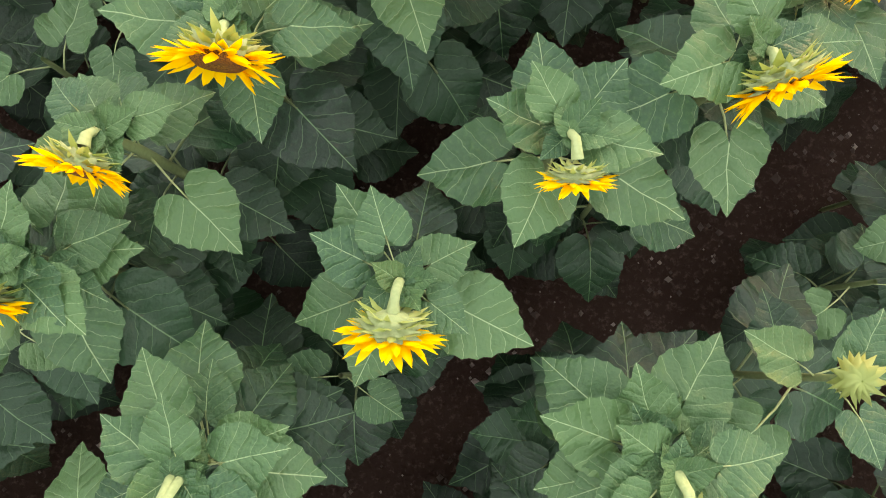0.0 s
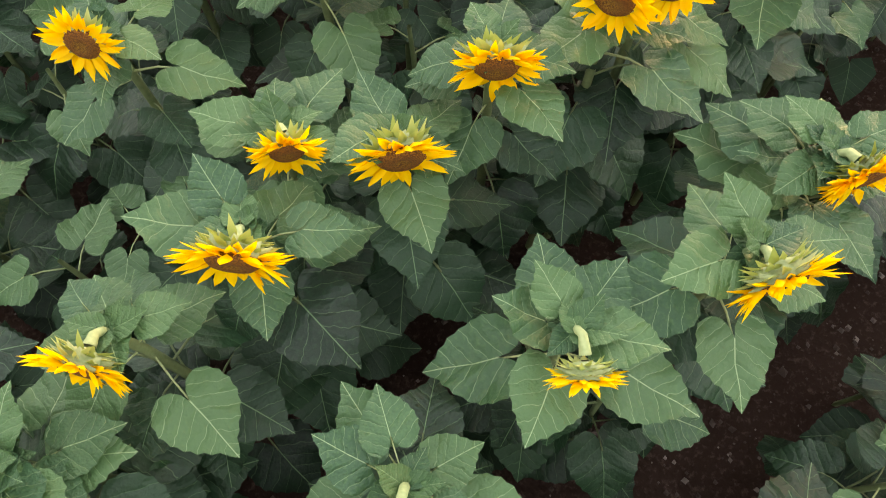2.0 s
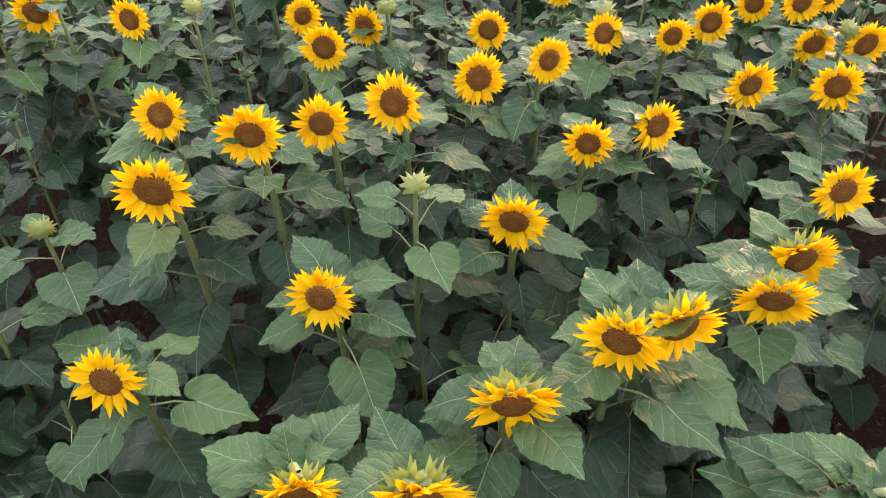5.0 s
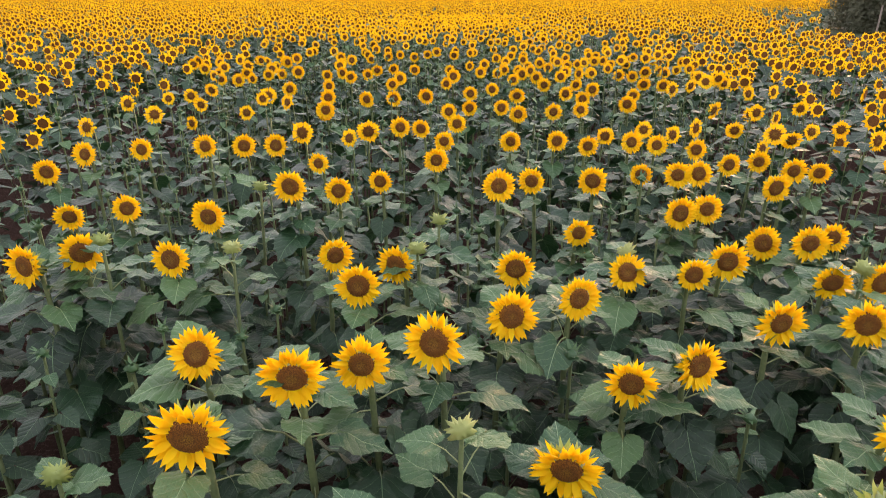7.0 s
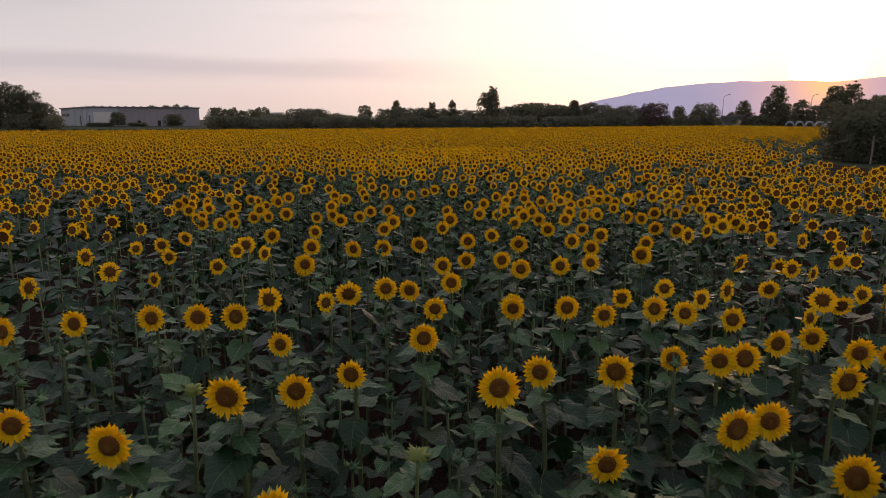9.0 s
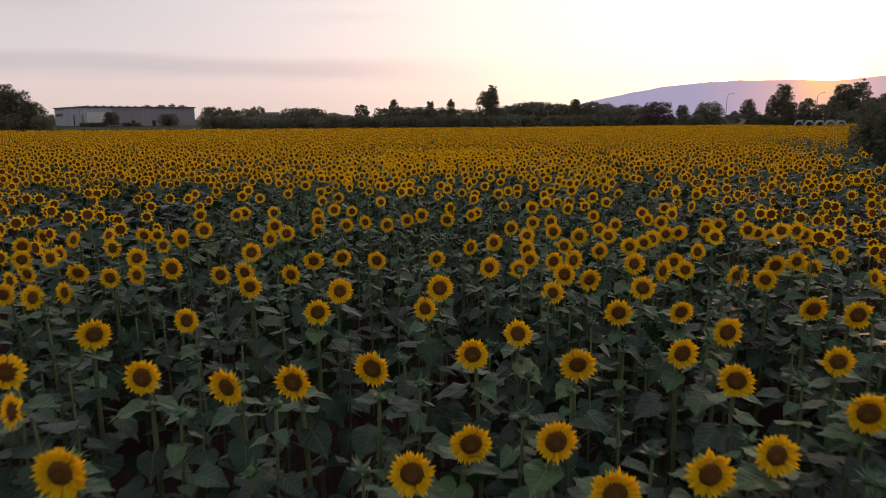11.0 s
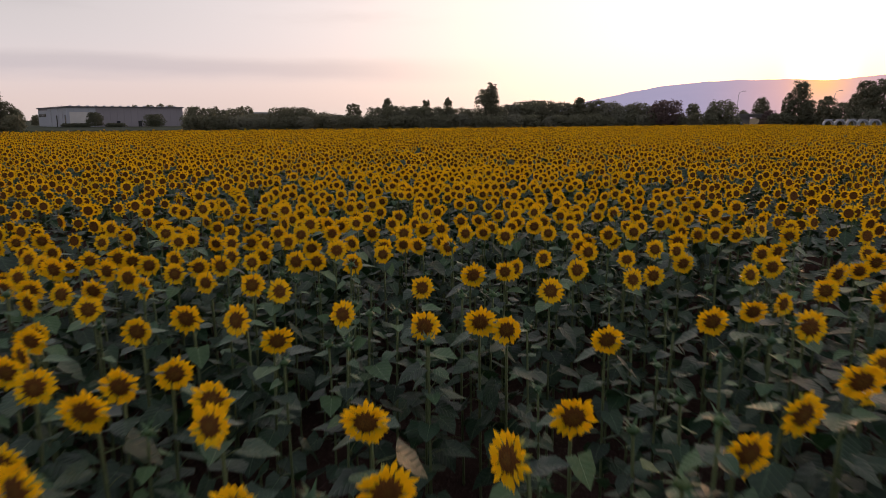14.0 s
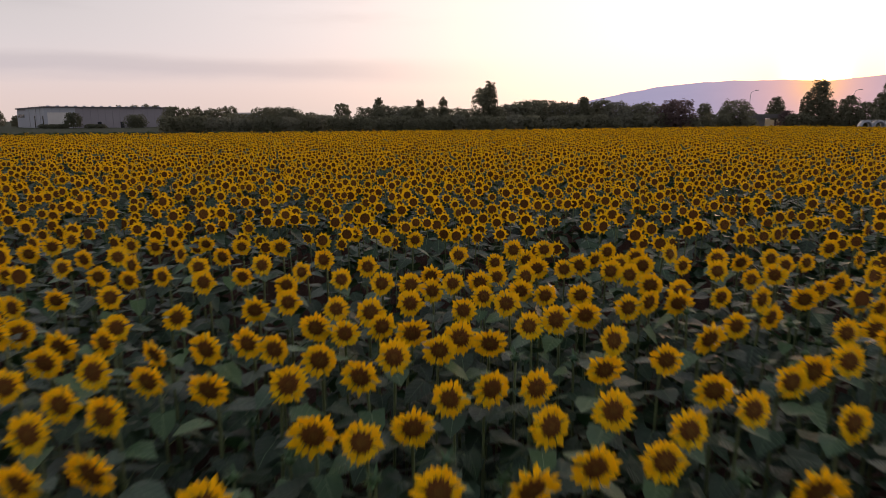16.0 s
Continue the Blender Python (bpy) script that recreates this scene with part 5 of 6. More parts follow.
row_bloom(-1.26, 36.52, 1.65, 9, 9, 0.96)
row_bloom(-0.18, 36.52, 1.65, -3, -2, 1.08)
row_bloom(1.88, 36.52, 1.65, -16, 11, 1.09)
row_bloom(3.51, 36.56, 1.65, 16, -2, 1.07)
row_bloom(-0.44, 36.58, 1.65, 10, 1, 1.05)
row_bloom(0.18, 36.58, 1.65, 0, -8, 0.96)
row_bloom(-2.02, 36.62, 1.65, 1, 3, 1.06)
row_bloom(0.42, 36.62, 1.65, -14, -4, 1.08)
row_bloom(-2.72, 36.70, 1.65, -2, 2, 0.92)
row_bloom(-0.82, 36.73, 1.65, 17, 23, 0.96)
row_bloom(2.83, 36.73, 1.65, 2, 4, 0.92)
row_bloom(-3.07, 36.84, 1.65, 18, -4, 0.98)
row_bloom(-2.48, 36.84, 1.65, -9, -2, 0.91)
row_bloom(-1.74, 36.84, 1.65, 1, 10, 0.92)
row_bloom(0.58, 36.84, 1.65, 12, 4, 0.97)
row_bloom(0.84, 36.84, 1.65, 19, -1, 1.07)
row_bloom(3.99, 36.84, 1.65, 1, -10, 0.96)
row_bloom(-0.02, 36.88, 1.65, 3, 2, 1.02)
row_bloom(-3.97, 36.91, 1.65, 11, 18, 0.92)
row_bloom(1.80, 36.91, 1.65, -18, -6, 1.05)
row_bloom(3.12, 36.91, 1.65, -28, 2, 1.03)
row_bloom(-1.24, 37.03, 1.65, -16, 4, 0.94)
row_bloom(1.66, 37.07, 1.65, 4, 7, 1.08)
row_bloom(2.66, 37.07, 1.65, -9, 3, 1.00)
row_bloom(1.24, 37.15, 1.65, -9, 12, 0.97)
row_bloom(0.99, 37.20, 1.65, -2, -1, 1.05)
row_bloom(-3.61, 37.20, 1.65, -2, -12, 0.99)
row_bloom(-2.30, 37.25, 1.65, 17, -2, 1.01)
row_bloom(-0.65, 37.27, 1.65, 15, 1, 1.04)
row_bloom(3.41, 37.32, 1.65, 7, -2, 1.00)
row_bloom(2.03, 37.32, 1.65, -15, -7, 1.09)
row_bloom(2.42, 37.32, 1.65, 11, -13, 0.91)
row_bloom(1.42, 37.33, 1.65, -28, 9, 1.09)
row_bloom(-1.70, 37.33, 1.65, 3, -6, 1.05)
row_bloom(-2.99, 37.33, 1.65, -20, -1, 1.03)
row_bloom(1.83, 37.40, 1.65, -6, 15, 0.95)
row_bloom(3.68, 37.45, 1.65, 15, -2, 0.95)
row_bloom(3.04, 37.46, 1.65, -4, 12, 1.00)
row_bloom(0.60, 37.46, 1.65, 16, 8, 0.95)
row_bloom(4.28, 37.59, 1.65, 30, -8, 0.93)
row_bloom(1.62, 37.60, 1.65, 21, 0, 0.96)
row_bloom(0.92, 37.60, 1.65, 16, 5, 1.00)
row_bloom(-1.14, 37.60, 1.65, -10, 3, 1.09)
row_bloom(-3.62, 37.61, 1.65, -11, 2, 1.06)
row_bloom(3.42, 37.65, 1.65, 6, 28, 1.02)
row_bloom(2.88, 37.65, 1.65, -20, -1, 1.03)
row_bloom(2.07, 37.74, 1.65, 8, 2, 1.08)
row_bloom(-2.23, 37.75, 1.65, -9, -2, 1.04)
row_bloom(-3.34, 37.75, 1.65, 32, 6, 1.09)
row_bloom(0.24, 37.83, 1.65, 3, 4, 1.00)
row_bloom(2.47, 37.89, 1.65, 26, 16, 1.07)
row_bloom(-2.73, 37.90, 1.65, -29, 3, 0.96)
row_bloom(-4.38, 37.91, 1.65, 15, 0, 1.08)
row_bloom(1.84, 38.02, 1.65, 13, 4, 1.03)
row_bloom(0.84, 38.12, 1.65, 0, 9, 1.09)
row_bloom(1.18, 38.15, 1.65, 10, 13, 1.05)
row_bloom(4.31, 38.20, 1.65, -11, -5, 1.04)
row_bloom(-1.76, 38.29, 1.65, 5, 2, 1.09)
row_bloom(-2.21, 38.33, 1.65, 15, -1, 0.98)
row_bloom(-3.19, 38.33, 1.65, -3, 15, 1.00)
row_bloom(-4.38, 38.34, 1.65, 17, 16, 1.09)
row_bloom(-3.50, 38.40, 1.65, -5, 11, 1.00)
row_bloom(-2.68, 38.51, 1.65, 8, -11, 0.94)
row_bloom(-3.04, 38.51, 1.65, -6, 3, 0.90)
row_bloom(-0.27, 38.76, 1.65, 12, 1, 1.02)
row_bloom(-4.40, 38.78, 1.65, -6, -4, 1.08)
row_bloom(-0.61, 38.80, 1.65, -16, -7, 0.93)
row_bloom(-1.05, 39.17, 1.65, -14, 1, 0.99)
row_bloom(0.29, 39.33, 1.65, -5, -1, 0.93)
row_bloom(-5.60, 39.79, 1.65, 5, 14, 0.99)
bloom(-0.69, 0.64, 1.60, -8, -4, 0.9)
bloom(-0.29, 0.20, 1.58, -10, -20, 0.95)
bloom(0.75, 0.24, 1.56, 10, -22, 0.9)
bloom(1.17, 1.40, 1.62, 20, -8, 0.9)
for k, (x, y) in enumerate(((-1.36, 1.55), (-1.30, 1.05), (-1.62, 2.40), (0.62, 0.28))):
    PLANTED.append((x, y))
    bud_plant(x, y, 1.05 + 0.06 * k, seed=700 + k, mature=10, young=3, bud=False)
budding(1.16, 0.50, 1.55)
budding(0.04, 2.41, 1.72)
budding(-0.11, 4.06, 1.72)
budding(-0.11, 4.46, 1.75)
budding(0.96, 4.07, 1.72)
budding(-1.35, 5.11, 1.75)
budding(-1.85, 4.06, 1.75)
budding(-1.20, 4.08, 1.70)
budding(2.08, 3.92, 1.70)
budding(-1.40, 2.67, 1.35)


# ---- the rest of the field: rows that run askew to the camera's way ----
ROW_TURN, ROW_GAP, PLANT_GAP = radians(37.5), 0.69, 0.285
along, across = Vector((math.cos(ROW_TURN), math.sin(ROW_TURN))), Vector((-math.sin(ROW_TURN), math.cos(ROW_TURN)))
SLOTS = [LEAF, YOUNG, STEM, PETAL, DISC, BRACT]


def star(rng, count, inner, outer, y=0.0):
    """A ring of pointed petals, each of two triangles, facing -y."""
    s = Shape()
    for k in range(count):
        a = 2 * math.pi * (k + rng.uniform(-0.2, 0.2)) / count
        w = 0.62 * 2 * math.pi / count
        r = outer * rng.uniform(0.82, 1.1)
        mid = (inner + r) * 0.56
        cup = rng.uniform(-0.012, 0.006)
        ring = lambda rad, ang, dy: (rad * math.sin(ang), y + dy, rad * math.cos(ang))
        s.put([ring(inner * 0.9, a, 0), ring(mid, a - w * 0.75, cup), ring(r, a, cup * 1.6), ring(mid, a + w * 0.75, cup)], [(0, 2, 1), (0, 3, 2)], 3)
    return s


def mid_plant(rng, flowering, leaves=10):
    s = Shape()
    z = 1.65
    tilt = rng.gauss(3, 10)
    path = stem_path(z, tilt, rng.uniform(-0.06, 0.06)) if flowering else [Vector((0, 0.05, 0)), Vector((0.02, 0.04, 0.9)), Vector((0, 0.03, z))]
    few = [path[0], path[2], path[3], path[5]] if flowering else path
    s.add(tube(few, [0.014, 0.011, 0.010, 0.011][:len(few)], 3, 2))
    if flowering:
        at = pose(0, 0, z, -tilt)
        s.add(star(rng, 21, 0.050, 0.112), at)
        s.add(star(rng, 12, 0.050, 0.100, -0.008), at)
        s.add(disc_shape(0.061, 9, 2), at, {0: 4})
        back = Shape()
        ring = [(0.062 * math.sin(k * 0.9), 0.008, 0.062 * math.cos(k * 0.9)) for k in range(7)]
        back.put(ring + [(0, 0.045, 0)], [(k, (k + 1) % 7, 7) for k in range(7)], 5)
        for k in range(8):
            a = rng.uniform(0, 6.28)
            d, t = Vector((math.sin(a), 0, math.cos(a))), Vector((math.cos(a), 0, -math.sin(a))) * 0.012
            back.put([d * 0.055 - t + Vector((0, 0.01, 0)), d * 0.055 + t + Vector((0, 0.01, 0)), d * 0.10 + Vector((0, 0.025, 0))], [(0, 1, 2)], 5)
        s.add(back, at)
    else:
        b = Shape()
        pts = [(0.040 * math.cos(k * 1.257), 0.040 * math.sin(k * 1.257), 0) for k in range(5)] + [(0, 0, 0.034), (0, 0, -0.035)]
        b.put(pts, [(k, (k + 1) % 5, 5) for k in range(5)] + [((k + 1) % 5, k, 6) for k in range(5)], 1, [(0.72, 0.3)] * 7)
        for k in range(14):
            a, el = rng.uniform(0, 6.28), rng.uniform(-0.4, 1.1)
            d, t = Vector((math.cos(a) * math.cos(el), math.sin(a) * math.cos(el), math.sin(el))), Vector((-math.sin(a), math.cos(a), 0)) * 0.010
            b.put([d * 0.030 - t, d * 0.030 + t, d * 0.082], [(0, 1, 2)], 1, [(0.72, 0.3)] * 3)
        s.add(b, Matrix.Translation(path[-1] + Vector((0, 0, 0.02))))
    plan = leaf_plan(z, rng, 3 if flowering else 1, leaves if flowering else leaves - 3, 0.85, flowering)
    if not flowering:                                    # slender top with small leaves up to the bud
        plan = [(lz * 0.86, la, ls, is_young, pitch) for lz, la, ls, is_young, pitch in plan]
        plan += [(z * (0.72 + 0.035 * k), 137.5 * k + rng.uniform(-20, 20), rng.uniform(0.08, 0.125) * (1.1 - 0.06 * k), True, rng.uniform(-25, 20)) for k in range(7)]
    for lz, la, ls, is_young, pitch in plan:
        leaf = leaf_shape(9 if not is_young else 7, 2 if not is_young else 1, rng.uniform(0.4, 0.7), rng.uniform(0.0, 0.65), rng.uniform(-0.05, 0.25), rng, teeth=0)
        s.add(leaf, Matrix.Translation(on_stem(path, min(lz, z - 0.05)) if flowering else Vector((0, 0.04, lz))) @ pose(0, 0, 0, 0, 0, la) @ pose(0, 0, 0, pitch) @ Matrix.Diagonal((ls, ls, ls, 1)),
              {0: 1 if is_young and rng.random() < 0.4 else 0, 1: 2})
    return s


def far_plant(rng, flowering, leaves=4, points=7):
    s = Shape()
    z = 1.65
    if flowering:
        at = pose(0, 0, z, -rng.gauss(3, 8), 0, 0)
        reach = [rng.uniform(0.105, 0.125) if k % 2 else rng.uniform(0.066, 0.084) for k in range(points)]
        ring = [(r * math.sin(k * 2 * math.pi / points), rng.uniform(-0.01, 0.012), r * math.cos(k * 2 * math.pi / points)) for k, r in enumerate(reach)]
        s.put(ring + [(0, 0, 0)], [(points, (k + 1) % points, k) for k in range(points)], 3, at=at)
        sides = 8 if points > 10 else 5
        s.put([(0.066 * math.sin(6.2832 * k / sides), -0.02, 0.066 * math.cos(6.2832 * k / sides)) for k in range(sides)], [(0, k + 1, k) for k in range(1, sides - 1)], 4, [(0.7, 0)] * sides, at)
        s.put([(-0.01, 0.03, z), (0.01, 0.03, z), (0, 0.1, 0.9)], [(0, 1, 2)], 2)
    else:
        s.put([(-0.03, 0, z), (0.03, 0, z), (0, 0, z + 0.06)], [(0, 1, 2)], 1, [(0.72, 0.3)] * 3)
        s.put([(-0.01, 0, z), (0.01, 0, z), (0, 0.03, 0.9)], [(0, 1, 2)], 2)
    for k in range(leaves):
        ls, a = rng.uniform(0.20, 0.30), rng.uniform(0, 360)
        m = Matrix.Translation((0, 0.08, rng.uniform(1.0, 1.5))) @ pose(0, 0, 0, 0, 0, a) @ pose(0, 0, 0, rng.uniform(-40, 5))
        s.put([(0, 0.08, 0), (0.5 * ls, 0.08 + 0.35 * ls, 0.02), (0, 0.08 + ls, -0.1 * ls), (-0.5 * ls, 0.08 + 0.35 * ls, 0.02)], [(0, 1, 2), (0, 2, 3)], 0,
              [(0.5, 0), (0.9, 0.35), (0.5, 1), (0.1, 0.35)], m)
    return s


def field_mesh(name, templates, places):
    """One mesh of all plants: places are rows of template, x, y, turn, size, height."""
    V, U, F, M, base = [], [], [], [], 0
    packed = [(np.array(s.v), np.array(s.uv), np.array(s.f), np.array(s.m)) for s in templates]
    for k, x, y, turn, size, height in places:
        v, u, f, m = packed[k]
        c, sn = math.cos(turn), math.sin(turn)
        out = np.empty_like(v)
        out[:, 0] = (v[:, 0] * c - v[:, 1] * sn) * size + x
        out[:, 1] = (v[:, 0] * sn + v[:, 1] * c) * size + y
        out[:, 2] = np.where(v[:, 2] > 1.4, 1.65 * height + (v[:, 2] - 1.65) * size, v[:, 2] * (1.65 * height - 0.25 * size) / 1.4)
        V.append(out), U.append(u), F.append(f + base), M.append(m)
        base += len(v)
    V, U, F, M = np.concatenate(V), np.concatenate(U), np.concatenate(F), np.concatenate(M)
    me = bpy.data.meshes.new(name)
    me.vertices.add(len(V))
    me.vertices.foreach_set("co", V.astype(np.float32).ravel())
    me.loops.add(len(F) * 3)
    me.loops.foreach_set("vertex_index", F.astype(np.int32).ravel())
    me.polygons.add(len(F))
    me.polygons.foreach_set("loop_start", np.arange(0, len(F) * 3, 3, dtype=np.int32))
    me.polygons.foreach_set("material_index", M.astype(np.int32))
    for m in SLOTS:
        me.materials.append(m)
    me.uv_layers.new(name="UVMap").data.foreach_set("uv", U[F.ravel()].astype(np.float32).ravel())
    me.update(calc_edges=True)
    me.polygons.foreach_set("use_smooth", np.ones(len(F), dtype=bool))
    return me


def bloom_share(x, y):
    """How many of the plants are open: few in the weak patch in the middle of the way, nearly all beyond it."""
    start = 22.5 + 0.35 * max(-8.0, min(6.0, x))
    lane = -4.2 < x < 1.5
    if y < 6.5:
        p = 0.62
    elif y < start:
        p = 0.14 if lane else (0.50 if x > 0 else 0.36)
    else:
        p = min(0.95, 0.32 + (y - start) * 0.20)
    side = abs(x + 0.3) - 4.0
    if side > 0 and y < start:
        p = min(0.85, p + 0.05 * side)
    if 23 < y < 56 and x > 11.0 + 0.33 * (y - 24):
        p = 0.1
    patch = noise.noise(Vector((x * 0.16, y * 0.16, 3.3)))
    return max(0.08, min(0.97, p + 0.25 * patch))


# stretches of the way whose open flowers stand in the list above
WAYSIDE = ((6.2, 7.4), (9.4, 5.2), (11.3, 8.6), (18.0, 7.9), (20.8, 5.2), (24.0, 7.9), (27.4, 5.4), (30.8, 7.9))

rng = random.Random(21)
mid_templates = [mid_plant(rng, True) for _ in range(14)] + [mid_plant(rng, False) for _ in range(8)]
light_templates = [far_plant(rng, True, 6, 20) for _ in range(10)] + [far_plant(rng, False, 6) for _ in range(5)]
far_templates = [far_plant(rng, True, 2, 8) for _ in range(8)] + [far_plant(rng, False, 2) for _ in range(4)]
taken = {}
for px, py in PLANTED:
    taken.setdefault((int(px // 0.5), int(py // 0.5)), []).append((px, py))


def free(x, y, gap):
    i, j = int(x // 0.5), int(y // 0.5)
    return all((x - a) ** 2 + (y - b) ** 2 > gap * gap for di in (-1, 0, 1) for dj in (-1, 0, 1) for a, b in taken.get((i + di, j + dj), ()))


mid_places = [(rng.randrange(14), x, y, turn, size, height) for x, y, turn, size, height in ROW_BLOOMS]
light_places, far_places, close_places = [], [], []
for r in range(-90, 260):
    row_bias = rng.gauss(0, 0.14)
    for c in range(-420, 820):
        u = (c + rng.uniform(-0.28, 0.28)) * PLANT_GAP
        w = 0.37 + r * ROW_GAP + rng.gauss(0, 0.035)
        p = along * u + across * w
        x, y = p.x, p.y
        if not in_field(x, y):
            continue
        way_off = math.hypot(x, max(0.0, -y, y - 33))
        far_off = max(way_off, 0.0)
        if far_off > 24 and rng.random() > (0.85 if far_off < 55 else 0.66):
            continue
        open_now = rng.random() < bloom_share(x, y) + row_bias
        seen_close = y < 7.0 and abs(x) < 0.9 + 0.62 * max(y, 0)
        beside_way = any(2.1 < y - start < reach and abs(x - 0.12) < 0.62 * (y - start) for start, reach in WAYSIDE)
        if seen_close or beside_way:
            open_now = False
        if not free(x, y - (0.0 if open_now else 0.12), 0.20):
            continue
        if -0.9 < y < 3.0 and -1.6 < x < 2.0:
            if rng.random() < 0.95:
                close_places.append((x, y))
            continue
        if beside_way and y > 9 and rng.random() < (0.42 if x < 0.4 else 0.25):
            continue
        turn = rng.gauss(0.05, 0.3) if open_now else rng.uniform(0, 6.28)
        size, height = rng.uniform(0.82, 1.12), rng.gauss(1.0, 0.055) * (1.0 if open_now else (rng.uniform(0.72, 0.92) if seen_close or (beside_way and y > 25) else rng.uniform(0.84, 1.04) if beside_way else rng.uniform(0.78, 1.0)))
        if far_off < 4.3 and y < 38.5:
            mid_places.append((rng.randrange(14) if open_now else 14 + rng.randrange(8), x, y, turn, size, height))
        elif far_off < 24:
            light_places.append((rng.randrange(10) if open_now else 10 + rng.randrange(5), x, y, turn, size, height))
        else:
            far_places.append((rng.randrange(8) if open_now else 8 + rng.randrange(4), x, y, turn, size, height))

for k, (x, y) in enumerate(close_places):
    bud_plant(x, y, rng.uniform(0.8, 1.2), seed=900 + k, mature=9, young=2, bud=False)
for name, templates, places, label in (
        ("sunflower_rows", mid_templates, mid_places, "dense rows of blooming and budding sunflowers"),
        ("sunflower_field", light_templates, light_places, "sunflower rows stretching away to both sides"),
        ("distant_sunflowers", far_templates, far_places, "yellow sea of distant sunflowers facing away from sunset")):
    tagged(new(name, field_mesh(name, templates, places)), label, "sunflowers", kind="stuff")

# ---- trees at the far side of the field ----
def branches(height, rng, limbs=6, spread=0.28):
    s = Shape()
    r = 0.018 * height + 0.04
    top = Vector((rng.uniform(-0.3, 0.3), rng.uniform(-0.3, 0.3), height * 0.85))
    s.add(tube([(0, 0, -0.3), top * 0.3, top * 0.65, top], [r * 1.3, r, r * 0.6, r * 0.15], 7))
    for k in range(limbs):
        f = rng.uniform(0.22, 0.7)
        a = rng.uniform(0, 6.28)
        start = top * f
        end = start + Vector((math.cos(a), math.sin(a), rng.uniform(0.5, 1.1))) * height * spread * (1.1 - f)
        s.add(tube([start, start.lerp(end, 0.5) + Vector((0, 0, 0.03 * height)), end], [r * 0.45, r * 0.3, r * 0.08], 5))
    return s


def leaf_cloud(name, centres, facing, sizes, mat, rs):
    """One mesh of four-cornered leaf sprays at the given places, each turned towards its facing."""
    count = len(centres)
    facing = facing / np.linalg.norm(facing, axis=1)[:, None]
    side = np.cross(facing, rs.normal(size=(count, 3)))
    side /= np.linalg.norm(side, axis=1)[:, None] + 1e-9
    other = np.cross(facing, side)
    w = sizes[:, None]
    V = np.stack([centres - side * w * 0.55, centres - other * w * 0.42 + facing * w * 0.10, centres + side * w * 0.62, centres + other * w * 0.45 + facing * w * 0.12], axis=1).reshape(-1, 3)
    k = np.arange(count)[:, None] * 4
    F = np.concatenate([k + np.array([0, 1, 2]), k + np.array([0, 2, 3])], axis=1).reshape(-1)
    me = bpy.data.meshes.new(name)
    me.vertices.add(len(V))
    me.vertices.foreach_set("co", V.astype(np.float32).ravel())
    me.loops.add(len(F))
    me.loops.foreach_set("vertex_index", F.astype(np.int32))
    me.polygons.add(len(F) // 3)
    me.polygons.foreach_set("loop_start", np.arange(0, len(F), 3, dtype=np.int32))
    me.materials.append(mat)
    me.update(calc_edges=True)
    return me


def crown_mesh(name, height, width, low, seed, leaf, narrow, mat, thick=44):
    """Leaf sprays over many uneven rounded clumps, with a denser inside."""
    rs = np.random.RandomState(seed % 100000)
    width *= 1.12
    n = 46
    f = np.clip((np.arange(n) + rs.normal(scale=4.0, size=n)) / n, 0, 1)
    base = low * height
    r = np.maximum(width * 0.135 * rs.uniform(0.6, 1.4, n), 0.28) * np.where(f > 0.8, 0.75, 1.0)
    reach = width / 2 * (1 - narrow * f) * np.sin(np.pi * np.clip(0.25 + 0.56 * f, 0, 0.95)) ** 0.6
    a, q = rs.uniform(0, 6.2832, n), rs.rand(n) ** 0.45
    off = np.maximum(reach - 0.7 * r, 0.05) * q
    c = np.stack([np.cos(a) * off, np.sin(a) * off, base + (height - base - 0.8 * r) * f], axis=1)
    total = int(min(9000, max(700, thick * height * width * (1 - 0.6 * low) * (0.42 / leaf) ** 2 * 0.8)))
    pick = rs.choice(n, total, p=r * r / (r * r).sum())
    d = rs.normal(size=(total, 3))
    d[:, 2] = np.where(d[:, 2] < -0.4, -d[:, 2], d[:, 2])
    d /= np.linalg.norm(d, axis=1)[:, None]
    inner = rs.rand(total) < 0.16
    depth = np.where(inner, rs.uniform(0.1, 0.6, total), 0.72 + 0.38 * rs.rand(total) ** 1.5)
    p = c[pick] + d * (r[pick] * depth)[:, None] * np.array([1, 1, 0.9])
    fill = rs.rand(total) < 0.40
    g, turn = rs.rand(total), rs.uniform(0, 6.2832, total)
    wide = 0.90 * width / 2 * (1 - narrow * g) * np.sin(np.pi * np.clip(0.22 + 0.60 * g, 0, 0.95)) ** 0.6 * rs.rand(total) ** 0.4
    body = np.stack([np.cos(turn) * wide, np.sin(turn) * wide, base + (height * 0.93 - base) * g], axis=1)
    p = np.where(fill[:, None], body, p)
    d = np.where(fill[:, None], np.stack([np.cos(turn), np.sin(turn), 0.7 * g], axis=1), d)
    facing = d + np.array([0, 0, 0.35]) + rs.normal(scale=0.42, size=(total, 3))
    size = leaf * rs.uniform(0.6, 1.3, total) * np.where(inner, 1.7, 1.0)
    ok = (p[:, 2] > 0.08) & (p[:, 2] < height * 1.02)
    return leaf_cloud(name, p[ok], facing[ok], size[ok], mat, rs)


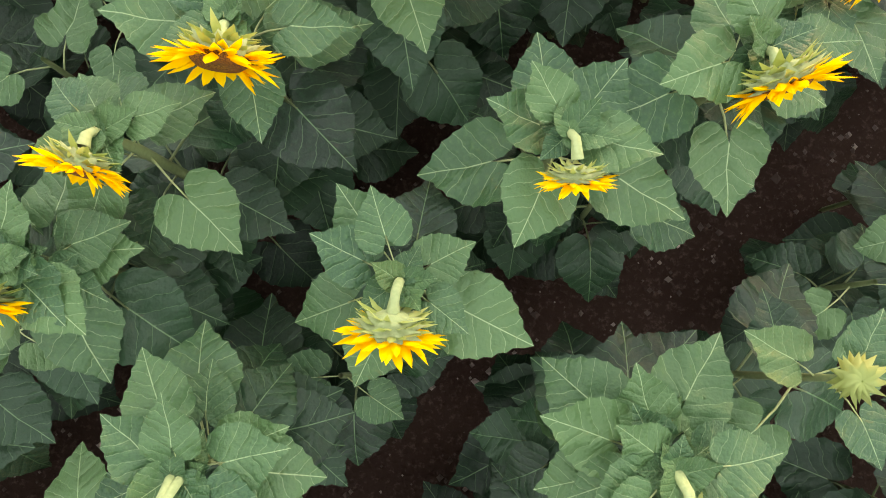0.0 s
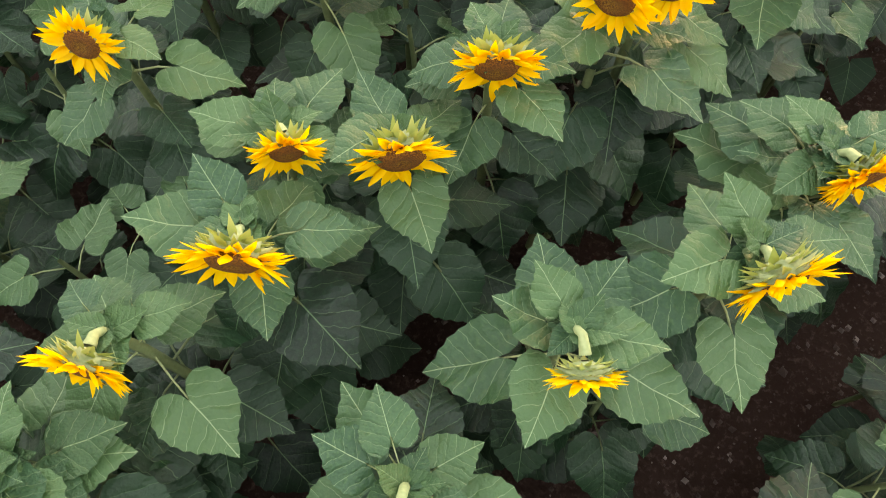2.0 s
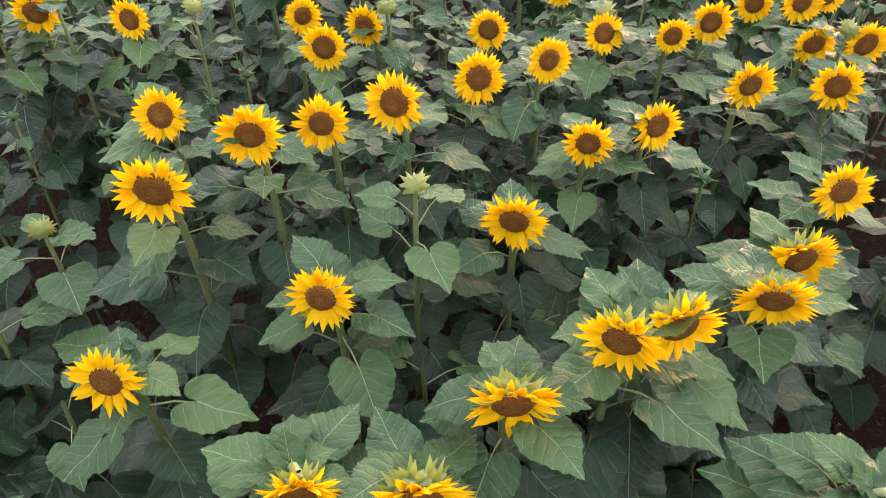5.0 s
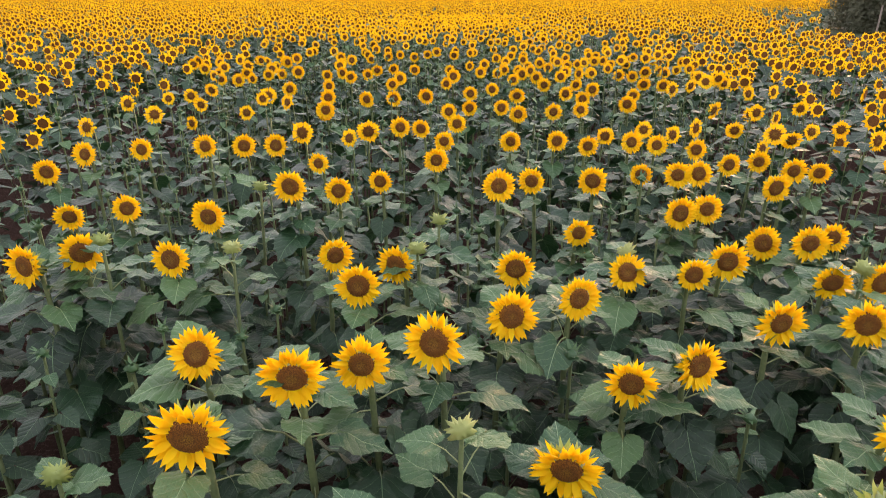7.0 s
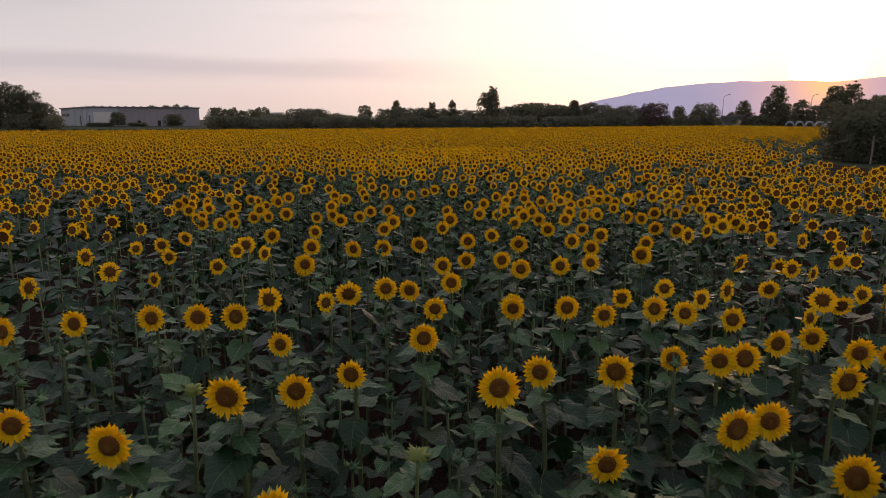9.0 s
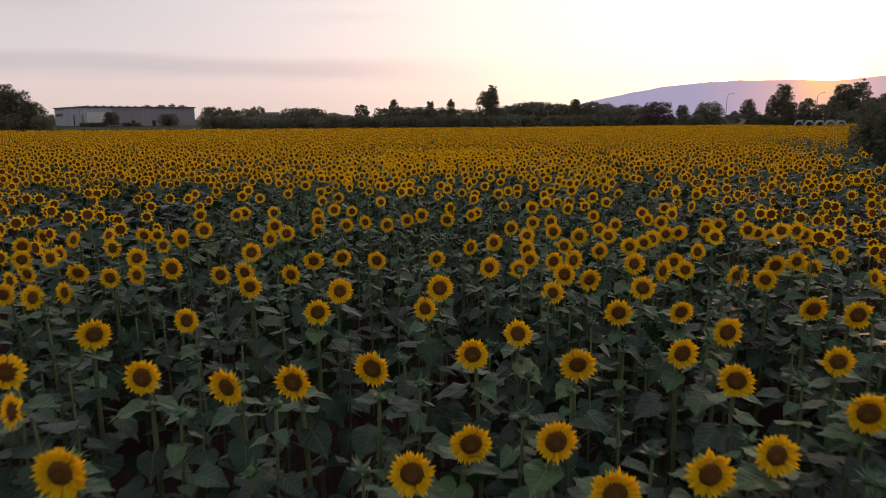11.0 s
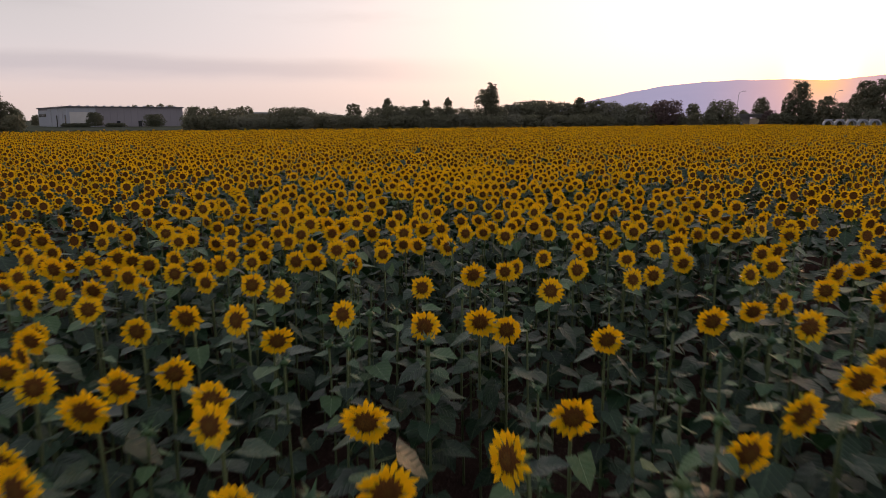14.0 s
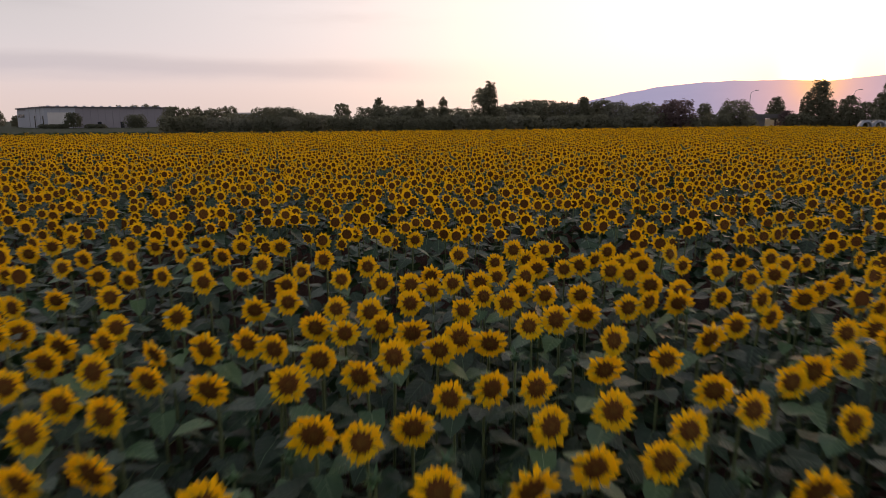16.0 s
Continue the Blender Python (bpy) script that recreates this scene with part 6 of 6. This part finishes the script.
def tree(x, y, height, width, low=0.18, mat=None, leaf=0.40, narrow=0.3, label="dark leafy roadside tree at the edge of the field", z=0.0):
    rng = random.Random(int(x * 31 + y * 17 + height * 7))
    ob = new("tree")
    ob.matrix_basis = pose(x, y, z)
    tagged(ob, label, "tree", "trees behind the field")
    under("trunk", branches(height, rng).mesh("trunk", [BARK]), ob, Matrix())
    under("crown", crown_mesh("crown", height, width, low, int(x * 31 + y * 17 + height * 7) + 9000, leaf, narrow, mat or CROWN), ob, Matrix())
    return ob


def shrub(x, y, height, width, mat=None, leaf=0.42, label="dense dark green shrub in the hedge behind the field"):
    rng = random.Random(int(x * 13 + y * 29))
    ob = new("shrub")
    ob.matrix_basis = pose(x, y, 0)
    tagged(ob, label, "shrub", "shrubs along the field edge")
    under("twigs", branches(height * 0.9, rng, 4, 0.4).mesh("twigs", [BARK]), ob, Matrix())
    under("foliage", crown_mesh("foliage", height, width, 0.02, int(x * 13 + y * 29) + 9000, leaf, 0.15, mat or CROWN), ob, Matrix())
    return ob


tree(-247.0, 400.0, 9.6, 10.0, low=0.05)
tree(-257.0, 397.0, 9.0, 11.0, low=0.05)
tree(-270.0, 395.0, 9.4, 13.0, low=0.05)
tree(-238.5, 404.0, 6.2, 7.0, low=0.05)
tree(-145.5, 206.2, 14.6, 17.2, low=0.03, mat=CROWN_DARK, leaf=0.40, narrow=0.05)
tree(-136.2, 206.2, 14.3, 14.4, low=0.03, mat=CROWN_DARK, leaf=0.40, narrow=0.05)
tree(-130.3, 206.2, 11.6, 11.5, low=0.03, mat=CROWN_DARK, leaf=0.40, narrow=0.05)
tree(-126.0, 206.2, 8.3, 9.6, low=0.03, mat=CROWN_DARK, leaf=0.40, narrow=0.05)
shrub(-120.2, 202.2, 4.6, 7.3)
shrub(-129.3, 202.2, 5.2, 11.4)
tree(-155.3, 310.2, 6.6, 8.6, low=0.1, mat=CROWN_DARK)
tree(-130.5, 312.2, 5.9, 9.7, low=0.06, narrow=0.0, mat=CROWN_DARK)
shrub(-168.4, 312.2, 1.8, 5.6, mat=CROWN_DARK)
shrub(-164.6, 312.2, 1.8, 5.6, mat=CROWN_DARK)
shrub(-160.7, 312.2, 1.8, 5.6, mat=CROWN_DARK)
shrub(-149.2, 312.2, 1.8, 5.6, mat=CROWN_DARK)
shrub(-145.3, 312.2, 1.8, 5.6, mat=CROWN_DARK)
tree(-179.5, 400.0, 11.4, 5.5)
tree(-173.0, 404.0, 11.8, 8.2)
tree(-166.0, 402.0, 11.9, 7.6)
tree(-159.0, 398.0, 11.3, 7.4)
tree(-82.0, 231.2, 7.4, 8.7, low=0.06, leaf=0.40, narrow=0.35)
tree(-78.8, 234.2, 6.7, 7.7, low=0.06, leaf=0.40, narrow=0.35)
tree(-87.9, 266.2, 7.7, 6.3, low=0.06, leaf=0.40, narrow=0.35)
tree(-85.1, 268.2, 6.8, 7.6, low=0.06, leaf=0.40, narrow=0.20)
tree(-69.3, 231.2, 6.8, 7.1, low=0.06, leaf=0.40, narrow=0.20)
tree(-74.8, 261.2, 7.8, 6.8, low=0.06, leaf=0.40, narrow=0.10)
tree(-61.4, 226.2, 5.1, 10.6, low=0.06, leaf=0.40, narrow=0.10)
tree(-58.8, 228.2, 4.8, 7.0, low=0.06, leaf=0.40, narrow=0.20)
tree(-52.5, 221.2, 6.7, 8.8, low=0.06, leaf=0.40, narrow=0.10)
tree(-46.9, 218.2, 6.8, 10.2, low=0.06, leaf=0.40, narrow=0.20)
tree(-44.3, 220.2, 6.5, 8.8, low=0.06, leaf=0.40, narrow=0.20)
tree(-41.4, 226.2, 5.3, 9.6, low=0.06, leaf=0.40, narrow=0.10)
tree(-43.9, 256.2, 5.0, 9.1, low=0.06, leaf=0.40, narrow=0.35)
tree(-40.8, 256.2, 4.8, 7.9, low=0.06, leaf=0.40, narrow=0.35, mat=CROWN_GREY)
tree(-23.3, 218.2, 6.5, 8.7, low=0.06, leaf=0.40, narrow=0.20)
tree(-18.7, 216.2, 7.0, 9.6, low=0.06, leaf=0.40, narrow=0.35)
tree(-14.6, 218.2, 6.8, 9.2, low=0.06, leaf=0.40, narrow=0.10, mat=CROWN_GREY)
tree(-11.3, 216.2, 7.1, 7.6, low=0.06, leaf=0.40, narrow=0.20)
tree(-7.6, 218.2, 6.8, 9.2, low=0.06, leaf=0.40, narrow=0.10)
tree(-4.5, 220.2, 6.1, 7.2, low=0.06, leaf=0.40, narrow=0.10, mat=CROWN_GREY)
tree(0.2, 218.2, 6.3, 7.7, low=0.06, leaf=0.40, narrow=0.20)
tree(3.6, 216.2, 6.1, 7.6, low=0.06, leaf=0.40, narrow=0.20)
tree(11.6, 220.2, 6.8, 8.8, low=0.06, leaf=0.40, narrow=0.20)
tree(16.5, 228.2, 7.7, 11.8, low=0.06, leaf=0.40, narrow=0.20, mat=CROWN_GREY)
tree(21.0, 228.2, 8.5, 13.4, low=0.06, leaf=0.40, narrow=0.20)
tree(25.8, 230.2, 8.9, 14.6, low=0.06, leaf=0.40, narrow=0.20)
tree(31.0, 228.2, 8.1, 13.4, low=0.06, leaf=0.40, narrow=0.35)
tree(34.8, 226.2, 7.7, 9.0, low=0.06, leaf=0.40, narrow=0.10)
tree(38.4, 224.2, 7.6, 9.0, low=0.06, leaf=0.40, narrow=0.10)
tree(40.4, 220.2, 8.5, 7.8, low=0.06, leaf=0.40, narrow=0.10)
tree(44.2, 218.2, 7.9, 11.3, low=0.06, leaf=0.40, narrow=0.35, mat=CROWN_GREY)
tree(48.9, 220.2, 7.0, 9.3, low=0.06, leaf=0.40, narrow=0.10, mat=CROWN_GREY)
tree(52.4, 220.2, 7.6, 10.3, low=0.06, leaf=0.40, narrow=0.20)
tree(56.2, 218.2, 6.8, 8.7, low=0.06, leaf=0.40, narrow=0.10, mat=CROWN_GREY)
tree(-30.2, 218.2, 7.7, 4.9, low=0.3, narrow=0.05)
tree(-20.3, 220.2, 9.0, 3.9, low=0.45)
tree(-9.1, 220.2, 8.6, 3.6, low=0.3)
tree(-2.7, 218.2, 9.1, 4.6, low=0.15, narrow=0.5)
tree(8.3, 218.2, 12.0, 7.1, low=0.15, narrow=0.0)
tree(9.9, 218.2, 13.2, 5.0, low=0.4, narrow=0.3)
tree(35.9, 222.2, 9.6, 5.2, low=0.25, narrow=0.4)
shrub(-75.5, 211.4, 4.3, 5.4)
shrub(-72.4, 212.7, 4.4, 5.2)
shrub(-68.2, 211.0, 4.4, 4.7)
shrub(-66.7, 211.8, 4.4, 6.3)
shrub(-62.8, 212.0, 4.1, 6.5, mat=CROWN_GREY)
shrub(-60.6, 214.9, 3.9, 5.7, mat=CROWN_GREY)
shrub(-56.8, 214.4, 3.9, 6.1, mat=CROWN_GREY)
shrub(-52.1, 214.3, 3.8, 5.2)
shrub(-48.3, 213.1, 3.9, 4.7)
shrub(-44.9, 213.1, 4.4, 5.2)
shrub(-43.0, 212.2, 4.0, 6.3, mat=CROWN_GREY)
shrub(-38.4, 214.1, 4.4, 6.2)
shrub(-36.0, 214.9, 4.2, 5.5, mat=CROWN_GREY)
shrub(-31.9, 212.7, 4.2, 5.7)
shrub(-28.6, 212.7, 4.3, 6.3)
shrub(-25.4, 214.3, 4.1, 6.0)
shrub(-21.5, 209.8, 3.6, 4.8)
shrub(-17.4, 211.1, 4.0, 6.2)
shrub(-15.4, 213.3, 4.4, 6.3)
shrub(-12.1, 210.9, 4.2, 4.9)
shrub(-9.1, 210.4, 3.5, 5.9)
shrub(-5.5, 210.4, 4.4, 5.4)
shrub(-1.8, 212.4, 4.4, 5.9)
shrub(1.7, 211.4, 4.4, 5.1, mat=CROWN_GREY)
shrub(5.3, 210.2, 4.1, 4.5)
shrub(8.5, 212.2, 4.1, 5.3)
shrub(11.7, 209.9, 3.9, 6.0)
shrub(16.0, 211.3, 4.5, 5.1, mat=CROWN_GREY)
shrub(18.5, 214.7, 3.9, 4.8)
shrub(21.2, 212.9, 4.2, 5.8)
shrub(26.5, 213.2, 3.9, 5.7, mat=CROWN_GREY)
shrub(28.5, 213.1, 4.2, 6.4)
shrub(31.9, 211.7, 4.0, 6.0)
shrub(35.1, 214.2, 4.3, 4.9)
shrub(38.4, 212.1, 4.4, 6.3)
shrub(41.9, 211.4, 3.6, 5.6)
shrub(45.9, 213.2, 3.8, 4.8, mat=CROWN_GREY)
shrub(48.9, 212.5, 4.5, 5.3)
shrub(51.2, 210.6, 4.1, 5.8, mat=CROWN_GREY)
shrub(54.3, 210.1, 4.5, 5.2)
shrub(59.9, 214.9, 4.3, 6.1)
shrub(61.3, 211.2, 4.3, 5.2, mat=CROWN_GREY)
tree(57.7, 210.2, 8.2, 10.5, low=0.08, mat=CROWN_RED, narrow=0.1, label="dark plum-leaved round tree at the field edge")
tree(67.8, 218.2, 7.2, 5.3, low=0.1)
tree(73.7, 212.2, 7.9, 9.6, low=0.1, narrow=0.1)
tree(71.2, 212.2, 6.4, 5.8, low=0.1)
tree(92.3, 230.2, 9.1, 6.3, low=0.3)
tree(87.0, 212.2, 5.2, 6.2, low=0.08, mat=CROWN_RED)
tree(118.0, 306.2, 6.3, 6.0, low=0.1)
tree(94.2, 210.2, 13.0, 7.1, low=0.2, narrow=0.25)
tree(91.1, 210.2, 9.7, 4.4, low=0.2)
tree(95.7, 208.2, 8.0, 6.7, low=0.05)
tree(97.5, 202.2, 8.5, 7.2, low=0.1)
tree(102.5, 204.2, 7.2, 6.6, low=0.1)
tree(101.4, 196.2, 9.0, 5.7, low=0.1)
tree(100.4, 190.2, 12.6, 8.0, low=0.06, narrow=0.35)
tree(104.4, 190.2, 13.2, 8.2, low=0.06, narrow=0.35)
tree(108.0, 190.2, 8.8, 7.7, low=0.08)
tree(110.8, 188.2, 9.6, 9.1, low=0.08)
tree(117.9, 190.2, 10.6, 9.2, low=0.08)
tree(125.1, 192.2, 9.5, 9.3, low=0.08)
shrub(61.7, 208.2, 3.4, 5.4)
shrub(65.7, 208.2, 4.4, 5.4)
shrub(69.0, 208.2, 4.5, 5.4)
shrub(75.5, 208.2, 3.3, 5.4)
shrub(86.8, 208.2, 4.2, 5.4)
shrub(89.5, 208.2, 4.5, 5.4)
shrub(92.5, 208.2, 3.5, 5.4)
shrub(97.3, 208.2, 4.4, 5.4)
shrub(99.7, 208.2, 4.6, 5.4)
shrub(98.5, 184.2, 5.0, 5.9)
shrub(102.0, 184.2, 4.1, 5.9)
shrub(105.6, 184.2, 5.7, 5.9)
shrub(109.8, 184.2, 4.3, 5.9)
shrub(114.0, 184.2, 5.1, 5.9)
shrub(118.3, 184.2, 5.2, 5.9)
shrub(30.4, 53.5, 4.0, 4.5, leaf=0.17, mat=CROWN_DARK, label="tall dense dark thicket beside the sunflower field")
shrub(33.0, 54.5, 4.6, 5.0, leaf=0.17, mat=CROWN_DARK, label="tall dense dark thicket beside the sunflower field")
shrub(36.5, 55.0, 5.0, 5.5, leaf=0.17, mat=CROWN_DARK, label="tall dense dark thicket beside the sunflower field")
shrub(41.0, 56.0, 5.2, 6.0, leaf=0.17, mat=CROWN_DARK, label="tall dense dark thicket beside the sunflower field")
shrub(31.5, 57.5, 4.6, 5.5, leaf=0.17, mat=CROWN_DARK, label="tall dense dark thicket beside the sunflower field")
shrub(46.0, 58.0, 5.6, 6.5, leaf=0.17, mat=CROWN_DARK, label="tall dense dark thicket beside the sunflower field")
shrub(35.5, 59.0, 5.0, 6.0, leaf=0.17, mat=CROWN_DARK, label="tall dense dark thicket beside the sunflower field")
shrub(51.0, 60.0, 5.6, 6.5, leaf=0.17, mat=CROWN_DARK, label="tall dense dark thicket beside the sunflower field")

# ---- rough dark crop and weeds along the far end of the field ----
VERGE, n = material("verge_weeds")
finish(n, n.mix(piece_random(n), rgb(0.022, 0.040, 0.014), rgb(0.055, 0.075, 0.026)), 0.7, thin=rgb(0.05, 0.07, 0.02), thin_fac=0.3)
rs = np.random.RandomState(8)
count = 36000
vx = rs.uniform(-135, 62, count)
vy = np.array([edge_y(x) for x in vx]) + 0.5 + rs.rand(count) ** 1.2 * (20 + 0.25 * (62 - vx))
spots = np.stack([vx, vy, 0.25 + 0.75 * rs.rand(count)], axis=1)
facing = rs.normal(size=(count, 3)) * np.array([0.8, 0.8, 0.5]) + np.array([0, -0.3, 0.6])
tagged(new("verge_weeds", leaf_cloud("verge_weeds", spots, facing, rs.uniform(0.5, 1.1, count), VERGE, rs)), "dark green weeds and low crop behind the sunflowers", "weeds", kind="stuff")

# ---- the warehouse ----
def box(s, x0, y0, z0, x1, y1, z1, slot=0):
    s.put([(x0, y0, z0), (x1, y0, z0), (x1, y1, z0), (x0, y1, z0), (x0, y0, z1), (x1, y0, z1), (x1, y1, z1), (x0, y1, z1)],
          [(0, 1, 5, 4), (1, 2, 6, 5), (2, 3, 7, 6), (3, 0, 4, 7), (4, 5, 6, 7), (3, 2, 1, 0)], slot)
    return s


def boxed(name, dims, mat, parent, m=None, label=""):
    return under(name, box(Shape(), *dims).mesh(name, [mat], False), parent, m or Matrix(), label)


hall = tagged(new("warehouse"), "long low grey-clad industrial warehouse with flat roof", "building")
hall.matrix_basis = pose(-172.8, 320.1, 0, 0, 0, 41.0)
HALL_LONG, HALL_DEEP, HALL_TOP = 51.0, 66.0, 8.6
boxed("wall", (0.2, 0.2, -1, HALL_LONG - 0.2, HALL_DEEP, HALL_TOP), CLADDING, hall)
boxed("roof", (-0.5, -0.5, HALL_TOP, HALL_LONG + 0.5, HALL_DEEP + 0.5, HALL_TOP + 0.55), ROOFING, hall, label="dark flat roof edge")
for k in range(17):
    boxed("panel", (k * 3.0 + 0.04, 0.02, 0.0, k * 3.0 + 2.96, 0.19, HALL_TOP - 0.01), PALE if k < 4 else CLADDING, hall, label="pale cladding panel" if k < 4 else "")
for k in range(22):
    boxed("side_panel", (0.02, k * 3.0 + 0.04, 0.0, 0.19, k * 3.0 + 2.96, HALL_TOP - (0.01 if k < 14 else 0.9)), PALE, hall, label="pale blue-grey side panel")
boxed("loading_door", (1.2, -0.06, 0, 9.5, 0.01, 6.6), FILM, hall, label="wide pale loading door")
for x0 in (20.5, 30.0, 38.0):
    boxed("door", (x0, -0.06, 0, x0 + 1.6, 0.01, 2.6), GLASS_DARK, hall, label="dark door")
for y0 in (2.0, 20.0):
    boxed("side_door", (-0.06, y0, 0, 0.01, y0 + 2.0, 5.2), GLASS_DARK, hall, label="tall dark doorway")
for k in range(6):
    wdw = boxed("window", (-0.05, 46.0 + 3.0 * k, 4.6, 0.01, 48.2 + 3.0 * k, 6.2), CONCRETE, hall, label="strip window")
    boxed("pane", (-0.09, 46.15 + 3.0 * k, 4.75, -0.055, 48.05 + 3.0 * k, 6.05), GLASS_DARK, wdw)
for k in range(14):
    boxed("roof_vent", (1.6 + k * 3.5, 1.0, HALL_TOP + 0.55, 2.6 + k * 3.5, 2.0, HALL_TOP + 0.95), PALE, hall)
for y0 in (8.0, 17.0, 33.0):
    boxed("downpipe", (-0.16, y0, 0, -0.02, y0 + 0.14, HALL_TOP + 1.2), GALVANISED, hall)
shed = tagged(new("shed"), "low white industrial shed half hidden by trees", "building")
shed.matrix_basis = pose(-107, 352, 0) @ Matrix.Diagonal((1.15, 1.15, 1.15, 1))
boxed("wall", (0, 0, -1, 14, 20, 5.2), PALE, shed)
boxed("roof", (-0.4, -0.4, 5.2, 14.4, 20.4, 5.7), FILM, shed)

# ---- road bridge, lamps, stacked pipes and a van behind the field on the sunset side ----
bridge = tagged(new("underpass"), "grey concrete road underpass between the trees", "bridge")
bridge.matrix_basis = pose(80.5, 216, 0) @ Matrix.Diagonal((0.85, 1, 0.68, 1))
boxed("abutment", (0, 0, -1, 3.0, 8, 4.6), CONCRETE, bridge)
boxed("abutment", (13, 0, -1, 16.0, 8, 4.0), CONCRETE, bridge)
boxed("deck", (-1, -0.4, 4.6, 17, 8.4, 5.4), CONCRETE, bridge)
boxed("parapet", (-1, -0.6, 5.4, 17, -0.42, 6.1), CONCRETE, bridge)


def street_lamp(x, y, height, turn):
    ob = tagged(new("street_lamp"), "tall curved galvanised street lamp above the trees", "street lamp", "street lamps")
    ob.matrix_basis = pose(x, y, 0, 0, 0, turn)
    under("pole", tube([(0, 0, 0), (0, 0, height * 0.55), (0, 0, height * 0.86), (0.35, 0, height * 0.96), (1.5, 0, height)], [0.12, 0.1, 0.08, 0.07, 0.06], 8).mesh("pole", [GALVANISED]), ob, Matrix())
    boxed("lamp_head", (1.4, -0.16, height - 0.06, 2.4, 0.16, height + 0.10), GALVANISED, ob)
    return ob


street_lamp(91.4, 246, 11.5, 5)
street_lamp(113.8, 230, 11.0, 8)

for k in range(5):
    pipe = tagged(new("pipe_bundle"), "pale wrapped pipe bundle stacked beside the field", "pipes", "stack of wrapped pipes")
    pipe.matrix_basis = pose(65.4 + 1.74 * k, 140.6 - 0.5 * k, 0, 0, 0, -25) @ Matrix.Diagonal((1, 1, 1.05, 1))
    ring, faces = [], []
    for y0, r in ((0, 0.92), (0, 0.68), (5.5, 0.68), (5.5, 0.92)):
        for j in range(14):
            a = 2 * math.pi * j / 14
            ring.append((r * math.cos(a) * 0.95, y0, 1.62 + r * math.sin(a)))
    for q in range(4):
        for j in range(14):
            a, b = q * 14 + j, q * 14 + (j + 1) % 14
            c, d = ((q + 1) % 4) * 14 + (j + 1) % 14, ((q + 1) % 4) * 14 + j
            faces.append((a, b, c, d))
    under("wrapping", Shape().put(ring, faces).mesh("wrapping", [PALE]), pipe, Matrix())
    boxed("bearer", (-0.8, 0.6, 0.0, 0.8, 1.2, 0.76), WOOD, pipe)
    boxed("bearer", (-0.8, 4.4, 0.0, 0.8, 5.0, 0.76), WOOD, pipe)
    boxed("cover_board", (-0.6, 0.1, 2.53, 0.6, 5.4, 2.62), PALE, pipe)


def van(x, y, turn):
    ob = tagged(new("van"), "white parked van behind the field", "van")
    ob.matrix_basis = pose(x, y, 0, 0, 0, turn)
    prof = ((-2.5, 0.35), (2.4, 0.35), (2.5, 0.9), (1.9, 1.15), (1.2, 2.0), (-2.4, 2.05), (-2.5, 1.0))
    s = Shape()
    k = len(prof)
    s.put([(px, -0.9, pz) for px, pz in prof] + [(px, 0.9, pz) for px, pz in prof],
          [tuple(range(k)), tuple(range(2 * k - 1, k - 1, -1))] + [(i, i + k, (i + 1) % k + k, (i + 1) % k) for i in range(k)])
    under("body", s.mesh("body", [PALE], False), ob, Matrix())
    boxed("window", (-2.0, -0.93, 1.25, 0.9, -0.91, 1.8), GLASS_DARK, ob)
    for wx in (-1.6, 1.6):
        for wy in (-0.85, 0.85):
            under("wheel", tube([(wx, wy - 0.1, 0.34), (wx, wy + 0.1, 0.34)], [0.34, 0.34], 12).mesh("wheel", [ROOFING]), ob, Matrix())
    return ob


van(78.3, 214, 4)
van(104.3, 190, 10)

# ---- fence posts by the near thicket ----
for x, y, h in ((29.4, 51.4, 1.9), (31.6, 51.8, 2.0), (34.4, 52.4, 1.9), (37.8, 53.0, 2.0)):
    post = tagged(new("fence_post"), "weathered wooden fence post in front of the thicket", "fence post", "fence posts")
    post.matrix_basis = pose(x, y, 0, 0, 1.5, 0)
    under("shaft", tube([(0, 0, -0.1), (0.01, 0, h * 0.5), (0, 0, h)], [0.07, 0.065, 0.06], 8).mesh("shaft", [WOOD]), post, Matrix())
    under("cap", tube([(0, 0, h), (0, 0, h + 0.04)], [0.06, 0.02], 8).mesh("cap", [WOOD]), post, Matrix())

# ---- the hills under the sun, far off ----
SKYLINE = ((6, 0.0), (8.5, 0.9), (10.8, 1.45), (13.5, 2.0), (16.2, 2.48), (18.8, 2.71), (21.5, 2.84), (25.4, 2.8), (28.0, 2.66), (30, 2.85), (32.2, 3.07), (38, 3.5), (46, 3.2), (56, 2.0))


def ridge(u):
    """Height of the skyline in degrees, by bearing from +y."""
    for (a, ha), (b, hb) in zip(SKYLINE, SKYLINE[1:]):
        if a <= u <= b:
            return ha + (hb - ha) * (u - a) / (b - a) + 0.05 * noise.noise(Vector((u * 0.9, 2, 0))) + 0.03 * noise.noise(Vector((u * 2.7, 5, 0)))
    return 0.0


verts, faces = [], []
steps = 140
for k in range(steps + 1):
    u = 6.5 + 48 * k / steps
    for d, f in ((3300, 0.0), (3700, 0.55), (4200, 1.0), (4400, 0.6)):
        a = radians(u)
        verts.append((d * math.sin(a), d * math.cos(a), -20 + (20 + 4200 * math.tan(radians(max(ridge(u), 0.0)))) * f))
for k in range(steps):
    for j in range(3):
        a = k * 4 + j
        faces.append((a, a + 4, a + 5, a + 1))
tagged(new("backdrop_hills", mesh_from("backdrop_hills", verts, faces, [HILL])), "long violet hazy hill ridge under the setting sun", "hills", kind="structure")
